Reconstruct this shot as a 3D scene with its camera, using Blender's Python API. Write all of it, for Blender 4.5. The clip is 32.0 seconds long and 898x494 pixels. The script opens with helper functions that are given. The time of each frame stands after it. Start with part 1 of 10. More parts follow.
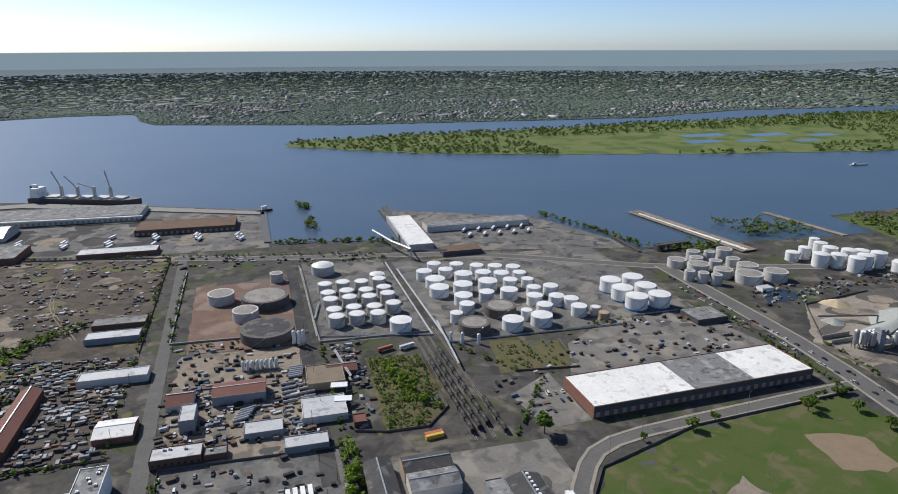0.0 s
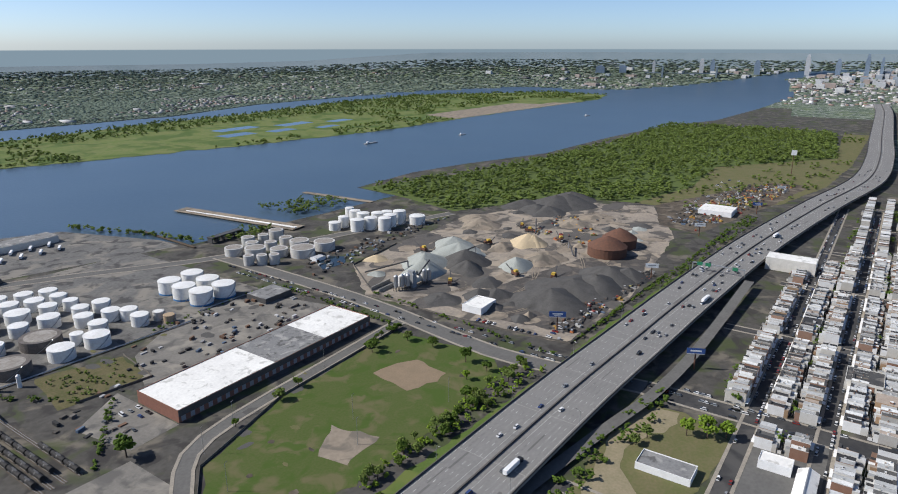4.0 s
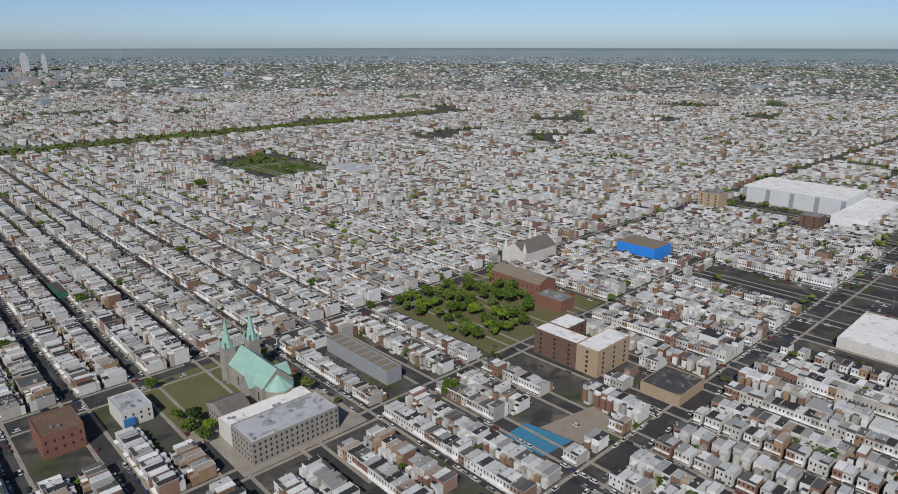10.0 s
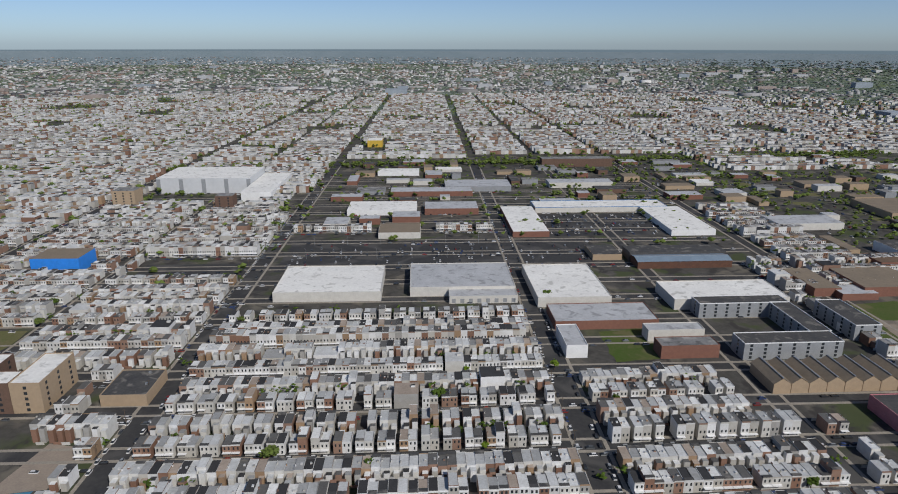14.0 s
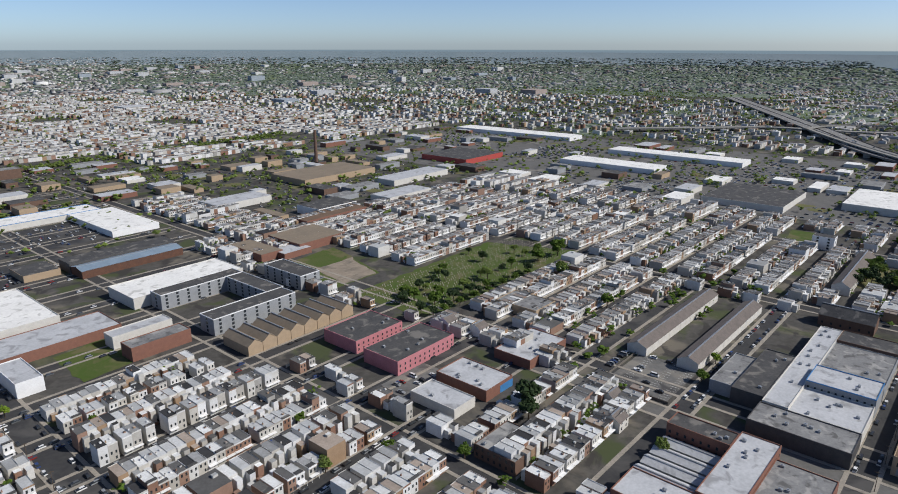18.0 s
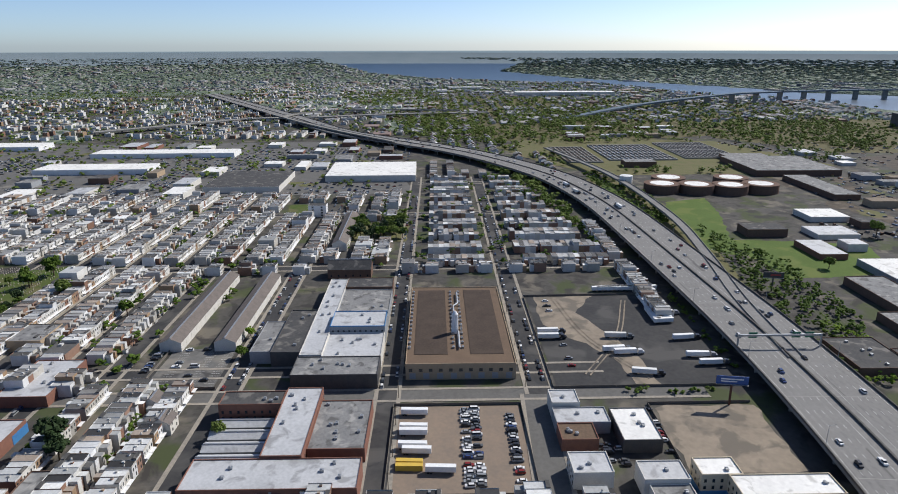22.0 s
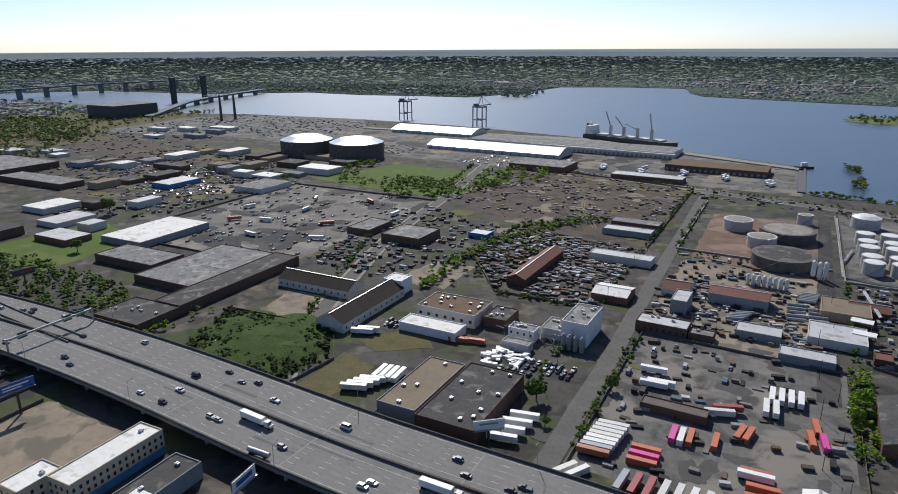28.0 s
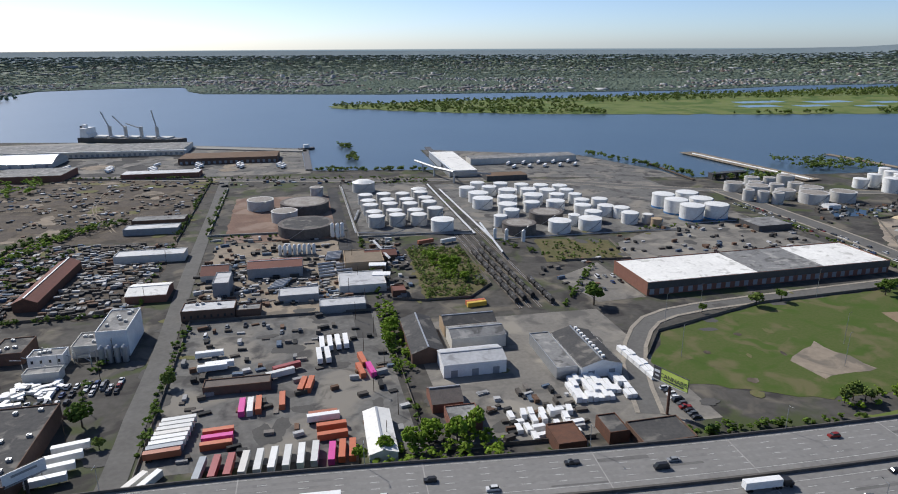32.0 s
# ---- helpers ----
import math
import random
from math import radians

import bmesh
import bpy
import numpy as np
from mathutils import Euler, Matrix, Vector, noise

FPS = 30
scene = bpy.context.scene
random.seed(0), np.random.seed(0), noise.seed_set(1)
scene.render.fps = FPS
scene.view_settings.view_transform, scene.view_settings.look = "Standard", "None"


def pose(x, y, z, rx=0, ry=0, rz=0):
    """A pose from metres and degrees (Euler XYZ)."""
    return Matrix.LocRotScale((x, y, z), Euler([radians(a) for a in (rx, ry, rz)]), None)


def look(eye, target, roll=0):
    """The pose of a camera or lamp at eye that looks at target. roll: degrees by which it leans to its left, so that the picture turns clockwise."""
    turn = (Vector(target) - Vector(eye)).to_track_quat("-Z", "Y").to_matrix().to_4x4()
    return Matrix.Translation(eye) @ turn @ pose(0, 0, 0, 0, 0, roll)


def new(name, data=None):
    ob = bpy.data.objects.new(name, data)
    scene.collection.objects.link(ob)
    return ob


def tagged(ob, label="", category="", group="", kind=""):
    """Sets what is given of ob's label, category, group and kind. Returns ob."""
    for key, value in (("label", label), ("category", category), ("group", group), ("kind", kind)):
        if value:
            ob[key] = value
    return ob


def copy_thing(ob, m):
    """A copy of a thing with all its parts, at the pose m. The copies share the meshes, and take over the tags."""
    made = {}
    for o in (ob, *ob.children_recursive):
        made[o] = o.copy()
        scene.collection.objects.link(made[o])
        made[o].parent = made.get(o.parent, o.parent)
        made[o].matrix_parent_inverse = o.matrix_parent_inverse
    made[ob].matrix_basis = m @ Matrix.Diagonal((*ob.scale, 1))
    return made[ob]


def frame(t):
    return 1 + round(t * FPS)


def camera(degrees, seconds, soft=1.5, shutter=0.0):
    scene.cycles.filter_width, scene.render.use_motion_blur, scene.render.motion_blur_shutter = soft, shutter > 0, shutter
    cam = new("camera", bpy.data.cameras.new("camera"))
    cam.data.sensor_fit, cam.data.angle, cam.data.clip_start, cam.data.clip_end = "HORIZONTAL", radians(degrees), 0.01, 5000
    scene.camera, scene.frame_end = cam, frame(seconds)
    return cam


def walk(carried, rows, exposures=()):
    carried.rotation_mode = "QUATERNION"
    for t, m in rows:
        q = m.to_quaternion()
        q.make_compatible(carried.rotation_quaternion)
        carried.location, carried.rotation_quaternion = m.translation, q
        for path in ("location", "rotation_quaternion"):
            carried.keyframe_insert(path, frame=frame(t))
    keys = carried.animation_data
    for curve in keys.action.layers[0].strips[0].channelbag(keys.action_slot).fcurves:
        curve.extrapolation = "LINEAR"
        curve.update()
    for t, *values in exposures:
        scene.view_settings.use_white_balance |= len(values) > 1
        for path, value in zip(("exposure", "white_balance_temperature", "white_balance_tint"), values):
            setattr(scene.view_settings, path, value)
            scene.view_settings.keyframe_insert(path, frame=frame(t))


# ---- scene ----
cam = camera(68.46, 32.0, soft=1.0)
# seconds, eye, yaw (to the left from +y), pitch, roll
PATH = [
    (0.0, 0.00, 0.00, 241.90, -16.970, -16.988, -0.176),
    (0.5, -0.07, 0.03, 240.37, -21.791, -17.009, -0.164),
    (1.0, -0.15, 0.06, 238.85, -26.380, -17.034, -0.153),
    (1.5, -0.21, 0.02, 237.34, -30.908, -17.050, -0.144),
    (2.0, -0.21, -0.10, 235.85, -35.238, -17.072, -0.135),
    (2.5, -0.09, -0.34, 234.43, -40.201, -17.086, -0.120),
    (4.5, 0.78, -1.64, 228.93, -60.968, -17.107, -0.035),
    (5.0, 0.83, -2.00, 227.54, -66.430, -17.113, -0.043),
    (5.5, 0.76, -2.34, 226.17, -72.259, -17.111, -0.063),
    (6.0, 0.65, -2.63, 224.85, -78.093, -17.112, -0.093),
    (6.5, 0.49, -2.90, 223.56, -84.124, -17.127, -0.114),
    (7.0, 0.29, -3.12, 222.29, -89.977, -17.148, -0.121),
    (7.5, 0.07, -3.34, 221.05, -96.343, -17.154, -0.108),
    (8.0, -0.15, -3.47, 219.80, -102.979, -17.155, -0.096),
    (8.5, -0.34, -3.48, 218.54, -110.527, -17.157, -0.081),
    (9.0, -0.50, -3.37, 217.25, -118.049, -17.175, -0.073),
    (9.5, -0.68, -3.23, 216.01, -125.890, -17.194, -0.043),
    (10.0, -0.79, -3.10, 214.85, -132.939, -17.194, -0.022),
    (10.5, -0.82, -3.00, 213.74, -139.478, -17.194, 0.003),
    (11.0, -0.80, -2.97, 212.58, -145.485, -17.199, 0.024),
    (11.5, -0.77, -2.97, 211.32, -151.411, -17.190, 0.045),
    (12.0, -0.77, -2.98, 209.96, -157.715, -17.170, 0.050),
    (12.5, -0.87, -2.97, 208.50, -163.848, -17.153, 0.060),
    (13.0, -1.06, -2.95, 207.00, -169.738, -17.125, 0.064),
    (13.5, -1.34, -2.95, 205.50, -175.618, -17.105, 0.067),
    (14.0, -1.67, -2.96, 204.04, -181.595, -17.090, 0.071),
    (14.5, -2.01, -3.05, 202.60, -187.385, -17.088, 0.078),
    (16.5, -3.42, -3.89, 196.94, -210.702, -17.087, 0.043),
    (17.0, -3.76, -4.17, 195.51, -216.760, -17.078, 0.039),
    (17.5, -4.07, -4.44, 194.09, -222.886, -17.066, 0.046),
    (18.0, -4.32, -4.66, 192.69, -228.704, -17.049, 0.062),
    (18.5, -4.47, -4.82, 191.26, -234.467, -17.049, 0.041),
    (19.0, -4.49, -4.90, 189.83, -240.002, -17.045, 0.008),
    (19.5, -4.35, -4.84, 188.40, -245.591, -17.041, -0.005),
    (20.0, -4.15, -4.71, 186.98, -250.855, -17.040, -0.016),
    (20.5, -4.05, -4.57, 185.54, -255.974, -17.034, -0.038),
    (21.0, -4.11, -4.51, 184.05, -261.059, -17.027, -0.065),
    (21.5, -4.31, -4.47, 182.51, -265.949, -17.008, -0.094),
    (22.0, -4.56, -4.41, 180.99, -270.851, -16.976, -0.126),
    (22.5, -4.67, -4.28, 179.51, -276.017, -16.965, -0.159),
    (23.0, -4.64, -4.08, 178.13, -281.077, -16.965, -0.190),
    (23.5, -4.54, -3.89, 176.82, -286.195, -16.979, -0.199),
    (24.0, -4.38, -3.85, 175.61, -291.439, -16.992, -0.192),
    (24.5, -4.20, -3.93, 174.45, -296.793, -16.993, -0.190),
    (25.0, -4.06, -4.07, 173.32, -302.035, -16.996, -0.194),
    (25.5, -3.88, -4.16, 172.18, -306.832, -16.996, -0.213),
    (27.5, -3.15, -4.15, 167.23, -327.419, -17.051, -0.298),
    (28.0, -3.03, -4.12, 165.91, -332.561, -17.055, -0.304),
    (28.5, -2.97, -4.09, 164.48, -337.768, -17.063, -0.300),
    (29.0, -2.98, -4.10, 162.96, -342.817, -17.072, -0.302),
    (29.5, -3.02, -4.08, 161.40, -347.668, -17.076, -0.300),
    (30.0, -3.06, -3.96, 159.79, -352.804, -17.083, -0.290),
    (30.5, -3.07, -3.76, 158.12, -357.903, -17.087, -0.301),
    (31.0, -2.97, -3.51, 156.39, -363.039, -17.084, -0.307),
    (31.5, -2.79, -3.22, 154.60, -368.094, -17.094, -0.289),
    (32.0, -2.58, -2.90, 152.80, -373.212, -17.109, -0.267),
]


def sight(x, y, z, yaw, pitch, roll):
    a, b = radians(yaw), radians(pitch)
    way = Vector((-math.sin(a) * math.cos(b), math.cos(a) * math.cos(b), math.sin(b)))
    return look((x, y, z), Vector((x, y, z)) + way, roll)


walk(cam, [(t, sight(*p)) for t, *p in PATH], exposures=[(t, e, 6450.0, 10.0) for t, e in ((0.0, 0.12), (3.0, 0.24), (6.0, 0.22), (9.0, -0.2), (11.0, -0.4), (14.0, -0.4), (18.0, 0.02), (21.0, 0.2), (25.0, 0.08), (29.0, -0.04), (32.0, 0.16))])

# ---- the plan sheet and the ground: places read off the view are shifted smoothly to fit the refitted camera ----
SHIFT_X = [-12.66, -5.81, -19.76, 16.68, -1.88, -7.85, -12.11, -7.29, 1.49, 2.10, -3.76, 12.67, 0.57, -8.46, 2.72, -0.97, -1.58, 1.76, 0.17, -1.12, 1.17, -0.52, -6.41, 2.21, -0.33]
SHIFT_Y = [0.11, 0.92, 2.28, -6.96, -13.15, -8.60, -2.43, 1.47, -17.17, -5.65, 1.15, 8.31, -1.84, 11.67, 2.74, -4.02, 2.48, 0.98, -1.62, -0.37, -0.81, 0.66, -8.71, 1.38, -0.96]


def settle(x, y):
    """Places on the ground of places on the plan, shifted to fit the camera's view; numbers or arrays."""
    x, y = np.asarray(x, float), np.asarray(y, float)
    a, d = np.arctan2(y, x), np.hypot(x, y)
    u = np.minimum(d, 2600.0) / 1000.0
    waves = [np.ones_like(a)] + [g(k * a) for k in range(1, 6) for g in (np.cos, np.sin)]
    terms = [w * g for w in waves for g in (u, u * u)] + [np.ones_like(a), np.cos(a), np.sin(a)]
    far = np.maximum(d / 2600.0, 1.0)
    return x + far * sum(c * t for c, t in zip(SHIFT_X, terms)), y + far * sum(c * t for c, t in zip(SHIFT_Y, terms))


# ---- world and sun ----
SUN_AZ, SUN_EL = 125.0, 41.0  # from +x towards +y
world = bpy.data.worlds.new("world")
scene.world = world
world.use_nodes = True
wn = world.node_tree.nodes
sky = wn.new("ShaderNodeTexSky")
sky.sky_type, sky.sun_disc = "NISHITA", False
sky.sun_elevation, sky.sun_rotation = radians(SUN_EL), radians(90.0 - SUN_AZ)
sky.air_density, sky.dust_density, sky.ozone_density, sky.altitude = 0.55, 0.6, 3.6, 100.0
# below the true horizon, past the modelled ground, a flat haze colour stands for far land
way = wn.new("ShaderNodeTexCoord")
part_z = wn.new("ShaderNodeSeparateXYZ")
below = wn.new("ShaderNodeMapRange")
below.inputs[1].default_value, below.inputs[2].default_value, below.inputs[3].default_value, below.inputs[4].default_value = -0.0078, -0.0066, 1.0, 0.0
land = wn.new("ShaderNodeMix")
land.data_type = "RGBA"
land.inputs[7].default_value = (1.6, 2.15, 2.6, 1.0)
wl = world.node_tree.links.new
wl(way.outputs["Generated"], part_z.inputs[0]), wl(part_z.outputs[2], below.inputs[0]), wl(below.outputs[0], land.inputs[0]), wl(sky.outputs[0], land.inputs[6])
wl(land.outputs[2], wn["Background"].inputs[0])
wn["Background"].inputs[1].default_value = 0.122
sun = new("sun", bpy.data.lights.new("sun", "SUN"))
sun.data.energy, sun.data.angle, sun.data.color = 4.5, radians(0.53), (1.0, 0.96, 0.9)
_a, _e = radians(SUN_AZ), radians(SUN_EL)
sun.matrix_world = look((0, 0, 900), (-math.cos(_a) * 100, -math.sin(_a) * 100, 900 - math.tan(_e) * 100))


# ---- materials ----
def mat(name, c1, c2=None, scale=1.0, rough=0.8, metal=0.0, bump=0.0, stops=None, by="", spread=0.0, fine=None, patch=None, leafy=False):
    """A surface of two mixed colours at two scales; stops: colours picked per object or per island; patch: (colour, size, share) of broad stains."""
    m = bpy.data.materials.new(name)
    m.use_nodes = True
    nt = m.node_tree
    nodes, link = nt.nodes, nt.links.new
    bsdf = nodes["Principled BSDF"]
    bsdf.inputs["Roughness"].default_value, bsdf.inputs["Metallic"].default_value = rough, metal
    if rough >= 0.7:
        bsdf.inputs["Specular IOR Level"].default_value = 0.12
    geo = nodes.new("ShaderNodeNewGeometry")
    pos = geo.outputs["Position"]
    c2 = c2 or tuple(v * 0.72 for v in c1)
    n1 = nodes.new("ShaderNodeTexNoise")
    n1.inputs["Scale"].default_value, n1.inputs["Detail"].default_value = 1.0 / scale, 5.0
    n2 = nodes.new("ShaderNodeTexNoise")
    n2.inputs["Scale"].default_value, n2.inputs["Detail"].default_value = 6.0 / scale if fine is None else 1.0 / fine, 3.0
    for n in (n1, n2):
        link(pos, n.inputs["Vector"])
    add = nodes.new("ShaderNodeMath")
    add.operation = "ADD"
    link(n1.outputs[0], add.inputs[0]), link(n2.outputs[0], add.inputs[1])
    ramp = nodes.new("ShaderNodeMapRange")
    ramp.inputs[1].default_value, ramp.inputs[2].default_value = 0.72, 1.28
    link(add.outputs[0], ramp.inputs[0])
    mix = nodes.new("ShaderNodeMix")
    mix.data_type = "RGBA"
    link(ramp.outputs[0], mix.inputs[0])
    mix.inputs[6].default_value, mix.inputs[7].default_value = (*c1, 1), (*c2, 1)
    out = mix.outputs[2]
    for pc, size, share in patch or ():
        pn = nodes.new("ShaderNodeTexNoise")
        pn.inputs["Scale"].default_value, pn.inputs["Detail"].default_value, pn.inputs["Distortion"].default_value = 1.0 / size, 7.0, 0.6
        link(pos, pn.inputs["Vector"])
        pr = nodes.new("ShaderNodeMapRange")
        pr.inputs[1].default_value, pr.inputs[2].default_value, pr.inputs[4].default_value = 0.58 - 0.3 * share, 0.68 - 0.3 * share, 0.9
        link(pn.outputs[0], pr.inputs[0])
        pm = nodes.new("ShaderNodeMix")
        pm.data_type = "RGBA"
        pm.inputs[7].default_value = (*pc, 1)
        link(pr.outputs[0], pm.inputs[0]), link(out, pm.inputs[6])
        out = pm.outputs[2]
    if by:
        rnd = geo.outputs["Random Per Island"]
        if by == "object":
            rnd = nodes.new("ShaderNodeObjectInfo").outputs["Random"]
        if stops:
            cr = nodes.new("ShaderNodeValToRGB")
            cr.color_ramp.interpolation = "CONSTANT"
            el = cr.color_ramp.elements
            for k, (at, col) in enumerate(stops):
                e = el[k] if k < 2 else el.new(at)
                e.position, e.color = at, (*col, 1)
            link(rnd, cr.inputs[0])
            mul = nodes.new("ShaderNodeMix")
            mul.data_type, mul.blend_type = "RGBA", "MULTIPLY"
            mul.inputs[0].default_value = 1.0
            link(cr.outputs[0], mul.inputs[6]), link(out, mul.inputs[7])
            out = mul.outputs[2]
        if spread:
            hsv = nodes.new("ShaderNodeHueSaturation")
            mr = nodes.new("ShaderNodeMapRange")
            mr.inputs[3].default_value, mr.inputs[4].default_value = 1 - spread, 1 + spread
            w = nodes.new("ShaderNodeTexWhiteNoise")
            w.noise_dimensions = "1D"
            link(rnd, w.inputs["W"]), link(w.outputs["Value"], mr.inputs[0]), link(mr.outputs[0], hsv.inputs["Value"]), link(out, hsv.inputs["Color"])
            out = hsv.outputs[0]
    link(out, bsdf.inputs["Base Color"])
    if leafy:
        tr = nodes.new("ShaderNodeBsdfTranslucent")
        ms = nodes.new("ShaderNodeMixShader")
        ms.inputs[0].default_value = 0.5
        link(out, tr.inputs[0]), link(bsdf.outputs[0], ms.inputs[1]), link(tr.outputs[0], ms.inputs[2])
        link(ms.outputs[0], nodes["Material Output"].inputs[0])
    if bump:
        b = nodes.new("ShaderNodeBump")
        b.inputs["Strength"].default_value, b.inputs["Distance"].default_value = 1.0, bump
        link(n2.outputs[0], b.inputs["Height"]), link(b.outputs[0], bsdf.inputs["Normal"])
    return m


ASPHALT = mat("asphalt", (0.108, 0.105, 0.099), (0.142, 0.138, 0.13), 14, 0.9)
ASPHALT_DARK = mat("dark asphalt", (0.04, 0.04, 0.042), (0.058, 0.057, 0.056), 18, 0.85, patch=[((0.085, 0.082, 0.078), 30, 0.2)])
LOT = mat("worn lot paving", (0.161, 0.158, 0.149), (0.108, 0.105, 0.101), 24, 0.9, fine=3.0, patch=[((0.215, 0.199, 0.172), 34, 0.25), ((0.064, 0.062, 0.061), 15, 0.15)])
CONCRETE = mat("concrete", (0.289, 0.281, 0.255), (0.221, 0.212, 0.196), 5, 0.85)
HWY = mat("highway concrete", (0.227, 0.222, 0.212), (0.16, 0.156, 0.151), 20, 0.85, fine=2.0)
HWY_WORN = mat("tyre-darkened concrete", (0.184, 0.179, 0.171), (0.212, 0.207, 0.198), 9, 0.85)
DIRT = mat("dirt yard", (0.128, 0.106, 0.08), (0.077, 0.064, 0.051), 16, 0.95, fine=2.5, patch=[((0.058, 0.051, 0.043), 20, 0.3), ((0.173, 0.147, 0.115), 26, 0.15)])
DIRT_DARK = mat("oily dirt", (0.068, 0.06, 0.053), (0.12, 0.1, 0.08), 11, 0.95, fine=2.0)
SAND = mat("sandy dirt", (0.289, 0.242, 0.187), (0.212, 0.178, 0.14), 22, 0.95, fine=4.0, patch=[((0.145, 0.128, 0.106), 14, 0.25)])
REDDIRT = mat("red gravel", (0.2, 0.13, 0.1), (0.14, 0.095, 0.075), 12, 0.95, fine=1.5, patch=[((0.24, 0.18, 0.145), 22, 0.2)])
GRASS = mat("grass", (0.062, 0.094, 0.022), (0.086, 0.1, 0.036), 30, 0.95, fine=1.6, patch=[((0.125, 0.115, 0.058), 20, 0.2), ((0.058, 0.094, 0.02), 16, 0.16)])
GRASS_DRY = mat("rough grass", (0.105, 0.115, 0.045), (0.15, 0.13, 0.07), 15, 0.95, fine=2.0)
SCRUB = mat("scrub ground", (0.08, 0.085, 0.035), (0.14, 0.115, 0.065), 9, 0.95, fine=1.5)
LEAF = mat("leaves", (0.144, 0.222, 0.036), (0.096, 0.156, 0.03), 3, 0.7, by="island", spread=0.3, leafy=True)
LEAF_WOOD = mat("woodland leaves", (0.215, 0.285, 0.068), (0.16, 0.21, 0.06), 9, 0.75, by="island", spread=0.35, leafy=True)
LEAF_BRIGHT = mat("spring leaves", (0.264, 0.374, 0.044), (0.187, 0.286, 0.039), 3, 0.7, by="island", spread=0.3, leafy=True)
LEAF_DARK = mat("dark evergreen leaves", (0.03, 0.05, 0.018), (0.02, 0.035, 0.012), 3, 0.75, by="island", spread=0.3)
LEAF_MOUND = mat("rank weed leaves", (0.07, 0.105, 0.032), (0.052, 0.084, 0.026), 3, 0.75, by="island", spread=0.2, leafy=True)
# pale blue-grey cast puts distance haze into the leaf colour
LEAF_FAR_HAZE = mat("haze-tinted distant woodland", (0.28, 0.345, 0.265), (0.235, 0.295, 0.235), 60, 0.85, by="island", spread=0.1, leafy=True)
BARK = mat("bark", (0.12, 0.09, 0.065), (0.07, 0.055, 0.04), 0.6, 0.95)
WATER = mat("river water", (0.037, 0.066, 0.098), (0.055, 0.087, 0.12), 180, 0.3, fine=5.0, bump=0.12)
PONDS = mat("pond water", (0.02, 0.035, 0.045), None, 30, 0.08)
ROOFS = [(0.0, (0.56, 0.57, 0.57)), (0.15, (0.42, 0.43, 0.43)), (0.3, (0.7, 0.705, 0.69)), (0.42, (0.3, 0.305, 0.305)), (0.52, (0.52, 0.53, 0.53)), (0.64, (0.05, 0.05, 0.052)), (0.79, (0.12, 0.118, 0.115)), (0.91, (0.36, 0.3, 0.25))]
WALLS = [(0.0, (0.58, 0.57, 0.54)), (0.27, (0.24, 0.14, 0.1)), (0.36, (0.46, 0.44, 0.4)), (0.52, (0.66, 0.66, 0.655)), (0.78, (0.28, 0.18, 0.135)), (0.85, (0.36, 0.35, 0.33)), (0.93, (0.32, 0.22, 0.14))]
ONE = (1.0, 1.0, 1.0)
STAIN = (0.74, 0.73, 0.71)
ROOF_RND = mat("row roof coating", ONE, STAIN, 7, 0.75, stops=ROOFS, by="island", spread=0.14, fine=1.2)
WALL_RND = mat("row house front", ONE, (0.84, 0.83, 0.81), 3, 0.85, stops=WALLS, by="island", spread=0.12)
ROOF_NORTH = mat("grey row roof", ONE, STAIN, 7, 0.8, stops=[(0.0, (0.3, 0.3, 0.3)), (0.3, (0.21, 0.205, 0.2)), (0.5, (0.4, 0.4, 0.395)), (0.65, (0.1, 0.098, 0.096)), (0.82, (0.26, 0.22, 0.19))], by="island", spread=0.14, fine=1.2)
ROOF_OBJ = mat("house roof coating", ONE, STAIN, 5, 0.75, stops=ROOFS, by="object", spread=0.12, fine=0.9)
WALL_OBJ = mat("house front wall", ONE, (0.84, 0.83, 0.81), 2, 0.85, stops=WALLS, by="object", spread=0.12)
FARCITY = mat("distant city roof", ONE, STAIN, 30, 0.8, stops=[(0.0, (0.42, 0.42, 0.425)), (0.2, (0.28, 0.275, 0.27)), (0.4, (0.58, 0.58, 0.575)), (0.54, (0.1, 0.1, 0.105)), (0.74, (0.26, 0.19, 0.16)), (0.87, (0.36, 0.345, 0.325))], by="island", spread=0.15)
FARHOUSE = mat("distant house", ONE, STAIN, 30, 0.8, stops=[(0.0, (0.34, 0.34, 0.345)), (0.25, (0.26, 0.25, 0.245)), (0.45, (0.42, 0.42, 0.42)), (0.6, (0.14, 0.14, 0.145)), (0.75, (0.24, 0.18, 0.16)), (0.88, (0.31, 0.29, 0.26))], by="island", spread=0.15)
R_SILVER = mat("silver roof coating", (0.48, 0.485, 0.49), (0.36, 0.365, 0.37), 14, 0.6, fine=1.5, patch=[((0.25, 0.25, 0.25), 8, 0.12)])
R_WHITE = mat("white roof membrane", (0.78, 0.77, 0.73), (0.64, 0.63, 0.6), 22, 0.7, fine=2.0, patch=[((0.45, 0.44, 0.41), 7, 0.06)])
R_DARK = mat("dark tar roof", (0.055, 0.055, 0.057), (0.085, 0.083, 0.08), 9, 0.85, fine=1.5, patch=[((0.17, 0.16, 0.145), 8, 0.1)])
R_BROWN = mat("brown ballast roof", (0.17, 0.115, 0.08), (0.12, 0.085, 0.06), 12, 0.9, fine=1.5)
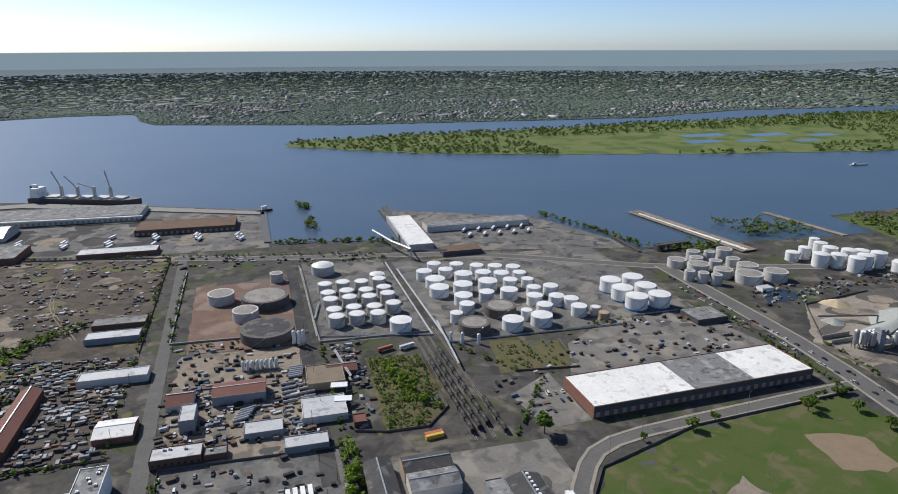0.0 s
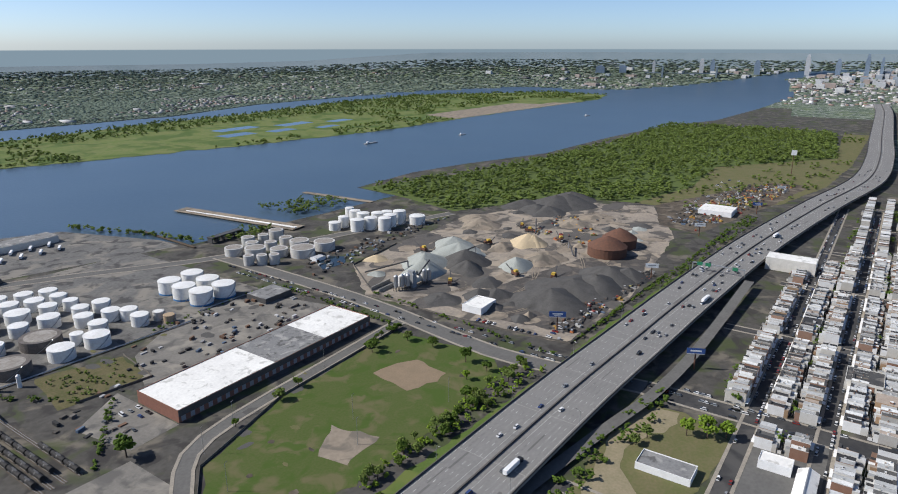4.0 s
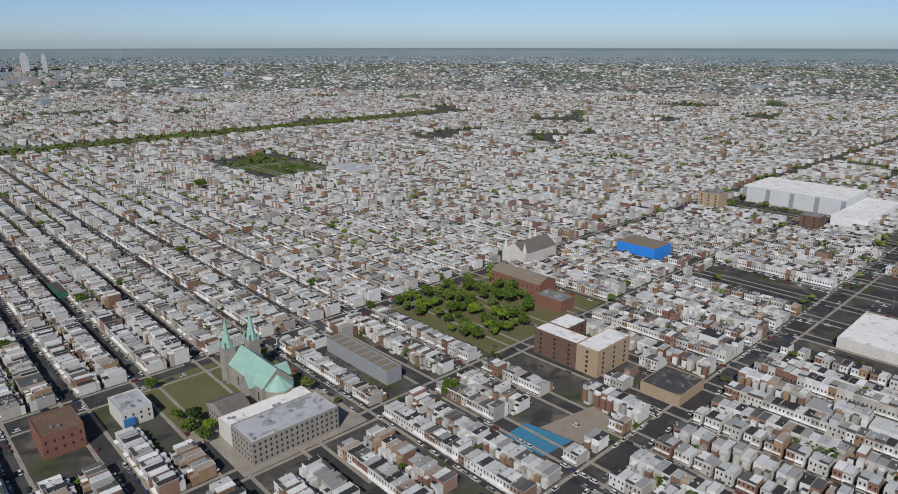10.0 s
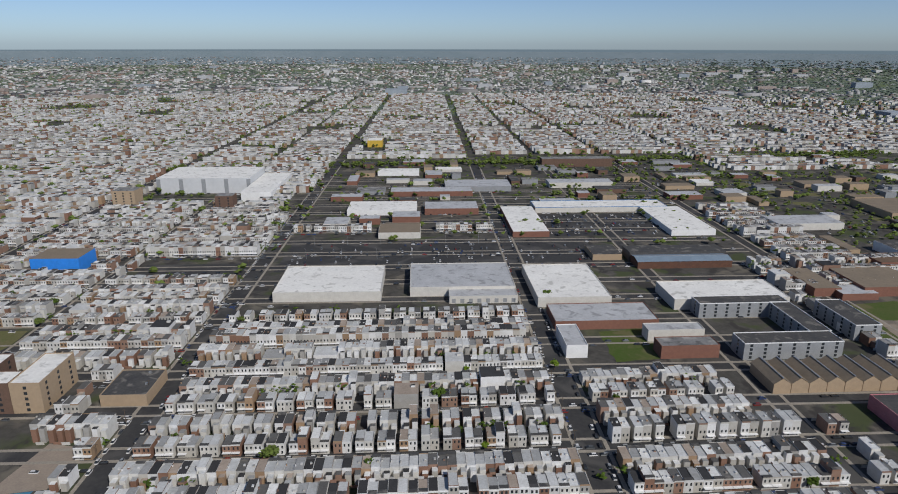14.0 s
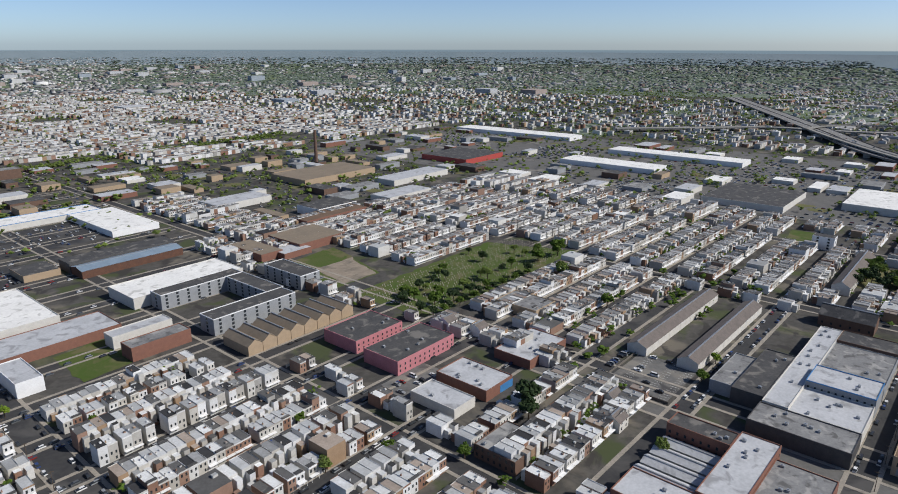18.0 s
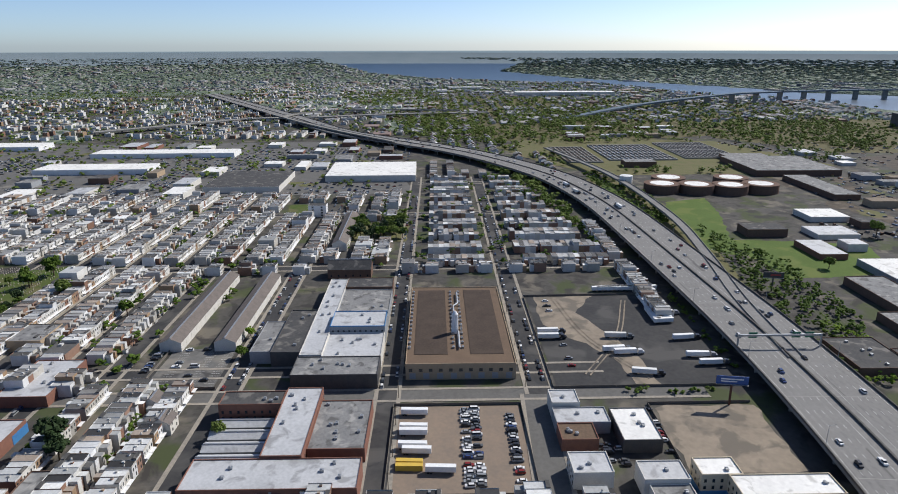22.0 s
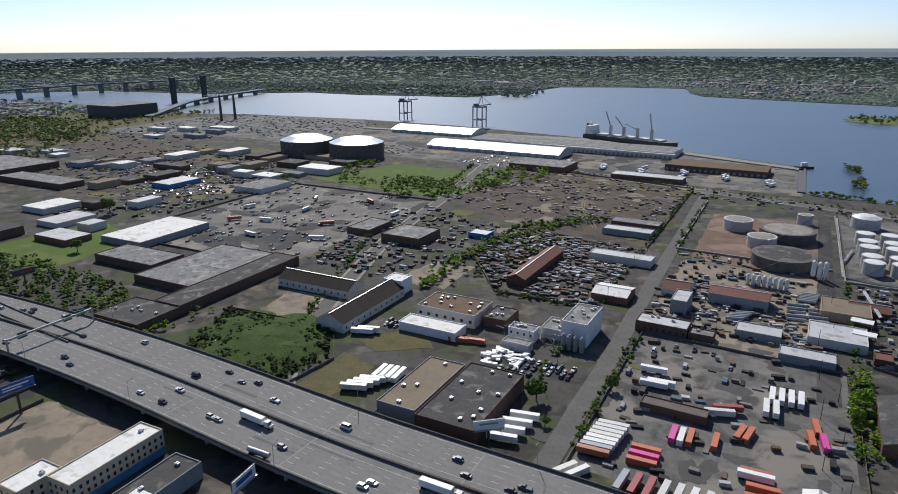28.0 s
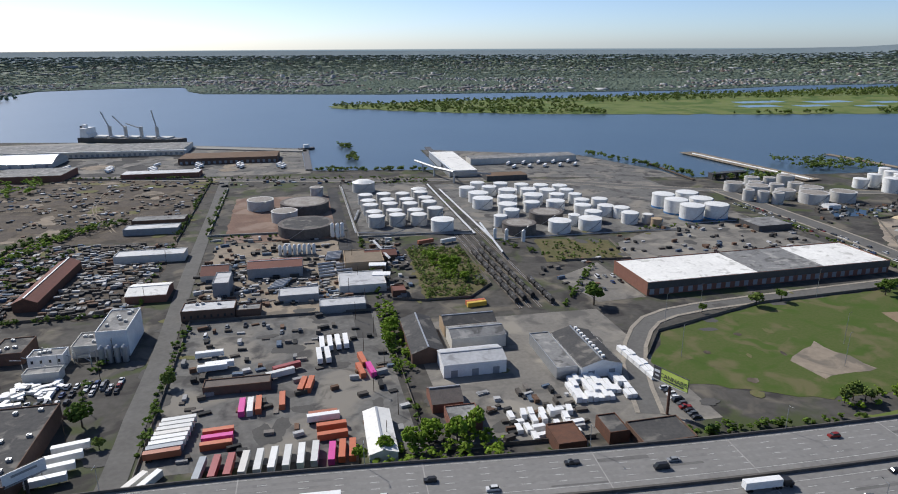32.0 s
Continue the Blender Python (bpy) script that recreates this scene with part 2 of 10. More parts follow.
R_TAN = mat("tan gravel roof", (0.235, 0.19, 0.14), (0.18, 0.15, 0.115), 14, 0.9)
R_GREY = mat("grey roof", (0.23, 0.23, 0.225), (0.162, 0.162, 0.162), 12, 0.85, fine=1.5, patch=[((0.323, 0.315, 0.297), 9, 0.15), ((0.102, 0.1, 0.098), 6, 0.1)])
R_MILL = mat("dark brown slate roof", (0.034, 0.028, 0.025), (0.05, 0.041, 0.036), 6, 0.9, fine=1.0)
R_RED = mat("red-brown metal roof", (0.2, 0.09, 0.07), (0.15, 0.075, 0.06), 8, 0.7)
R_SHINGLE = mat("brown-grey shingle roof", (0.17, 0.145, 0.13), (0.12, 0.105, 0.095), 4, 0.9)
COPPER = mat("green copper", (0.3, 0.47, 0.39), (0.23, 0.39, 0.33), 5, 0.6)
BRICK = mat("red brick", (0.235, 0.115, 0.082), (0.18, 0.092, 0.07), 2.5, 0.9, fine=0.4)
BRICK_TAN = mat("tan brick", (0.4, 0.3, 0.2), (0.33, 0.25, 0.17), 2.5, 0.9)
BRICK_DARK = mat("dark brown brick", (0.16, 0.1, 0.075), (0.12, 0.08, 0.06), 2.5, 0.9)
STONE = mat("grey stone", (0.33, 0.3, 0.26), (0.24, 0.22, 0.19), 2.0, 0.9)
STUCCO = mat("pale stucco", (0.6, 0.58, 0.53), (0.5, 0.48, 0.44), 4, 0.85)
WHITE = mat("white paint", (0.78, 0.78, 0.77), (0.66, 0.66, 0.65), 5, 0.55)
GREY = mat("grey siding", (0.3, 0.31, 0.32), (0.24, 0.25, 0.26), 4, 0.7)
DARK = mat("dark steel", (0.05, 0.05, 0.053), (0.08, 0.075, 0.07), 3, 0.6)
STEEL = mat("galvanised steel", (0.42, 0.43, 0.44), (0.33, 0.34, 0.35), 2, 0.45, 0.6)
GLASS = mat("window glass", (0.025, 0.03, 0.035), (0.04, 0.045, 0.05), 3, 0.12)
BLUEP = mat("blue paint", (0.05, 0.2, 0.42), (0.04, 0.15, 0.34), 4, 0.6)
BLUE_BRIGHT = mat("bright blue sheathing", (0.03, 0.24, 0.75), (0.025, 0.2, 0.62), 4, 0.6)
PINK = mat("faded pink wall", (0.5, 0.2, 0.22), (0.38, 0.16, 0.17), 4, 0.85)
REDP = mat("red paint", (0.42, 0.06, 0.045), (0.32, 0.05, 0.04), 3, 0.6)
RUST = mat("rusted steel", (0.15, 0.075, 0.05), (0.095, 0.055, 0.042), 3, 0.85)
TANKW = mat("white tank paint", (0.74, 0.74, 0.72), (0.6, 0.59, 0.56), 8, 0.5, fine=1.5)
TANKG = mat("weathered tank paint", (0.52, 0.51, 0.48), (0.4, 0.385, 0.36), 6, 0.6, fine=1.2)
TANKR = mat("stained tank roof", (0.32, 0.304, 0.28), (0.2, 0.176, 0.152), 9, 0.8, fine=2.0)
TANKD = mat("rust-streaked dark tank wall", (0.096, 0.084, 0.076), (0.16, 0.144, 0.132), 4, 0.75)
YELLOW = mat("yellow paint", (0.6, 0.4, 0.05), (0.5, 0.33, 0.05), 3, 0.6)
CARS = [(0.0, (0.6, 0.6, 0.6)), (0.24, (0.03, 0.03, 0.032)), (0.46, (0.25, 0.26, 0.27)), (0.62, (0.1, 0.105, 0.11)), (0.74, (0.7, 0.7, 0.69)), (0.86, (0.22, 0.025, 0.02)), (0.93, (0.035, 0.06, 0.16))]
CARPAINT = mat("car paint", ONE, (0.93, 0.93, 0.93), 2, 0.25, stops=CARS, by="object")
CARPAINT_I = mat("parked car paint", ONE, (0.93, 0.93, 0.93), 2, 0.25, stops=CARS, by="island")
RUBBER = mat("rubber", (0.018, 0.018, 0.018), (0.03, 0.03, 0.03), 1, 0.9)
BOXCOL = [(0.0, (0.72, 0.72, 0.7)), (0.45, (0.6, 0.6, 0.58)), (0.6, (0.36, 0.12, 0.06)), (0.74, (0.62, 0.6, 0.56)), (0.84, (0.3, 0.06, 0.06)), (0.93, (0.3, 0.33, 0.36))]
TRAILER = mat("trailer panel", ONE, (0.86, 0.86, 0.85), 3, 0.5, stops=BOXCOL, by="object")
MAGENTA = mat("magenta container paint", (0.62, 0.05, 0.3), (0.5, 0.05, 0.25), 3, 0.5)
ORANGE = mat("orange container paint", (0.5, 0.13, 0.055), (0.4, 0.11, 0.05), 3, 0.6)
TIRES = mat("scrap mix", ONE, (0.7, 0.7, 0.7), 2, 0.8, stops=[(0.0, (0.1, 0.09, 0.08)), (0.25, (0.05, 0.05, 0.05)), (0.45, (0.3, 0.3, 0.3)), (0.6, (0.16, 0.1, 0.07)), (0.75, (0.5, 0.5, 0.5)), (0.85, (0.22, 0.2, 0.18)), (0.93, (0.12, 0.16, 0.22))], by="island", spread=0.2)
STRIPE = mat("road marking white", (0.6, 0.6, 0.57), (0.45, 0.45, 0.43), 2, 0.7)


# ---- mesh building ----
class Build:
    """Collects faces for one mesh; every face carries a material slot."""

    def __init__(self):
        self.v, self.f, self.s = [], [], []

    def face(self, pts, slot=0):
        n = len(self.v)
        self.v.extend(pts)
        self.f.append(tuple(range(n, n + len(pts))))
        self.s.append(slot)

    def box(self, x0, y0, z0, x1, y1, z1, side=0, top=None, a=0.0, at=(0, 0), bottom=False):
        n = len(self.v)
        p = [(x0, y0), (x1, y0), (x1, y1), (x0, y1)]
        if a or at != (0, 0):
            c, s = math.cos(a), math.sin(a)
            p = [(at[0] + c * x - s * y, at[1] + s * x + c * y) for x, y in p]
        self.v.extend([(x, y, z0) for x, y in p] + [(x, y, z1) for x, y in p])
        self.f.extend([(n, n + 1, n + 5, n + 4), (n + 1, n + 2, n + 6, n + 5), (n + 2, n + 3, n + 7, n + 6), (n + 3, n, n + 4, n + 7), (n + 4, n + 5, n + 6, n + 7)])
        self.s.extend([side] * 4 + [side if top is None else top])
        if bottom:
            self.f.append((n + 3, n + 2, n + 1, n)), self.s.append(side)
        return self

    def gable(self, x0, y0, z0, x1, y1, z1, zr, along="x", wall=0, roof=1, over=0.3):
        """Walls to z1 with a pitched roof whose ridge runs along x or y at zr."""
        self.box(x0, y0, z0, x1, y1, z1, wall)
        o = over
        if along == "x":
            m = (y0 + y1) / 2
            self.face([(x0, y0, z1), (x0, m, zr), (x0, y1, z1)][::-1], wall), self.face([(x1, y0, z1), (x1, y1, z1), (x1, m, zr)], wall)
            self.face([(x0 - o, y0 - o, z1 - 0.1), (x1 + o, y0 - o, z1 - 0.1), (x1 + o, m, zr + 0.1), (x0 - o, m, zr + 0.1)], roof)
            self.face([(x1 + o, y1 + o, z1 - 0.1), (x0 - o, y1 + o, z1 - 0.1), (x0 - o, m, zr + 0.1), (x1 + o, m, zr + 0.1)], roof)
        else:
            m = (x0 + x1) / 2
            self.face([(x0, y0, z1), (x1, y0, z1), (m, y0, zr)], wall), self.face([(x0, y1, z1), (m, y1, zr), (x1, y1, z1)], wall)
            self.face([(x0 - o, y1 + o, z1 - 0.1), (x0 - o, y0 - o, z1 - 0.1), (m, y0 - o, zr + 0.1), (m, y1 + o, zr + 0.1)], roof)
            self.face([(x1 + o, y0 - o, z1 - 0.1), (x1 + o, y1 + o, z1 - 0.1), (m, y1 + o, zr + 0.1), (m, y0 - o, zr + 0.1)], roof)
        return self

    def lathe(self, cx, cy, rings, n=24, slot=0, slots=None):
        """Rings of (radius, z), joined bottom to top round a vertical line."""
        base = len(self.v)
        for r, z in rings:
            self.v.extend((cx + r * math.cos(2 * math.pi * k / n), cy + r * math.sin(2 * math.pi * k / n), z) for k in range(n))
        for i in range(len(rings) - 1):
            for k in range(n):
                k2 = (k + 1) % n
                self.f.append((base + i * n + k, base + i * n + k2, base + (i + 1) * n + k2, base + (i + 1) * n + k))
                self.s.append(slots[i] if slots else slot)
        self.f.append(tuple(base + (len(rings) - 1) * n + k for k in range(n)))
        self.s.append(slots[-1] if slots else slot)
        return self

    def tube(self, p, q, r, n=8, slot=0):
        p, q = Vector(p), Vector(q)
        d = (q - p).normalized()
        a = d.orthogonal().normalized()
        b = d.cross(a)
        base = len(self.v)
        for c in (p, q):
            self.v.extend(tuple(c + r * (math.cos(2 * math.pi * k / n) * a + math.sin(2 * math.pi * k / n) * b)) for k in range(n))
        for k in range(n):
            k2 = (k + 1) % n
            self.f.append((base + k, base + k2, base + n + k2, base + n + k)), self.s.append(slot)
        self.f.append(tuple(base + k for k in range(n))[::-1]), self.s.append(slot)
        self.f.append(tuple(base + n + k for k in range(n))), self.s.append(slot)
        return self

    def clump(self, c, r, rng, slot=0, flat=1.0):
        """A small uneven eight-sided tuft."""
        n = len(self.v)
        j = lambda: 0.7 + 0.6 * rng.random()
        x, y, z = c
        self.v.extend([(x + r * j(), y, z + flat * r * (rng.random() - 0.5)), (x, y + r * j(), z + flat * r * (rng.random() - 0.5)), (x - r * j(), y, z + flat * r * (rng.random() - 0.5)), (x, y - r * j(), z + flat * r * (rng.random() - 0.5)), (x + r * (rng.random() - 0.5), y + r * (rng.random() - 0.5), z + flat * 0.8 * r * j()), (x, y, z - flat * 0.7 * r * j())])
        for a in range(4):
            b = (a + 1) % 4
            self.f.extend([(n + a, n + b, n + 4), (n + b, n + a, n + 5)])
        self.s.extend([slot] * 8)

    def mesh(self, name, mats, smooth=False):
        me = bpy.data.meshes.new(name)
        me.from_pydata(self.v, [], self.f)
        for m in mats if isinstance(mats, (list, tuple)) else [mats]:
            me.materials.append(m)
        me.polygons.foreach_set("material_index", self.s)
        if smooth:
            me.polygons.foreach_set("use_smooth", [True] * len(self.f))
        me.update()
        return me


def part(name, b, mats, parent, label="", smooth=False):
    ob = new(name, b.mesh(name, mats, smooth) if isinstance(b, Build) else b)
    ob.parent = parent
    if label:
        tagged(ob, label)
    return ob


def thing(name, label, category, at=(0, 0, 0), turn=0.0, group="", kind="", data=None):
    ob = new(name, data)
    ob.matrix_world = pose(*at, 0, 0, turn)
    return tagged(ob, label, category, group, kind)


def solid(name, b, mats, label, category, group="", kind="", smooth=False):
    return tagged(new(name, b.mesh(name, mats, smooth)), label, category, group, kind)


# ---- the far land is drawn in towards the rim of the world, keeping its bearings ----
NEAR, SPAN = 3200.0, 1300.0
RIM = [(-180, 181), (-161, 187), (-127, 196), (-92, 204), (-43, 215), (23, 226), (36, 222), (46, 170), (55, 154), (77, 152), (97, 156), (117, 163), (148, 172), (180, 181)]


def rim(az):
    return float(np.interp(math.degrees(az), [a for a, _ in RIM], [h for _, h in RIM])) - 32.0


def place(x, y, z=0.0):
    d = math.hypot(x, y)
    if d <= NEAR:
        return (x, y, z)
    e = NEAR + SPAN * (1 - 1 / (1 + (d - NEAR) / SPAN))
    k = e / d
    return (x * k, y * k, rim(math.atan2(y, x)) * (1 - k) + z * k)


# ---- ground, river, island ----
def lerp(table, x):
    return float(np.interp(x, [p for p, _ in table], [q for _, q in table]))


# y of the river's near edge, and of the far bank, along x
NEAR_SHORE = [(-14000, -2500), (-5000, -500), (-3950, 0), (-3700, 350), (-3137, 789), (-2743, 916), (-2397, 1005), (-2136, 1230), (-1871, 1317), (-1499, 1193), (-1210, 1270), (-905, 1290), (-628, 1265), (-325, 1191), (-150, 1108), (9, 1036), (10, 846), (177, 807), (183, 976), (200, 969), (394, 870), (442, 733), (447, 683), (560, 671), (656, 659), (800, 648), (812, 739), (973, 745), (1103, 715), (1318, 640), (1651, 620), (1981, 572), (2211, 489), (2702, 451), (3401, 433), (4508, 599), (5323, 732), (7563, 564), (12000, -1500)]
FAR_SHORE = [(-14000, 500), (-10600, 1349), (-5348, 485), (-4078, 774), (-3404, 1087), (-3000, 1330), (-2672, 1422), (-2436, 1700), (-1893, 1760), (-1600, 1960), (-1362, 1931), (-1154, 1968), (-971, 1982), (-880, 2183), (-860, 2600), (-603, 2700), (-382, 2700), (-336, 2451), (-280, 2315), (91, 2190), (304, 2120), (605, 2090), (979, 2046), (1338, 2015), (1782, 2134), (2197, 2118), (2706, 2105), (3421, 1838), (3440, 1287), (3959, 1128), (5290, 1033), (7511, 989), (12000, -900)]


def wet(x, y):
    return lerp(NEAR_SHORE, x) < y < lerp(FAR_SHORE, x)


b = Build()
RAD = [0, 150, 300, 600, 1000, 1500, 2000, 2500, 2800, 3100]
while RAD[-1] < 60000:
    RAD.append(RAD[-1] * 1.045)
NA = 900
for r in RAD:
    b.v.extend(place(r * math.cos(2 * math.pi * k / NA), r * math.sin(2 * math.pi * k / NA)) for k in range(NA))
for i in range(len(RAD) - 1):
    rm = (RAD[i] + RAD[i + 1]) / 2
    for k in range(NA):
        a = 2 * math.pi * (k + 0.5) / NA
        x, y = rm * math.cos(a), rm * math.sin(a)
        slot = 0
        # outermost rings take the haze-coloured ground
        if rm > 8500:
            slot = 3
        elif rm > 3100 and wet(x, y):
            slot = 2
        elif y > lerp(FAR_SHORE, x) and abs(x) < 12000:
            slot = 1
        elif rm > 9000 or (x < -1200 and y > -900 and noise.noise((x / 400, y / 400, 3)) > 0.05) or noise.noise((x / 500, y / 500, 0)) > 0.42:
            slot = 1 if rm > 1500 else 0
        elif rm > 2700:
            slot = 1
        k2 = (k + 1) % NA
        b.f.append((i * NA + k, (i + 1) * NA + k, (i + 1) * NA + k2, i * NA + k2)), b.s.append(slot)
CITYFLOOR = mat("street-level paving and yards", (0.092, 0.087, 0.079), (0.06, 0.057, 0.051), 22, 0.9, fine=4.0, patch=[((0.15, 0.134, 0.108), 28, 0.16), ((0.06, 0.074, 0.032), 36, 0.22), ((0.045, 0.042, 0.04), 17, 0.2)])
# floor colour paled so that it holds distance haze
SUBURB = mat("haze-paled wooded suburb floor", (0.15, 0.185, 0.13), (0.18, 0.21, 0.155), 60, 0.9, fine=10.0, patch=[((0.055, 0.08, 0.055), 34, 0.5), ((0.12, 0.155, 0.075), 110, 0.12), ((0.36, 0.36, 0.355), 17, 0.07)])
# the last slot's blue-grey is distance haze put into the base colour
solid("ground", b, [CITYFLOOR, SUBURB, WATER, mat("haze-coloured far land", (0.15, 0.195, 0.215), (0.185, 0.225, 0.245), 900, 0.95)], "flat grey city ground running to the horizon", "ground", kind="structure")


def ragged(pts, step=7.0, amount=2.2):
    """An outline with short uneven edges, as worn ground has."""
    out = []
    for (xa, ya), (xb, yb) in zip(pts, pts[1:] + pts[:1]):
        n = max(1, int(math.hypot(xb - xa, yb - ya) / step))
        for k in range(n):
            x, y = xa + (xb - xa) * k / n, ya + (yb - ya) * k / n
            j = Vector((noise.noise((x / 11, y / 11, 4)), noise.noise((x / 11, y / 11, 8)))) * amount * 1.6
            out.append((x + j.x, y + j.y))
    return out


def sheet(name, pts, z, material, label, category, kind="structure"):
    q = Build()
    if category in ("grass", "ground", "scrub", "sand", "infield", "island"):
        pts = ragged(pts, 25.0 if category == "island" else 7.0, 14.0 if category == "island" else 2.2)
    q.face([place(x, y, z) for x, y in pts])
    return solid(name, q, material, label, category, kind=kind)


def rect(name, x0, y0, x1, y1, z, material, label, category="paving"):
    return sheet(name, [(x0, y0), (x1, y0), (x1, y1), (x0, y1)], z, material, label, category)


q = Build()
xs = sorted({round(-3200 + 25 * k) for k in range(257)} | {x for x, _ in NEAR_SHORE if abs(x) < 3200})
for xa, xb in zip(xs, xs[1:]):
    na, nb, fa, fb_ = lerp(NEAR_SHORE, xa), lerp(NEAR_SHORE, xb), lerp(FAR_SHORE, xa), lerp(FAR_SHORE, xb)
    for k in range(24):
        u, w = k / 24, (k + 1) / 24
        p = [(xa, na + u * (fa - na)), (xb, nb + u * (fb_ - nb)), (xb, nb + w * (fb_ - nb)), (xa, na + w * (fa - na))]
        if max(math.hypot(*c) for c in p) < 3190:
            q.face([(x, y, 0.12) for x, y in p])
solid("water", q, WATER, "wide blue river with fine ripples", "water", kind="structure")
ISLE = [(99, 1815), (391, 1633), (651, 1536), (1091, 1397), (1478, 1282), (1986, 1230), (2867, 1131), (3172, 1202), (3249, 1543), (2731, 2047), (2238, 2096), (1677, 2073), (1265, 2095), (944, 2048), (485, 2021), (131, 1920)]
sheet("ground_island", ISLE, 0.5, mat("island grass", (0.105, 0.15, 0.04), (0.16, 0.17, 0.07), 60, 0.95, fine=9.0, patch=[((0.07, 0.11, 0.03), 70, 0.3)]), "low green island with rough grass and ponds", "island")
for k, (x, y, w, h) in enumerate([(1180, 1560, 110, 60), (1330, 1530, 90, 50), (1450, 1620, 130, 60), (1250, 1680, 150, 60), (1480, 1480, 80, 40), (1620, 1560, 90, 50)]):
    rect("pond", x, y, x + w, y + h, 0.6, PONDS, "shallow pond in the island grass", "pond")
sheet("ground_island_sand", [(1900, 1250), (2700, 1150), (2750, 1350), (1950, 1420)], 0.62, SAND, "bare sandy stretch of the island", "sand")

# ---- elevated highway ----
AXIS = [(-2400, -790), (-1640, -355), (-1343, -193), (-1180, -50), (-1085, 35), (-990, 98), (-875, 154), (-780, 180), (-680, 195), (-520, 202), (-375, 206), (-265, 203), (-130, 192), (0, 190), (160, 179), (254, 174), (394, 167), (493, 159), (640, 147), (840, 126), (1100, 86), (1363, 40), (1640, 34), (2000, 45), (2700, 65), (3100, 90)]
DECK = 8.6


def smooth_line(pts, step=20.0):
    """Points every few metres on a Catmull-Rom curve through pts, with their sideways direction."""
    out = []
    p = [Vector(q) for q in pts]
    p = [2 * p[0] - p[1]] + p + [2 * p[-1] - p[-2]]
    for i in range(1, len(p) - 2):
        n = max(2, int((p[i + 1] - p[i]).length / step))
        for k in range(n):
            t = k / n
            a, c, d, e = p[i - 1], p[i], p[i + 1], p[i + 2]
            out.append(0.5 * ((2 * c) + (d - a) * t + (2 * a - 5 * c + 4 * d - e) * t * t + (3 * c - a - 3 * d + e) * t**3))
    out.append(p[-2])
    side = []
    for i in range(len(out)):
        d = (out[min(i + 1, len(out) - 1)] - out[max(i - 1, 0)]).normalized()
        side.append(Vector((-d.y, d.x)))
    return out, side


def ribbon(b, line, lo, hi, z0, z1, slot=0, top=None, zs=None, skip=0, run=1):
    """A strip between two sideways offsets; a solid bar when z0 < z1. skip/run: dashes."""
    pts, side = line
    for i in range(len(pts) - 1):
        if skip and i % (skip + run) >= run:
            continue
        h0, h1 = (zs[i], zs[i + 1]) if zs else (0, 0)
        a, c = pts[i] + side[i] * lo, pts[i] + side[i] * hi
        d, e = pts[i + 1] + side[i + 1] * lo, pts[i + 1] + side[i + 1] * hi
        q = [(a.x, a.y, h0), (d.x, d.y, h1), (e.x, e.y, h1), (c.x, c.y, h0)]
        up = [(x, y, z + z1) for x, y, z in q]
        b.face(up, slot if top is None else top)
        if z0 < z1:
            dn = [(x, y, z + z0) for x, y, z in q]
            b.face([dn[0], dn[1], up[1], up[0]], slot), b.face([dn[2], dn[3], up[3], up[2]], slot)
            b.face(dn[::-1], slot)
            if i == 0 or skip:
                b.face([dn[3], dn[0], up[0], up[3]], slot)
            if i == len(pts) - 2 or skip:
                b.face([dn[1], dn[2], up[2], up[1]], slot)


hw = smooth_line(AXIS)
W = 25.5
road = thing("road_highway", "elevated concrete highway with eight lanes and dark parapets", "highway", kind="structure")
b = Build()
ribbon(b, hw, -W, W, DECK - 1.6, DECK)
part("deck", b, HWY, road)
b = Build()
for o in (-21.2, -17.6, -14, -10.3, -6.6, 6.6, 10.3, 14, 17.6, 21.2):
    ribbon(b, hw, o - 1.0, o + 1.0, DECK + 0.02, DECK + 0.02)
part("worn_lane", b, HWY_WORN, road, "darker tyre-worn lane surface")
for o, w in ((-W, 0.5), (W - 0.5, 0.5), (-0.5, 1.0)):
    b = Build()
    ribbon(b, hw, o, o + w, DECK, DECK + 1.15)
    part("parapet", b, mat("parapet concrete", (0.12, 0.11, 0.1), (0.08, 0.075, 0.07), 4, 0.85), road, "dark weathered concrete barrier")
fine = smooth_line(AXIS, 3.05)
b = Build()
for o in (-19.4, -15.8, -12.1, -8.4, 8.4, 12.1, 15.8, 19.4):
    ribbon(b, fine, o - 0.09, o + 0.09, DECK + 0.04, DECK + 0.04, skip=3, run=1)
part("lane_dashes", b, STRIPE, road, "white dashed lane lines")
b = Build()
for o in (-23.2, -4.8, 4.8, 23.2):
    ribbon(b, fine, o - 0.08, o + 0.08, DECK + 0.04, DECK + 0.04)
part("edge_line", b, STRIPE, road, "painted edge lines")
pts, side = hw
for i in range(2, len(pts) - 2, 2):
    if -1300 < pts[i].x < 1300:
        b = Build()
        ang = math.atan2(side[i].y, side[i].x)
        b.box(-W + 1, -0.9, DECK - 3.0, W - 1, 0.9, DECK - 1.6, 0, a=ang, at=(pts[i].x, pts[i].y), bottom=True)
        for o in (-20, -7, 7, 20):
            c = pts[i] + side[i] * o
            b.lathe(c.x, c.y, [(0.8, 0), (0.8, DECK - 2.9)], 8)
        part("pier_bent", b, CONCRETE, road)


SIDEWALK = mat("sidewalk concrete", (0.33, 0.295, 0.245), (0.22, 0.2, 0.17), 8, 0.9, fine=1.2)


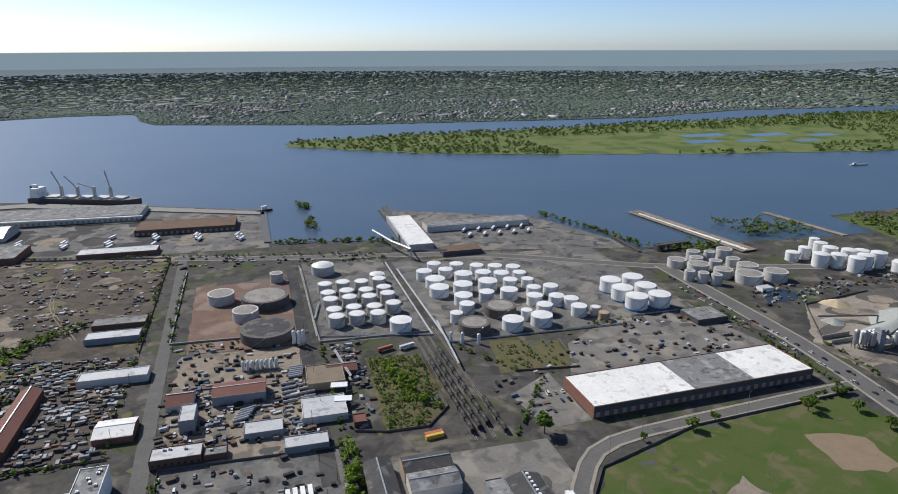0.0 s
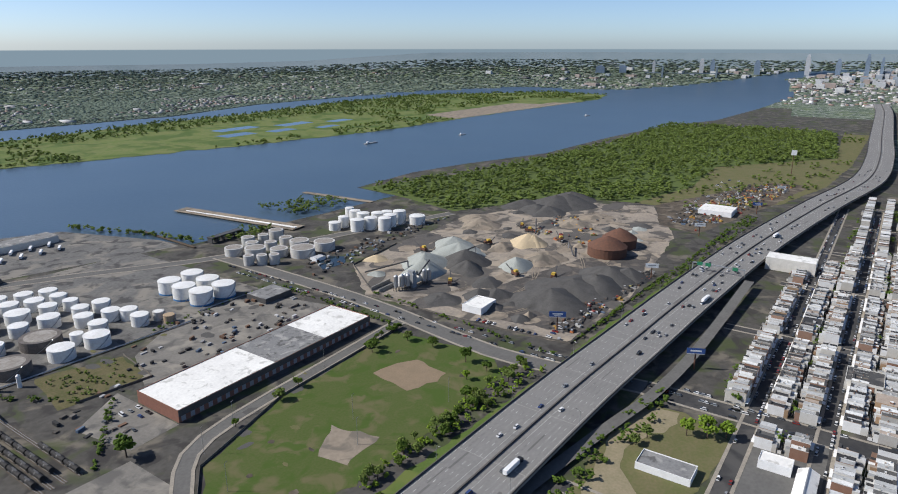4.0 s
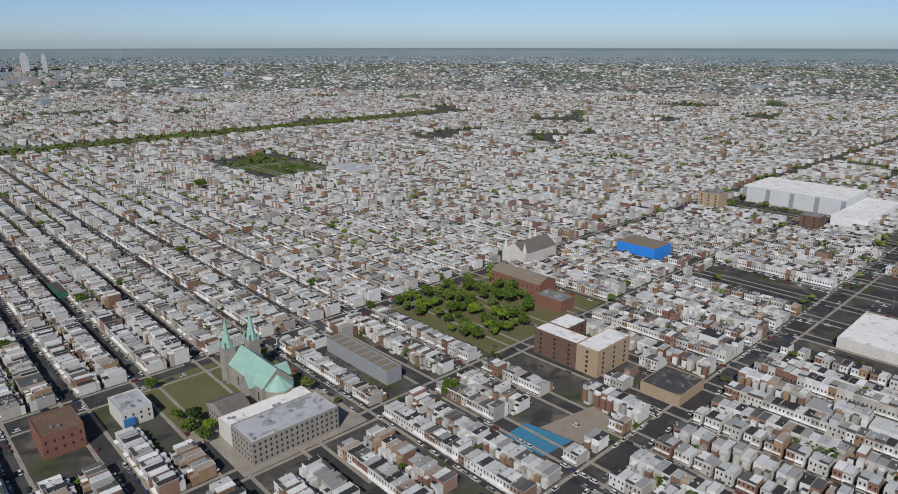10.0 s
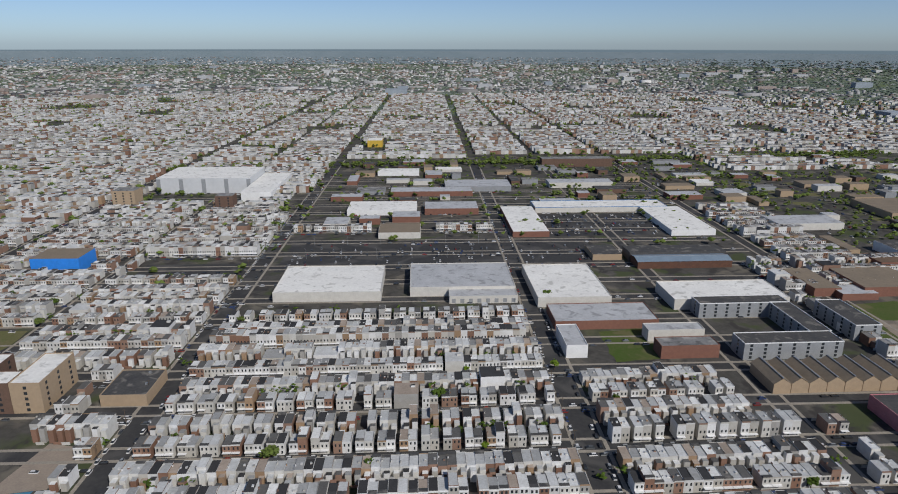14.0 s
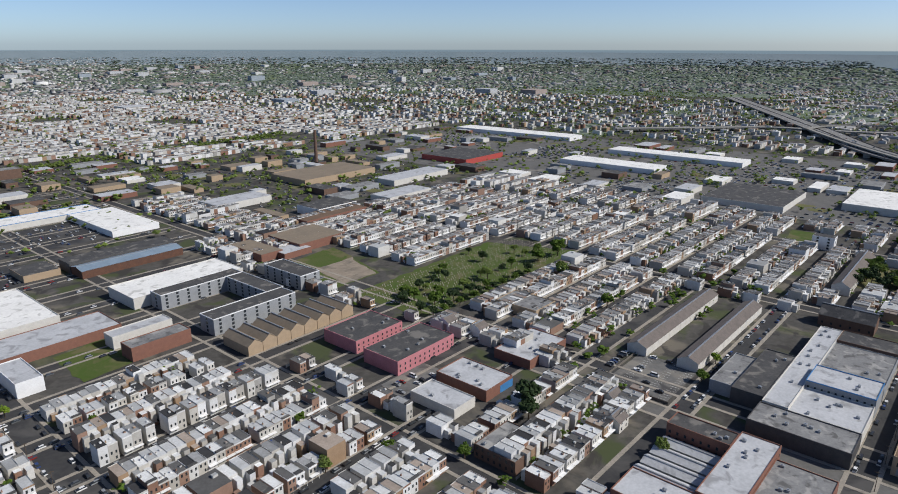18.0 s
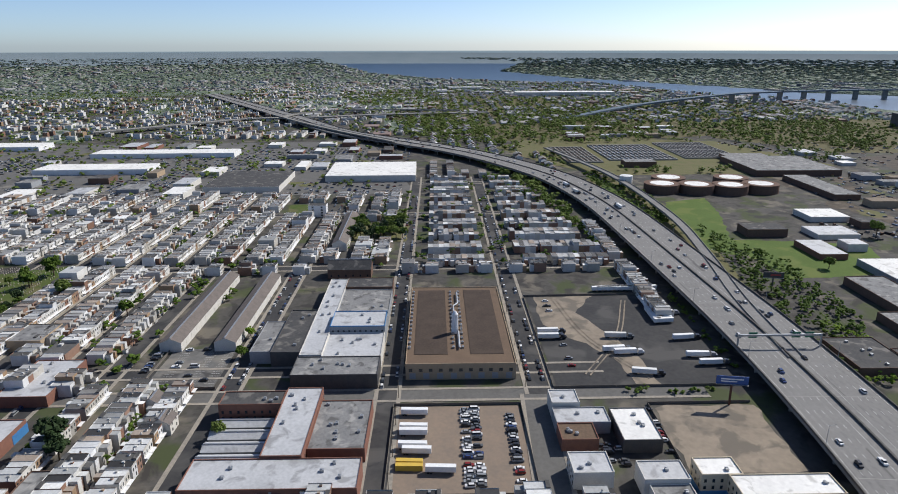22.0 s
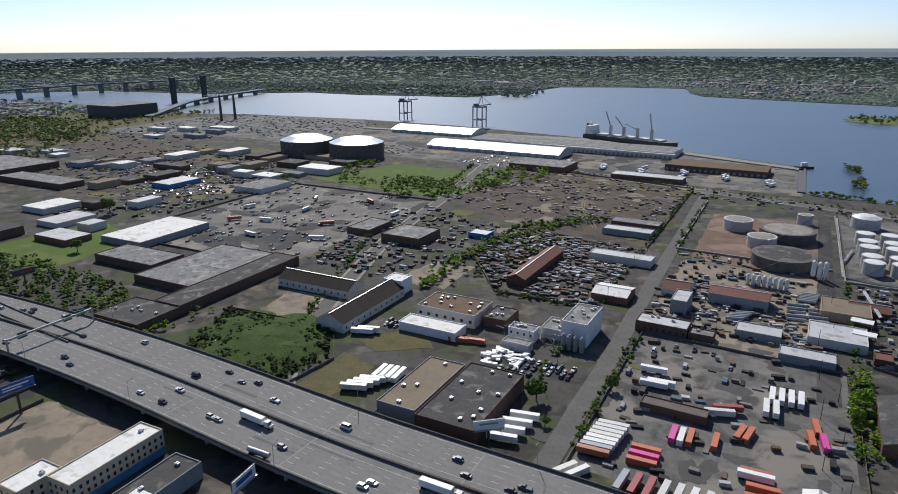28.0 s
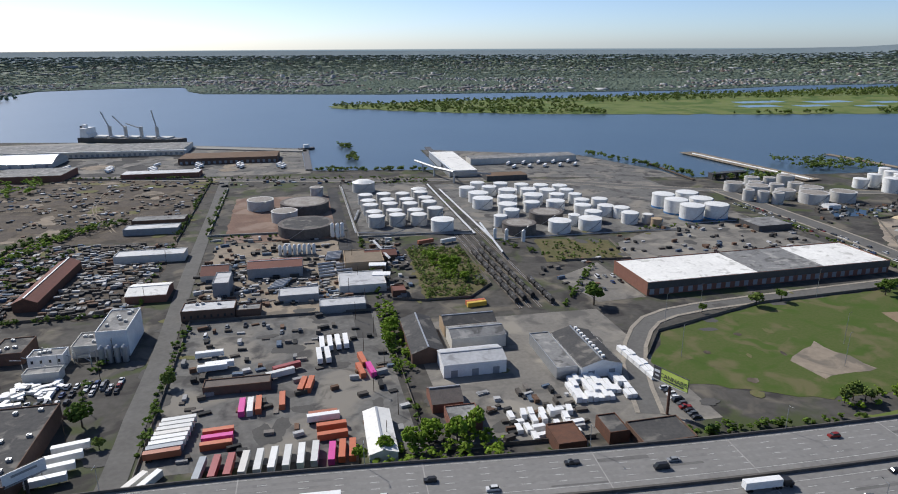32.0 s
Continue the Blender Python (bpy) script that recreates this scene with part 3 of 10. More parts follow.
def street(name, pts, half, material=ASPHALT, z=0.06, walk=2.2, label="asphalt street with raised concrete sidewalks"):
    """A carriageway with a kerb-high sidewalk on each side."""
    ln = smooth_line(pts, 60.0) if len(pts) > 2 else ([Vector(p) for p in pts], None)
    if ln[1] is None:
        d = (ln[0][1] - ln[0][0]).normalized()
        ln = (ln[0], [Vector((-d.y, d.x))] * 2)
    st = thing("road_" + name, label, "street", kind="structure")
    q = Build()
    ribbon(q, ln, -half, half, z, z)
    part("carriageway", q, material, st)
    if walk:
        for s in (-1, 1):
            q = Build()
            ribbon(q, ln, min(s * half, s * (half + walk)), max(s * half, s * (half + walk)), 0.0, z + 0.15)
            part("sidewalk", q, SIDEWALK, st)
    return st


# ---- the street grid and its houses ----
# stretches that hold no row houses: x0, y0, x1, y1
KEEP = [
    (285, -195, 360, -120), (350, -200, 440, -112), (360, -75, 432, -40), (385, -112, 432, -88),
    (310, -262, 405, -226), (226, -400, 300, -322), (300, -475, 442, -322), (335, -640, 400, -600), (418, -560, 470, -490),
    (195, -320, 240, -250), (172, -395, 210, -352), (-88, -720, 165, -505), (-180, -600, -78, -400), (240, -1070, 420, -890),
    (-330, -860, -80, -610), (-300, -640, -180, -330), (165, -640, 290, -585), (-400, -500, -318, -395), (-540, -388, -318, -295), (1000, -672, 1250, -525), (-750, -168, -685, -112), (-665, -88, -590, -18), (-890, -14, -515, 150), (-680, -95, -560, -72), (-512, -85, -490, -45), (-310, -325, -225, -185),
    (-500, -172, -318, 140), (-318, -106, -225, 140), (-1300, -1100, -790, -20), (-800, -1100, -420, -620), (100, -1460, 140, -1320), (165, -960, 200, -840), (0, -760, 70, -700),
    (-80, -1250, 165, -760), (-500, -1300, -80, -860), (270, -20, 330, 140), (240, 52, 430, 160), (320, 8, 405, 52),
    (1560, -1600, 1672, 40),
    (-150, -190, 215, 150), (215, -20, 300, 150)
]


def is_free(x0, y0, x1, y1):
    return not any(x0 < c and x1 > a and y0 < d and y1 > b_ for a, b_, c, d in KEEP)


CROSS = [-2300, -2100, -1880, -1660, -1450, -1260, -1050, -860, -700, -520, -340, -203, -80, 173, 305, 442, 590, 735, 880, 1020, 1150, 1330, 1480, 1565, 1680, 1800, 1960, 2120, 2280, 2440, 2600, 2760, 2920, 3080]
WIDE = {442: 9.0, 173: 7.5, -80: 7.5}
PITCH, HALF_ST = 44.0, 4.6
LANES = [57.0 - PITCH * k for k in range(0, 71)]
NORTH = [101.0, 145.0]  # two more lanes beyond the works
rng = random.Random(7)


def in_city(x, y):
    if y > lerp([(-2600, -900), (-1677, -420), (-1220, -110), (-973, 30), (-789, 125), (-571, 155), (0, 120), (250, 100), (1050, 40), (1290, 0), (3200, -10)], x):
        return False
    return math.hypot(x, y) < 3150


near_b, far_b, glass_b, porch_b = Build(), Build(), Build(), Build()
NEAREST = []
yards = []
for ci in range(len(CROSS) - 1):
    xa, xb = CROSS[ci] + WIDE.get(CROSS[ci], 4.6) + 2.3, CROSS[ci + 1] - WIDE.get(CROSS[ci + 1], 4.6) - 2.3
    for li, ly in enumerate(LANES + NORTH):
        if ly in NORTH and not -900 < CROSS[ci] < -500:
            continue
        for face in (1, -1):  # the row stands on that side of its street
            y_front = ly + face * (HALF_ST + 2.4)
            dist = math.hypot((xa + xb) / 2, ly)
            if dist > 3250:
                continue
            w = 4.75 if dist < 1250 else 7.5 if dist < 2200 else 10.0
            gap_every = rng.choice((0, 0, 2)) if dist < 900 else 0
            x, n = xa, 0
            base_h = rng.uniform(6.6, 7.6)
            tall = rng.random() < 0.12
            while x + w <= xb:
                if rng.random() < 0.012 and x + 17 < xb and in_city(x, ly):
                    # now and then a larger shop, garage or hall
                    wb, hb = rng.uniform(11, 16.5), rng.uniform(5, 11)
                    ya, yb = (y_front, y_front + 14) if face > 0 else (y_front - 14, y_front)
                    if is_free(x, ya - 1, x + wb, yb + 1):
                        (near_b if dist < 1400 else far_b).box(x, ya, 0, x + wb, yb, hb, 1, 0)
                        near_b.box(x + 2, ya + 4, hb, x + 4.5, ya + 6, hb + 1.2, 1, 0)
                    x += wb + 1.5
                    continue
                depth = rng.uniform(9.5, 10.8)
                ell = rng.uniform(2.2, 4.2)
                ya, yb = (y_front, y_front + depth) if face > 0 else (y_front - depth, y_front)
                if in_city(x, ly) and is_free(x, min(ya, yb) - 1, x + w, max(ya, yb) + 1) and rng.random() > (0.03 if dist < 1500 else 0.06):
                    h = base_h + rng.uniform(-0.35, 0.35) + (2.9 if tall or rng.random() < 0.04 else 0)
                    d = math.hypot(x, ya)
                    if d < 1400:
                        NEAREST.append((d, x, y_front, face, w, depth, ell, h))
                    elif d < 3150 and rng.random() > (0.74 if x < -1250 else 0.06 + 0.34 * (d - 1400) / 1750) and noise.noise((x / 190, ly / 190, 21)) < 0.3:
                        far_b.box(x, ya, 0, x + w - 0.05, yb + (ell if face > 0 else 0), h, 1, 2 if x < -1000 or (li * 7 + ci * 3) % 5 < (2 if x > 500 else 4) else 0)
                x += w
                n += 1
                if gap_every and n % 2 == 0:
                    x += 2.2
# rows that run towards the highway, north of the works
rng = random.Random(14)
for k in range(9):
    for x0, face in ((-534 - 39 * k, 1), (-554 - 39 * k, -1)):
        y = -8.0
        hh = rng.uniform(6.4, 7.4)
        while y < lerp([(-870, 96), (-789, 112), (-571, 140), (-500, 145)], x0):
            y += 4.8
            if 44 < y < 72 or rng.random() < 0.07:
                continue
            h = hh + rng.uniform(-0.3, 0.3) + (3.0 if rng.random() < 0.06 else 0)
            d = rng.uniform(9.5, 11.5)
            xa, xb = (x0, x0 + d) if face > 0 else (x0 - d, x0)
            near_b.box(xa, y, 0, xb, y + 4.75, h, 1, 0 if rng.random() < 0.3 else 3)
            near_b.box(xa, y - 0.08, h, xb, y + 0.08, h + 0.3, 1, 0)
            near_b.box(x0 - 0.15, y, h - 0.4, x0 + 0.15, y + 4.7, h + 0.3, 1, 1)
            xr = xb if face > 0 else xa - 3.2
            near_b.box(xr, y, 0, xr + 3.2, y + 3, h - 1.6, 1, 0)
NEAREST.sort()


def wants_parts(x, y):
    return (-75 < x < 168 and -345 < y < -215) or (305 < x < 440 and -118 < y < 40) or (-235 < x < -90 and -345 < y < -210)


PICKED, rest = [], []
for h in NEAREST:
    (PICKED if wants_parts(h[1], h[2]) and len(PICKED) < 72 else rest).append(h)
for d, x, yf, face, w, depth, ell, h in rest:
    ya, yb = (yf, yf + depth) if face > 0 else (yf - depth, yf)
    near_b.box(x, ya, 0, x + w - 0.06, yb, h, 1, 3 if x < -520 or (x < -300 and int(x * 7 + yf) % 5 < 4) else 0)
    if d < 900:
        # parapet lip, rear ell, porch and windows
        near_b.box(x, yf - 0.12 if face > 0 else yf, h - 0.5, x + w - 0.06, yf if face > 0 else yf + 0.12, h + 0.25, 1, 1, bottom=True)
        e0, e1 = (yb, yb + ell) if face > 0 else (ya - ell, ya)
        near_b.box(x, e0, 0, x + w * 0.62, e1, h - 1.0 - (x % 3) * 0.5, 1, 0)
        for z0, xs in ((0.9, (0.3,)), (4.0, (0.25, 0.72))):
            for q in xs:
                a0, s = x + w * q - 0.45, 0.04 * -face
                p = [(a0, yf + s, z0), (a0 + 0.9, yf + s, z0), (a0 + 0.9, yf + s, z0 + 1.6), (a0, yf + s, z0 + 1.6)]
                glass_b.face(p if face > 0 else p[::-1])
        if int(x * 7) % 3:
            p0, p1 = (yf - 1.8, yf) if face > 0 else (yf, yf + 1.8)
            porch_b.box(x + 0.1, p0, 2.6, x + w - 0.2, p1, 2.85, 0, bottom=True)
        # dark mansard front, party wall, chimney, fence and shed
        r7 = int(x * 31 + yf * 17) % 10
        if r7 < 4:
            near_b.box(x, min(yf, yf + face * 1.7), h, x + w - 0.06, max(yf, yf + face * 1.7), h + 0.7, 2, 2)
        near_b.box(x - 0.03, ya + 0.1, h, x + 0.12, yb - 0.1, h + 0.32, 1, 0)
        if r7 % 3 == 0:
            c0 = ya + depth * (0.3 + 0.04 * r7)
            near_b.box(x + w - 0.8, c0, h, x + w - 0.25, c0 + 0.6, h + 1.1, 1, 2)
        f0 = e1 + 1.6 if face > 0 else e0 - 1.6
        if r7 % 2:
            near_b.box(x + 0.1, f0 - 0.05, 0, x + w, f0 + 0.05, 1.7, 1, 1)
        elif r7 == 4:
            near_b.box(x + 0.5, f0 - 1.2, 0, x + 3.0, f0 + 1.2, 2.3, 1, 2)
        if int(x * 3 + yf) % 5 < 2:
            near_b.box(x + 1, (ya + yb) / 2, h, x + 2.0, (ya + yb) / 2 + 1.1, h + 0.7, 1, 0)
tree_b = Build()
for k in range(19000):
    x, y = rng.uniform(-2600, 3000), LANES[0] - PITCH * rng.randrange(8, 70) + PITCH / 2 + rng.uniform(-6, 6)
    if 700 < math.hypot(x, y) < 3100 and in_city(x, y) and (noise.noise((x / 130, y / 130, 12)) > -0.1 or noise.noise((x / 190, y / 190, 21)) > 0.22):
        tree_b.clump((x, y, rng.uniform(4, 6.5)), rng.uniform(2.2, 4.6), rng, flat=0.8)
solid("back_yard_trees", tree_b, LEAF_WOOD, "trees in the back yards of the far house rows", "trees", kind="stuff")
solid("row_houses", near_b, [ROOF_RND, WALL_RND, R_DARK, ROOF_NORTH], "dense rows of two-storey row houses with pale flat roofs", "houses", kind="stuff")
solid("row_house_windows", glass_b, GLASS, "dark sash windows of the row house fronts", "windows", kind="stuff")
solid("row_house_porches", porch_b, WHITE, "white porch roofs along the row house fronts", "porches", kind="stuff")
solid("distant_row_houses", far_b, [ROOF_RND, WALL_RND, ROOF_NORTH], "distant streets of flat-roofed row houses", "houses", kind="stuff")

for cx in CROSS:
    if -360 < cx < 1200:
        top = lerp([(-789, 60), (-340, 100), (-80, 140), (442, 130), (1200, 10)], cx)
        street("cross", [(cx, top), (cx, -1250)], WIDE.get(cx, 4.6) - 0.0, ASPHALT_DARK)
for ly in LANES[:26]:
    street("lane", [(-330 if ly < -200 else 250, ly), (1140, ly)], HALF_ST, ASPHALT_DARK, z=0.05)

for cx, ya, yb in ((-520, 160, -292), (-520, -392, -600), (-700, 130, -620), (-860, 100, -20)):
    street("cross", [(cx, ya), (cx, yb)], 4.6, ASPHALT_DARK)
for k in range(1, 14):
    if 57 - PITCH * k not in (-31, -75, -119, -163):
        for xa, xb in ((-345, -515), (-525, -695), (-705, -785)):
            if is_free((xa + xb) / 2 - 40, 50 - PITCH * k, (xa + xb) / 2 + 40, 64 - PITCH * k):
                street("lane", [(xa, 57 - PITCH * k), (xb, 57 - PITCH * k)], HALF_ST, ASPHALT_DARK, z=0.05)

# suburb north of the highway: detached houses among trees
sb, st_ = Build(), Build()
rng = random.Random(61)
for k in range(5200):
    x = rng.uniform(-3100, -900)
    lo, hi = lerp(AXIS, x) + 60, lerp(NEAR_SHORE, x) - 110
    if hi <= lo or math.hypot(x, lo) > 3150:
        continue
    y = rng.uniform(lo, hi)
    if x > -1500 and y > 60 + (x + 1500) * 0.25 or math.hypot(x, y) > 3150:
        continue
    y = round(y / 34) * 34 + rng.uniform(-3, 3)
    if rng.random() < 0.62:
        w, d, h = rng.uniform(4, 7), rng.uniform(4, 6), rng.uniform(4.5, 6.5)
        if rng.random() < 0.12:
            w, d = rng.uniform(14, 34), rng.uniform(10, 18)
            sb.box(x - w, y - d, 0, x + w, y + d, h, 1, 0)
        else:
            sb.gable(x - w, y - d, 0, x + w, y + d, h, h + 2.6, "x", wall=1, roof=0)
    else:
        for _ in range(3):
            st_.clump((x + rng.uniform(-9, 9), y + rng.uniform(-14, 14), rng.uniform(2, 6)), rng.uniform(2.2, 4.5), rng)
solid("suburb_houses", sb, [FARHOUSE, WALL_RND], "detached houses and sheds in the northern suburb", "houses", kind="stuff")
solid("suburb_trees", st_, LEAF_WOOD, "garden trees of the northern suburb", "trees", kind="stuff")

# ---- far suburbs, woods and city, out to the rim ----
def bulk(name, corners, faces, material, label, category):
    """Many alike small solids in one mesh: corners (count, corner, 3), faces of one of them."""
    n, m, _ = corners.shape
    faces = np.array(faces)
    me = bpy.data.meshes.new(name)
    me.vertices.add(n * m)
    me.vertices.foreach_set("co", corners.ravel())
    idx = (faces[None] + (np.arange(n) * m)[:, None, None]).ravel()
    me.loops.add(len(idx))
    me.loops.foreach_set("vertex_index", idx)
    me.polygons.add(n * len(faces))
    me.polygons.foreach_set("loop_start", np.arange(0, len(idx), faces.shape[1]))
    me.materials.append(material)
    me.update(calc_edges=True)
    return tagged(new(name, me), label, category, kind="stuff")


far_rng = np.random.default_rng(11)
TUFT = np.array([(1, 0, 0), (0, 1, 0), (-1, 0, 0), (0, -1, 0), (0, 0, 0.8), (0, 0, -0.7)])
TUFT_FACES = [(0, 1, 4), (1, 2, 4), (2, 3, 4), (3, 0, 4), (1, 0, 5), (2, 1, 5), (3, 2, 5), (0, 3, 5)]
BOX = np.array([(-1, -1, -0.4), (1, -1, -0.4), (1, 1, -0.4), (-1, 1, -0.4), (-1, -1, 1), (1, -1, 1), (1, 1, 1), (-1, 1, 1)], float)
BOX_FACES = [(0, 1, 5, 4), (1, 2, 6, 5), (2, 3, 7, 6), (3, 0, 4, 7), (4, 5, 6, 7)]


def place_all(x, y):
    """place() for arrays: the drawn places, and how much smaller things are drawn there."""
    d = np.hypot(x, y)
    e = np.where(d <= NEAR, d, NEAR + SPAN * (1 - 1 / (1 + np.maximum(d - NEAR, 0) / SPAN)))
    k = e / d
    h = np.interp(np.degrees(np.arctan2(y, x)), [a for a, _ in RIM], [v for _, v in RIM]) - 32.0
    return np.stack([x * k, y * k, h * (1 - k)], 1), k


def tufts(name, x, y, r, tall, material, label, lift=0.3):
    at, k = place_all(x, y)
    size = np.stack([r, r, r * tall], 1) * k[:, None]
    shape = TUFT[None] * far_rng.uniform(0.65, 1.3, (len(x), 6, 3))
    at[:, 2] += size[:, 2] * lift
    return bulk(name, at[:, None] + shape * size[:, None], TUFT_FACES, material, label, "trees")


def boxes(name, x, y, w, l, h, turn, material, label):
    at, k = place_all(x, y)
    c, s_ = np.cos(turn), np.sin(turn)
    px, py = BOX[None, :, 0] * w[:, None], BOX[None, :, 1] * l[:, None]
    out = np.stack([c[:, None] * px - s_[:, None] * py, s_[:, None] * px + c[:, None] * py, BOX[None, :, 2] * h[:, None]], 2) * k[:, None, None]
    return bulk(name, at[:, None] + out, BOX_FACES, material, label, "buildings")


def shore(table, x):
    return np.interp(x, [p for p, _ in table], [q for _, q in table])


def patchy(x, y, size):
    return np.sin(x / size + 1.7 * np.sin(y / size / 1.6)) + np.sin(y / size * 1.2 + 1.3 * np.sin(x / size / 1.3 + 2.0)) + 0.6 * np.sin((x + y) / size * 2.3)


n = 88000
a_ = far_rng.uniform(-math.pi, math.pi, n)
d_ = 1 / far_rng.uniform(1 / 16000, 1 / 3000, n)
x_, y_ = d_ * np.cos(a_), d_ * np.sin(a_)
across = y_ > shore(FAR_SHORE, x_)
land_ = ~((y_ > shore(NEAR_SHORE, x_)) & ~across)
deg = np.degrees(a_)
city = ~across & (deg > -112) & (deg < 25)
woody = np.where(across, 0.92, np.where(city, 0.43, 0.66)) + 0.2 * patchy(x_, y_, 420.0) * np.where(city, 0.6, 0.8)
tree_m = land_ & (far_rng.random(n) < woody)
grow = np.clip(d_ / 4500, 1, 2.2)
r_all = np.where(city, far_rng.uniform(6, 11, n), far_rng.uniform(9, 17, n)) * grow
# tufts flattened to lose their shaded sides; haze is in the leaf colour
tufts("distant_trees", x_[tree_m], y_[tree_m], r_all[tree_m] * np.where(across, 1.3, 1.0)[tree_m], 0.13, LEAF_FAR_HAZE, "distant haze-tinted green woods between the houses")
house_m = land_ & ~tree_m & (far_rng.random(n) < np.where(across, 0.4, np.where(city, 1.0, 0.7)))
w_all, l_all, h_all = far_rng.uniform(4, 9, n) * np.clip(grow, 1, 1.6), far_rng.uniform(4, 11, n) * np.clip(grow, 1, 1.6), far_rng.uniform(3, 5.5, n) * np.where(far_rng.random(n) < 0.05, 2.6, 1)
big_m = far_rng.random(n) < np.where(across, 0.035, 0.03)
w_all, l_all = np.where(big_m, far_rng.uniform(18, 55, n), w_all), np.where(big_m, far_rng.uniform(14, 30, n), l_all)
turn_all = np.where(across, far_rng.uniform(0, 1.5, n), np.where(city, 0.0, 0.45))
for nm, m_, mt in (("distant_buildings", house_m & ~city, FARHOUSE), ("distant_buildings", house_m & city, FARCITY)):
    boxes(nm, x_[m_], y_[m_], w_all[m_], l_all[m_], h_all[m_], turn_all[m_], mt, "distant low houses and sheds out to the horizon")
# the far bank and its suburb, nearer than the rim
n = 62000
x_ = far_rng.uniform(-2700, 3100, n)
f_ = shore(FAR_SHORE, x_)
y_ = f_ + 8 + (3150 - f_) * far_rng.random(n) ** 1.25
ok = (np.hypot(x_, y_) < 3150) & (y_ > f_ + 4)
belt = y_ < f_ + 90
p_ = patchy(x_, y_, 150.0)
tree_m = ok & (belt | (far_rng.random(n) < 0.78 + 0.2 * p_))
# low tufts again, with haze painted into their colour
tufts("distant_trees", x_[tree_m], y_[tree_m], np.where(belt, far_rng.uniform(5, 9, n), far_rng.uniform(8, 14, n))[tree_m], 0.24, LEAF_FAR_HAZE, "tree belt and garden trees of the far bank", 0.5)
house_m = ok & ~tree_m & (far_rng.random(n) < 0.2)
big_m = far_rng.random(n) < 0.02
boxes("distant_buildings", x_[house_m], y_[house_m], np.where(big_m, far_rng.uniform(15, 45, n), far_rng.uniform(3.5, 6, n))[house_m], np.where(big_m, far_rng.uniform(10, 24, n), far_rng.uniform(4, 7, n))[house_m], far_rng.uniform(4, 7, n)[house_m], far_rng.uniform(0, 1.5, n)[house_m], FARHOUSE, "pale houses and sheds of the far bank")


# ---- kinds of things ----
UNIT = Build().box(-0.9, -0.7, 0, 0.9, 0.7, 1.1, 0, bottom=True).box(-0.5, -0.4, 1.1, 0.1, 0.4, 1.35).mesh("rooftop_unit", [STEEL])
PANE = Build().box(-0.55, -0.05, 0, 0.55, 0.05, 1.6, 0, bottom=True).mesh("window", [GLASS])
BIGPANE = Build().box(-1.0, -0.05, 0, 1.0, 0.05, 1.9, 0, bottom=True).mesh("window", [GLASS])
BAY = Build().box(-1.7, -0.06, 0, 1.7, 0.06, 3.6, 0, bottom=True).mesh("loading_door", [GREY])


def pieces(name, me, root, spots):
    for x, y, z, turn in spots:
        ob = new(name, me)
        ob.parent = root
        ob.matrix_basis = pose(x, y, z, 0, 0, turn)


def openings(x0, y0, x1, y1, sides, step, z, floors=1, rise=3.3):
    """Places along the walls named in sides (s: -y, n: +y, w: -x, e: +x)."""
    out = []
    for f in range(floors):
        for s in sides:
            lo, hi = (x0, x1) if s in "sn" else (y0, y1)
            n = max(1, int((hi - lo - 1.5) / step))
            for k in range(n):
                u = lo + (hi - lo) * (k + 0.5) / n
                out.append({"s": (u, y0, z + f * rise, 0), "n": (u, y1, z + f * rise, 0), "w": (x0, u, z + f * rise, 90), "e": (x1, u, z + f * rise, 90)}[s])
    return out


def block(name, label, x0, y0, x1, y1, h, wall, roof, units=0, win=None, bays=None, category="building", rim_h=0.6, group="", trim=None):
    """A flat-roofed building with parapet, roof, rooftop units, windows and loading doors as parts."""
    cx, cy = (x0 + x1) / 2, (y0 + y1) / 2
    w, d = (x1 - x0) / 2, (y1 - y0) / 2
    if len(label.split()) < 5:
        label += " and a flat roof" if " with " in label else " with a flat roof"
    away = math.hypot(cx, cy) > 430
    if away:
        units = 0
    if away and win:
        win = (win[0], win[1] * 2.4, *win[2:]) if h > 11 else None
    root = thing(name, label, category, (cx, cy, 0), group=group)
    q = Build().box(-w, -d, 0, w, d, h - 0.02)
    part("wall", q, wall, root)
    q = Build().box(-w + 0.3, -d + 0.3, h, w - 0.3, d - 0.3, h + 0.08)
    part("roof", q, roof, root)
    q = Build()
    t = 0.35
    for a in ((-w, -d, w, -d + t), (-w, d - t, w, d), (-w, -d + t, -w + t, d - t), (w - t, -d + t, w, d - t)):
        q.box(a[0], a[1], h - 0.02, a[2], a[3], h + rim_h)
    if not away or trim or math.hypot(cx, cy) < 620:
        part("parapet", q, trim or wall, root)
    r = random.Random(int(x0 * 13 + y0 * 7 + h))
    spots = [(r.uniform(-w + 3, w - 3), r.uniform(-d + 3, d - 3), h + 0.08, r.choice((0, 90))) for _ in range(units) if w > 4 and d > 4]
    pieces("rooftop_unit", UNIT, root, spots)
    if win:
        pieces("window", PANE if win[1] < 4.5 and not away else BIGPANE, root, openings(-w - 0.02, -d - 0.02, w + 0.02, d + 0.02, *win))
    if bays:
        pieces("loading_door", BAY, root, openings(-w - 0.02, -d - 0.02, w + 0.02, d + 0.02, bays, 7.0, 0.6))
    return root


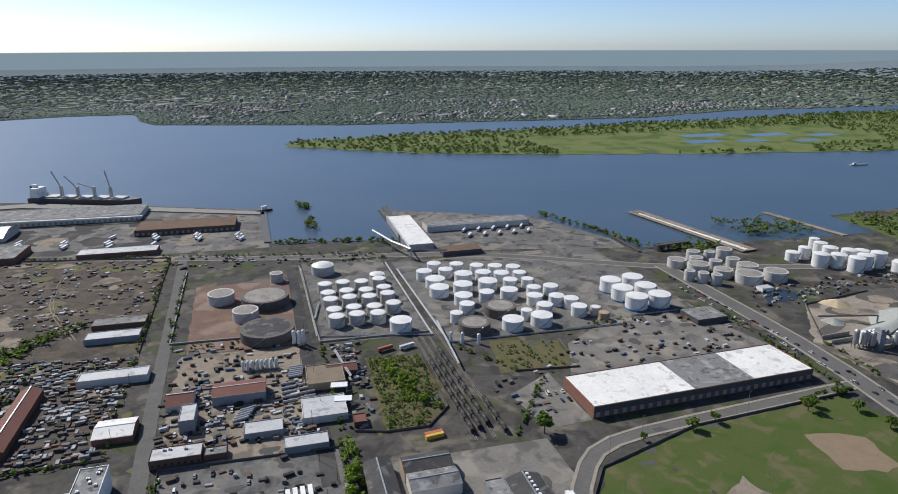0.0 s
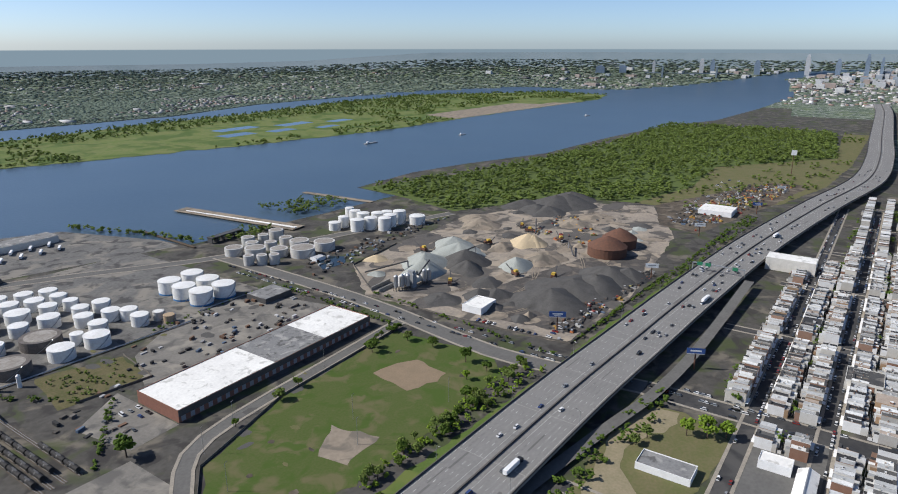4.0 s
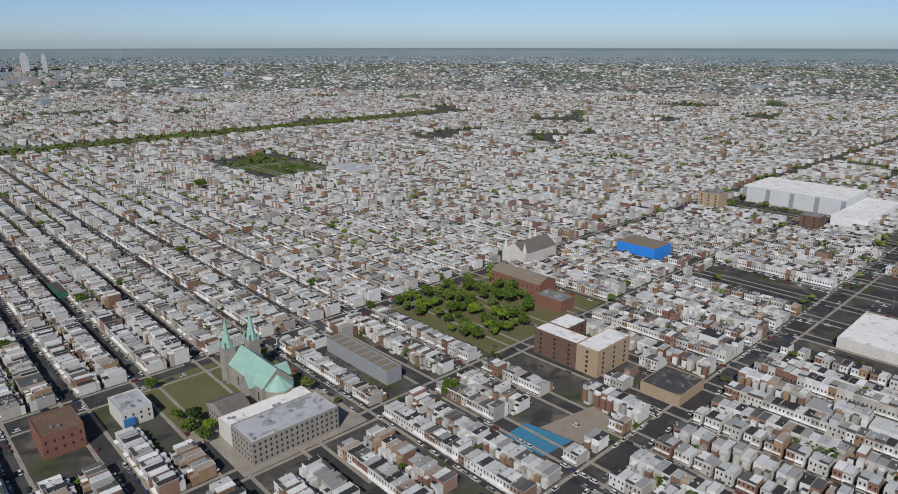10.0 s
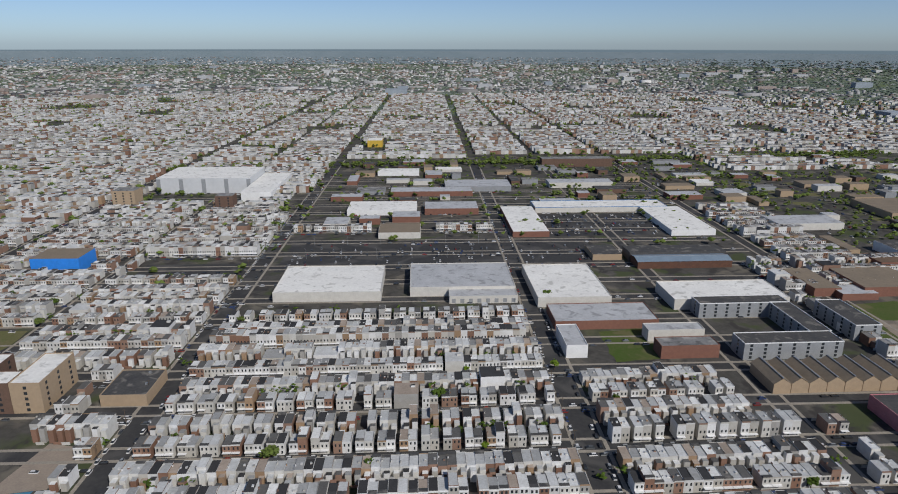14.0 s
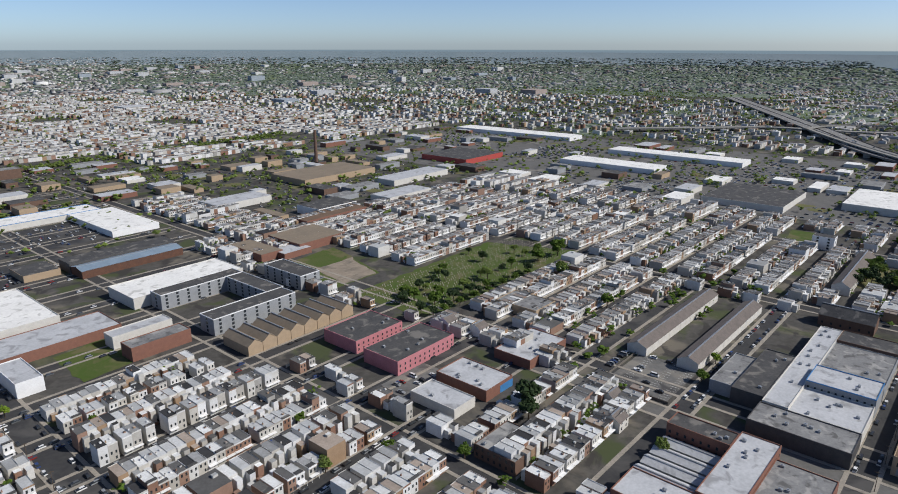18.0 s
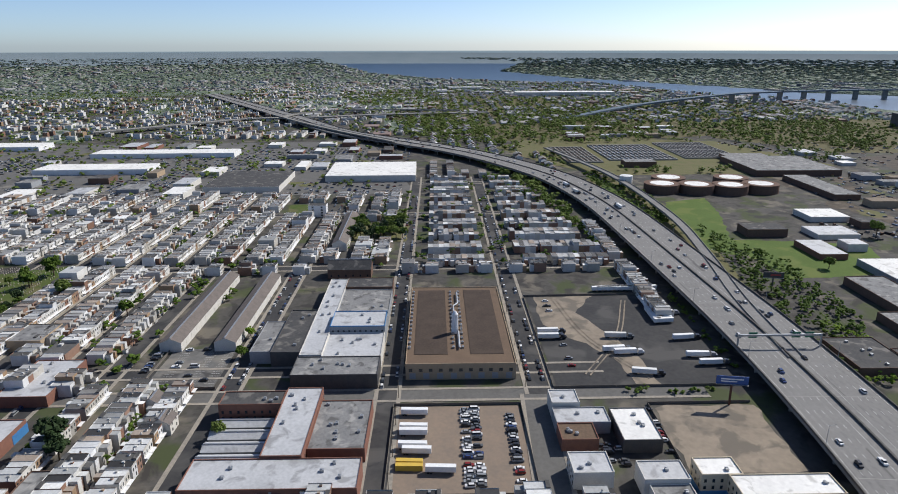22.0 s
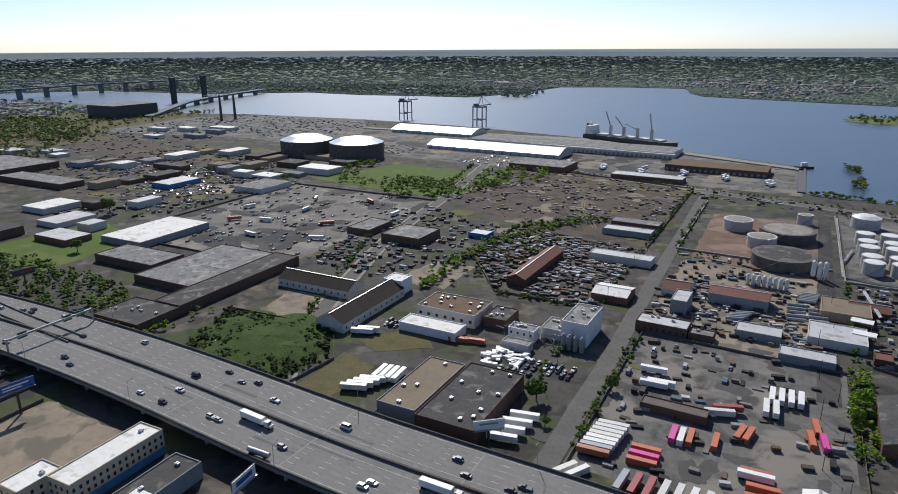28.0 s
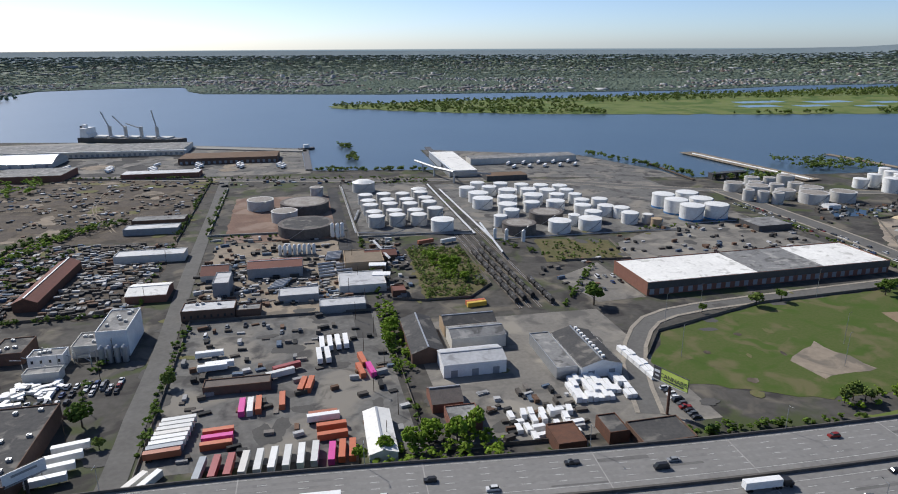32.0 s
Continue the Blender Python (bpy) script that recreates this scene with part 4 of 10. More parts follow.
def hall(name, label, x0, y0, x1, y1, h, ridge, along, wall, roof, win=None, bays=None, category="building", group=""):
    """A building with a pitched roof."""
    cx, cy = (x0 + x1) / 2, (y0 + y1) / 2
    w, d = (x1 - x0) / 2, (y1 - y0) / 2
    root = thing(name, label, category, (cx, cy, 0), group=group)
    full = Build().gable(-w, -d, 0, w, d, h, ridge, along)
    walls, roofs = Build(), Build()
    for f, s in zip(full.f, full.s):
        (roofs if s else walls).face([full.v[k] for k in f])
    part("wall", walls, wall, root)
    part("roof", roofs, roof, root)
    q = Build()
    if along == "x":
        q.box(-w, -0.4, ridge - 0.1, w, 0.4, ridge + 0.35, bottom=True)
    else:
        q.box(-0.4, -d, ridge - 0.1, 0.4, d, ridge + 0.35, bottom=True)
    part("ridge_cap", q, STEEL, root)
    if win:
        pieces("window", PANE, root, openings(-w - 0.02, -d - 0.02, w + 0.02, d + 0.02, *win))
    if bays:
        pieces("loading_door", BAY, root, openings(-w - 0.02, -d - 0.02, w + 0.02, d + 0.02, bays, 8.0, 0.1))
    return root


def tank(x, y, r, h, shell, top, label, dome=0.06, group="storage tanks", ladder=True):
    root = thing("storage_tank", label, "tank", (x, y, 0), group=group)
    part("shell", Build().lathe(0, 0, [(r, 0), (r, h)], 36), shell, root, smooth=False)
    part("roof", Build().lathe(0, 0, [(r - 0.05, h), (r * 0.6, h + r * dome * 0.7), (r * 0.15, h + r * dome)], 36), top, root)
    part("rim", Build().lathe(0, 0, [(r + 0.12, h - 0.35), (r + 0.12, h + 0.12), (r - 0.1, h + 0.12)][:2], 36), shell, root)
    if ladder:
        q = Build()
        n = 16
        for k in range(n + 1):
            a = -2.2 + k * (h * 1.5 / max(r, 3)) / n
            z = h * k / n
            q.v.extend([(rr * math.cos(a), rr * math.sin(a), z + up) for rr in (r + 0.02, r + 0.8) for up in (0.0, 0.35)])
        for k in range(n):
            m = 4 * k
            for c, d in ((0, 1), (1, 3), (3, 2), (2, 0)):
                q.f.append((m + c, m + d, m + 4 + d, m + 4 + c)), q.s.append(0)
        part("stair", q, STEEL, root)
    return root


def tree_mesh(seed, height, spread, leaf, count=170, size=0.75):
    r = random.Random(seed)
    trunk, crown = Build(), Build()
    trunk.lathe(0, 0, [(height * 0.035, 0), (height * 0.025, height * 0.35), (height * 0.012, height * 0.7)], 7)
    for k in range(6):
        a, z = r.uniform(0, 6.28), height * r.uniform(0.3, 0.5)
        q = spread * r.uniform(0.5, 0.8)
        trunk.tube((0, 0, z), (q * math.cos(a), q * math.sin(a), z + height * r.uniform(0.15, 0.3)), height * 0.01, 5)
    lobes = [(0, 0, height * 0.68, 1.0)] + [(spread * 0.5 * math.cos(a), spread * 0.5 * math.sin(a), height * r.uniform(0.48, 0.75), r.uniform(0.5, 0.75)) for a in [6.28 * k / 6 + r.random() for k in range(6)]]
    for k in range(count):
        lx, ly, lz, ls = lobes[r.randrange(len(lobes))]
        a, e = r.uniform(0, 6.28), math.asin(r.uniform(-0.75, 1))
        rad = spread * 0.58 * ls * r.uniform(0.75, 1.08)
        c = (lx + rad * math.cos(a) * math.cos(e), ly + rad * math.sin(a) * math.cos(e), lz + rad * 0.85 * math.sin(e))
        crown.clump(c, size * r.uniform(0.55, 1.2) * spread / 4, r)
    return trunk.mesh("trunk", [BARK]), crown.mesh("crown", [leaf])


TREES = {}
for key, leaf, label in (("green", LEAF, "broad green tree with a dense uneven crown"), ("bright", LEAF_BRIGHT, "young tree in bright yellow-green spring leaf"), ("dark", LEAF_DARK, "dark conifer-like evergreen tree beside the houses"), ("olive", LEAF_WOOD, "olive-green tree with a ragged crown")):
    TREES[key] = [(tree_mesh(k * 17 + len(key), 9 + k, 4.2 + 0.3 * k, leaf), label) for k in range(3)]
tree_no = 0


def tree(x, y, s=1.0, key="green", group=""):
    global tree_no
    tree_no += 1
    (tm, cm), label = TREES[key][tree_no % 3]
    root = thing("tree", label, "tree", (x, y, 0), (tree_no * 67) % 360, group)
    root.scale = (s, s, s * (0.9 + 0.05 * (tree_no % 5)))
    part("trunk", tm, None, root), part("crown", cm, None, root)
    return root


def thicket(name, spots, label, material, seed=1, lo=2.0, hi=4.0, kind="stuff"):
    """Many small trees that nobody could count, in one mesh. spots: (x, y, height)."""
    r, q = random.Random(seed), Build()
    for x, y, h in spots:
        for _ in range(9):
            q.clump((x + r.gauss(0, h * 0.22), y + r.gauss(0, h * 0.22), h * r.uniform(0.35, 0.95)), r.uniform(lo, hi) * 0.55, r, flat=0.65)
    return solid(name, q, material, label, "trees", kind=kind)


def scatter(poly, n, seed, h=(5, 9)):
    """Random spots inside a polygon."""
    r = random.Random(seed)
    xs, ys = [p[0] for p in poly], [p[1] for p in poly]
    out = []
    while len(out) < n:
        x, y = r.uniform(min(xs), max(xs)), r.uniform(min(ys), max(ys))
        inside = False
        for (xa, ya), (xb, yb) in zip(poly, poly[1:] + poly[:1]):
            if (ya > y) != (yb > y) and x < (xb - xa) * (y - ya) / (yb - ya) + xa:
                inside = not inside
        if inside:
            out.append((x, y, r.uniform(*h)))
    return out


# ---- vehicles ----
def make_car(name, label, length, width, h_body, h_top, cab0, cab1, paint=CARPAINT):
    root = thing(name, label, "car", (0, 0, -500))
    q, L, W2 = Build(), length / 2, width / 2
    q.box(-L, -W2, 0.28, L, W2, h_body, bottom=True)
    q.v = [(x * (0.97 if z > 0.5 else 1.0), y * (0.94 if z > 0.5 else 1), z) for x, y, z in q.v]
    n = len(q.v)
    q.v.extend([(cab0 + 0.55, -W2 * 0.72, h_top), (cab1 - 0.5, -W2 * 0.72, h_top), (cab1 - 0.5, W2 * 0.72, h_top), (cab0 + 0.55, W2 * 0.72, h_top)])
    q.f.append((n, n + 1, n + 2, n + 3)), q.s.append(0)
    part("body", q, paint, root)
    g = Build()
    lo = [(cab0, -W2 * 0.86, h_body), (cab1, -W2 * 0.86, h_body), (cab1, W2 * 0.86, h_body), (cab0, W2 * 0.86, h_body)]
    hi = [(cab0 + 0.55, -W2 * 0.72, h_top - 0.02), (cab1 - 0.5, -W2 * 0.72, h_top - 0.02), (cab1 - 0.5, W2 * 0.72, h_top - 0.02), (cab0 + 0.55, W2 * 0.72, h_top - 0.02)]
    for k in range(4):
        g.face([lo[k], lo[(k + 1) % 4], hi[(k + 1) % 4], hi[k]])
    part("glass_cabin", g, GLASS, root, "dark car glass")
    part("running_gear", Build().tube((-L * 0.62, -W2 + 0.02, 0.33), (-L * 0.62, W2 - 0.02, 0.33), 0.33, 10).tube((L * 0.62, -W2 + 0.02, 0.33), (L * 0.62, W2 - 0.02, 0.33), 0.33, 10), RUBBER, root)
    return root


CAR_KINDS = [make_car("car", "sedan car with dark glass on the paving", 4.7, 1.82, 0.88, 1.42, -1.75, 1.35), make_car("car", "tall hatchback sport utility car with dark glass", 4.7, 1.9, 1.02, 1.72, -2.2, 1.2), make_car("van", "boxy delivery van with a short bonnet", 5.6, 2.0, 1.3, 2.3, -2.7, 2.2), make_car("pickup", "pickup truck with an open load bed", 5.6, 1.95, 1.05, 1.8, -0.6, 1.6)]
car_no = 0


def car(x, y, turn, z=0.1, kind=None, group="cars"):
    global car_no
    car_no += 1
    k = (0, 1, 0, 1, 0, 3, 1, 2)[car_no % 8] if kind is None else kind
    ob = copy_thing(CAR_KINDS[k], pose(x, y, z, 0, 0, turn))
    return tagged(ob, group=group)


def make_trailer(label, paint, length=13.6, wheels=True):
    root = thing("semi_trailer" if wheels else "shipping_container", label, "trailer" if wheels else "container", (0, 0, -500))
    z0 = 1.15 if wheels else 0.0
    q = Build().box(-length / 2, -1.28, z0, length / 2, 1.28, z0 + 2.75, bottom=True)
    part("box", q, paint, root)
    if wheels:
        part("frame", Build().box(-length / 2 + 0.5, -0.5, 0.85, length / 2 - 0.5, 0.5, 1.15, bottom=True), DARK, root)
        q = Build()
        for x in (-length / 2 + 1.2, -length / 2 + 2.5):
            q.tube((x, -1.23, 0.5), (x, 1.23, 0.5), 0.5, 10)
        part("bogie", q, RUBBER, root)
        part("landing_leg", Build().box(length / 2 - 3, -0.9, 0, length / 2 - 2.8, 0.9, 1.15, bottom=True), DARK, root)
    return root


TRAILER_W = make_trailer("white box trailer parked with its legs down", WHITE)
TRAILER_R = make_trailer("worn box trailer with ribbed sides", TRAILER)
BOX_O = make_trailer("orange-red shipping container with ribbed sides", ORANGE, 12.2, False)
BOX_M = make_trailer("magenta shipping container with ribbed sides", MAGENTA, 12.2, False)
BOX_G = make_trailer("faded shipping container with ribbed sides", TRAILER, 12.2, False)


def trailers(kind, x, y, turn, n, dx, dy, group="trailers in the yard", z=0.1):
    for k in range(n):
        tagged(copy_thing(kind, pose(x + dx * k, y + dy * k, z, 0, 0, turn + (k * 37 % 5 - 2) * 0.4)), group=group)


TRACTOR = thing("semi_tractor", "semi tractor unit with a tall cab", "truck", (0, 0, -500))
q = Build().box(-0.2, -1.2, 0.9, 2.2, 1.2, 3.3, bottom=True).box(2.2, -1.0, 0.8, 3.6, 1.0, 2.0, bottom=True).box(-3.2, -0.45, 0.7, 0, 0.45, 1.0, bottom=True)
part("cab", q, CARPAINT, TRACTOR)
part("windscreen", Build().box(2.18, -1.05, 2.1, 2.28, 1.05, 3.0, bottom=True), GLASS, TRACTOR)
_wm = Build().tube((0, -0.28, 0), (0, 0.28, 0), 0.5, 10).mesh("wheel", [RUBBER])
for _x in (-2.6, -1.4, 2.6):
    for _s in (-1, 1):
        _o = new("wheel", _wm)
        _o.parent, _o.location = TRACTOR, (_x, _s * 0.95, 0.5)


def truck(x, y, turn, z=0.1, trailer=None):
    c, s = math.cos(radians(turn)), math.sin(radians(turn))
    tagged(copy_thing(trailer or TRAILER_W, pose(x, y, z, 0, 0, turn)), group="trucks")
    tagged(copy_thing(TRACTOR, pose(x + c * 8.2, y + s * 8.2, z, 0, 0, turn)), group="trucks")


def pole(x, y, h, label="slim grey street light pole with an arm", arm=2.5, turn=0.0, z=0.0):
    root = thing("street_lamp", label, "lamp post", (x, y, z), turn, "light poles")
    part("post", Build().lathe(0, 0, [(0.14, 0), (0.09, h)], 8), STEEL, root)
    part("arm", Build().tube((0, 0, h - 0.2), (arm, 0, h + 0.3), 0.06, 6), STEEL, root)
    part("lamp_head", Build().box(arm - 0.3, -0.18, h + 0.2, arm + 0.5, 0.18, h + 0.38, bottom=True), DARK, root)
    return root


def utility_pole(x, y, turn=0.0, h=11.0):
    root = thing("utility_pole", "wooden utility pole with a crossarm", "utility pole", (x, y, 0), turn, "utility poles")
    part("post", Build().lathe(0, 0, [(0.17, 0), (0.12, h)], 8), BARK, root)
    part("crossarm", Build().box(-1.2, -0.08, h - 0.9, 1.2, 0.08, h - 0.7, bottom=True), BARK, root)
    return root


def billboard(x, y, h, w, bh, turn, colour, label, bars=((0.0, 0.15, 0.7, 0.2),), ink=None, words=""):
    root = thing("billboard", label, "billboard", (x, y, 0), turn)
    part("post", Build().lathe(0, 0, [(0.6, 0), (0.6, h)], 12), RUST if h > 12 else DARK, root)
    part("panel", Build().box(-w / 2, -0.45, h, w / 2, -0.15, h + bh, bottom=True), colour, root)
    part("panel_back", Build().box(-w / 2, 0.15, h, w / 2, 0.3, h + bh, bottom=True).box(-w / 2, -0.15, h + bh * 0.4, w / 2, 0.15, h + bh * 0.45, bottom=True), DARK, root)
    part("catwalk", Build().box(-w / 2, -1.3, h - 0.3, w / 2, -0.45, h - 0.15, bottom=True), STEEL, root)
    q = Build()
    for cx, cz, bw, bb in bars:
        q.box(w * (cx - bw / 2), -0.5, h + bh * (0.5 + cz - bb / 2), w * (cx + bw / 2), -0.46, h + bh * (0.5 + cz + bb / 2), bottom=True)
    if bars:
        part("lettering", q, ink or WHITE, root)
    if words:
        cu = bpy.data.curves.new("words", "FONT")
        cu.body, cu.size, cu.align_x, cu.align_y, cu.extrude = words, bh * 0.5, "CENTER", "CENTER", 0.03
        cu.materials.append(ink or DARK)
        o = new("words", cu)
        o.parent = root
        o.matrix_basis = pose(w * 0.1, -0.52, h + bh * 0.45, 90, 0, 0)
    return root


# ---- row houses with their parts ----
def make_house(w, depth, ell, h, porch):
    """A row house at its front edge, facing -y."""
    root = thing("row_house", "two-storey brick or stucco row house with a flat roof", "house", (0, 0, -500), group="row houses")
    part("wall", Build().box(0, 0, 0, w - 0.06, depth, h), WALL_OBJ, root)
    roof = Build().box(0.15, 3.2 if porch else 0.15, h, w - 0.2, depth - 0.1, h + 0.12)
    if porch:  # tarred front slope before the coated flat
        roof.face([(0.15, 0.15, h + 0.4), (w - 0.2, 0.15, h + 0.4), (w - 0.2, 3.2, h + 0.16), (0.15, 3.2, h + 0.16)], 1)
    part("roof", roof, [ROOF_OBJ, R_DARK], root)
    part("parapet", Build().box(0, -0.05, h, w - 0.06, 0.15, h + 0.35).box(0, 0.15, h, 0.14, depth, h + 0.25).box(w - 0.2, 0.15, h, w - 0.06, depth, h + 0.25), WALL_OBJ, root)
    part("cornice", Build().box(-0.02, -0.4, h - 0.35, w - 0.04, -0.05, h + 0.1, bottom=True), WHITE, root)
    part("rear_wing", Build().box(0.05, depth, 0, w * 0.62, depth + ell, h - 1.1), WALL_OBJ, root)
    pieces("window", PANE, root, [(w * 0.28, -0.03, h - 2.7, 0), (w * 0.72, -0.03, h - 2.7, 0), (w * 0.32, -0.03, 0.95, 0)])
    part("door", Build().box(w * 0.72 - 0.45, -0.06, 0.3, w * 0.72 + 0.45, 0.0, 2.4, bottom=True), DARK, root)
    if porch:
        part("porch_roof", Build().box(0.1, -1.9, 2.55, w - 0.15, -0.02, 2.8, bottom=True).box(0.15, -1.85, 0, 0.3, -1.7, 2.55).box(w - 0.4, -1.85, 0, w - 0.25, -1.7, 2.55), WHITE, root)
    return root


HOUSES = [make_house(4.75, 10.2, 3.6, 7.0, True), make_house(4.75, 10.6, 3.0, 7.3, False), make_house(4.75, 9.8, 4.2, 6.8, True), make_house(4.75, 10.3, 3.8, 9.8, False)]
for k, (d, x, yf, face, w, depth, ell, h) in enumerate(PICKED):
    hk = 3 if h > 9 else (0, 1, 2)[int(x * 3 + yf) % 3]
    if face > 0:
        copy_thing(HOUSES[hk], pose(x, yf, 0))
    else:
        copy_thing(HOUSES[hk], pose(x + w, yf, 0, 0, 0, 180))


# ---- ground of the river side ----
MEADOW = mat("lush spring grass", (0.094, 0.142, 0.036), (0.078, 0.116, 0.03), 20, 0.95, fine=2.0, patch=[((0.126, 0.153, 0.045), 26, 0.2)])
sheet("ground_scrapyard", [(-330, 870), (-92, 836), (-95, 700), (-95, 560), (-215, 575), (-330, 640)], 0.05, DIRT, "bare brown scrapyard ground with tracks", "ground")
sheet("ground_junkyard", [(-215, 572), (-92, 556), (-92, 405), (-165, 400), (-215, 470)], 0.055, DIRT_DARK, "dark oily ground of a vehicle breaker's yard", "ground")
rect("ground_red_yard", -58, 549, 40, 722, 0.06, REDDIRT, "reddish gravel floor of a walled tank yard", "ground")
rect("ground_tank_farm", 55, 545, 150, 780, 0.06, LOT, "grey paved floor of the tank farm", "paving")
rect("ground_tank_farm_b", 160, 520, 425, 760, 0.065, LOT, "grey paved floor of the white tank farm", "paving")
rect("ground_truck_yard", -62, 235, 45, 385, 0.07, LOT, "worn grey paving of a truck and container yard", "paving")
rect("ground_depot", -62, 386, 34, 546, 0.06, SAND, "pale dirt yard of a tanker depot", "ground")
PALELOT = mat("pale worn yard paving", (0.2, 0.188, 0.168), (0.15, 0.142, 0.128), 18, 0.9, fine=2.0, patch=[((0.11, 0.105, 0.098), 16, 0.18), ((0.26, 0.24, 0.205), 22, 0.15)])
rect("ground_lumber_yard", 60, 230, 180, 360, 0.07, PALELOT, "grey paved lumber yard", "paving")
sheet("ground_scrub_hill", [(85, 508), (129, 504), (126, 416), (106, 394), (78, 394)], 0.1, SCRUB, "overgrown scrub mound by the rail tracks", "scrub")
sheet("ground_scrub", [(196, 516), (256, 500), (246, 452), (184, 456)], 0.1, SCRUB, "brown weedy plot beside the tank farm", "scrub")
sheet("ground_ballfield", [(180, 262), (176, 286), (200, 318), (284, 342), (420, 345), (426, 250), (400, 226), (335, 228), (238, 232)], 0.1, GRASS, "mown green ball field with worn patches", "grass")
sheet("ground_diamond", [(349, 314), (372, 307), (386, 297), (380, 266), (366, 263), (343, 274)], 0.16, mat("infield clay", (0.245, 0.185, 0.125), (0.2, 0.155, 0.105), 8, 0.95), "brown clay baseball infield", "infield")
sheet("ground_bare_patch", [(246, 270), (278, 287), (285, 252), (250, 250)], 0.15, SAND, "sandy bare patch in the grass", "sand")
sheet("ground_quarry", [(470, 425), (534, 500), (628, 508), (801, 512), (960, 420), (1000, 300), (850, 225), (600, 200), (480, 210)], 0.08, mat("quarry floor", (0.32, 0.275, 0.22), (0.2, 0.175, 0.15), 34, 0.95, fine=3.0, patch=[((0.075, 0.07, 0.065), 30, 0.3), ((0.33, 0.28, 0.22), 24, 0.15)]), "tan and grey floor of an aggregate yard", "ground")
sheet("ground_quarry_dark", [(490, 300), (560, 330), (700, 290), (760, 225), (620, 205), (500, 212)], 0.14, mat("black aggregate floor", (0.06, 0.056, 0.053), (0.1, 0.092, 0.085), 16, 0.95, fine=2.0, patch=[((0.15, 0.13, 0.11), 12, 0.15)]), "dark aggregate floor with wheel tracks", "ground")
sheet("ground_salvage", [(900, 260), (1010, 300), (1290, 180), (1290, 120), (1100, 150), (880, 205)], 0.09, DIRT, "dirt lot with machinery by the highway", "ground")
rect("ground_terminal", -760, 860, 22, 1130, 0.07, LOT, "wide grey apron of the port terminal", "paving")
sheet("ground_wharf", [(196, 800), (200, 1040), (424, 952), (474, 790), (470, 740)], 0.09, LOT, "paved wharf apron", "paving")
rect("ground_parking_field", -520, 375, -330, 620, 0.06, PALELOT, "large worn parking field with lamp poles", "paving")
sheet("ground_meadow", [(-530, 660), (-490, 800), (-350, 800), (-290, 755), (-330, 645), (-400, 640)], 0.1, MEADOW, "green meadow with shrubs by the port", "grass")
sheet("ground_verge", [(-590, 270), (-570, 400), (-490, 375), (-480, 285)], 0.1, MEADOW, "green verge below the ramp", "grass")
sheet("ground_ramp_bank", [(-900, 255), (-640, 270), (-440, 238), (-300, 222), (-300, 218), (-640, 222), (-870, 200)], 0.11, GRASS_DRY, "weedy highway embankment", "grass")
sheet("ground_bank_east", [(240, 218), (420, 200), (520, 195), (700, 180), (700, 172), (420, 186), (240, 206)], 0.11, MEADOW, "grassy strip along the highway", "grass")
rect("ground_truck_lot", -450, 70, -315, 172, 0.07, ASPHALT_DARK, "black cinder truck lot", "paving")
sheet("ground_truck_lot_dirt", [(-450, 75), (-400, 75), (-350, 110), (-318, 116), (-318, 128), (-360, 125), (-420, 100), (-450, 120)], 0.12, SAND, "pale dirt track across the truck lot", "ground")
rect("ground_car_lot", -299, -16, -229, 47, 0.07, mat("brown gravel lot", (0.24, 0.185, 0.14), (0.19, 0.155, 0.125), 12, 0.95), "brown gravel lot with rows of parked cars", "paving")
rect("ground_slab", -296, 116, -240, 168, 0.07, SAND, "broken pale slab of a cleared plot", "ground")
rect("ground_parking_north", -370, -156, -320, -118, 0.08, LOT, "striped parking lot by the gabled houses", "paving")
sheet("ground_cemetery", [(-319, -381), (-505, -385), (-536, -298), (-325, -301)], 0.12, GRASS, "green cemetery lawn with rows of headstones", "grass")
sheet("ground_school_field", [(-323, -487), (-396, -494), (-372, -402), (-322, -403)], 0.12, GRASS, "school ball field", "grass")
sheet("ground_school_dirt", [(-340, -455), (-385, -455), (-368, -404), (-335, -404)], 0.18, SAND, "tan dirt infield", "infield")
sheet("ground_park", [(438, -324), (436, -473), (312, -470), (306, -326)], 0.12, GRASS_DRY, "shaded park lawn with paths", "grass")
rect("ground_mall_lot", -72, -705, 155, -600, 0.07, ASPHALT_DARK, "large asphalt parking lot of the shopping centre", "paving")
rect("ground_lot_east", -170, -700, -88, -600, 0.07, ASPHALT_DARK, "dark asphalt lot", "paving")
rect("ground_strip_lot", -300, -815, -130, -712, 0.07, ASPHALT_DARK, "strip mall parking lot", "paving")
rect("ground_dark_lot", 172, -628, 285, -588, 0.07, ASPHALT_DARK, "dark empty lot between the house rows", "paving")
sheet("ground_grass_plot", [(-122, -448), (-162, -452), (-158, -400), (-122, -398)], 0.1, GRASS, "green vacant plot", "grass")
sheet("ground_court", [(231, -253), (231, -272), (200, -277), (202, -251)], 0.12, mat("blue court coating", (0.06, 0.22, 0.34), (0.05, 0.18, 0.28), 6, 0.7), "blue painted spray-pool court", "court")
sheet("ground_playground", [(222, -274), (214, -318), (188, -312), (194, -278)], 0.12, mat("playground sand", (0.3, 0.25, 0.2), (0.24, 0.2, 0.165), 6, 0.95), "tan playground surface", "playground")
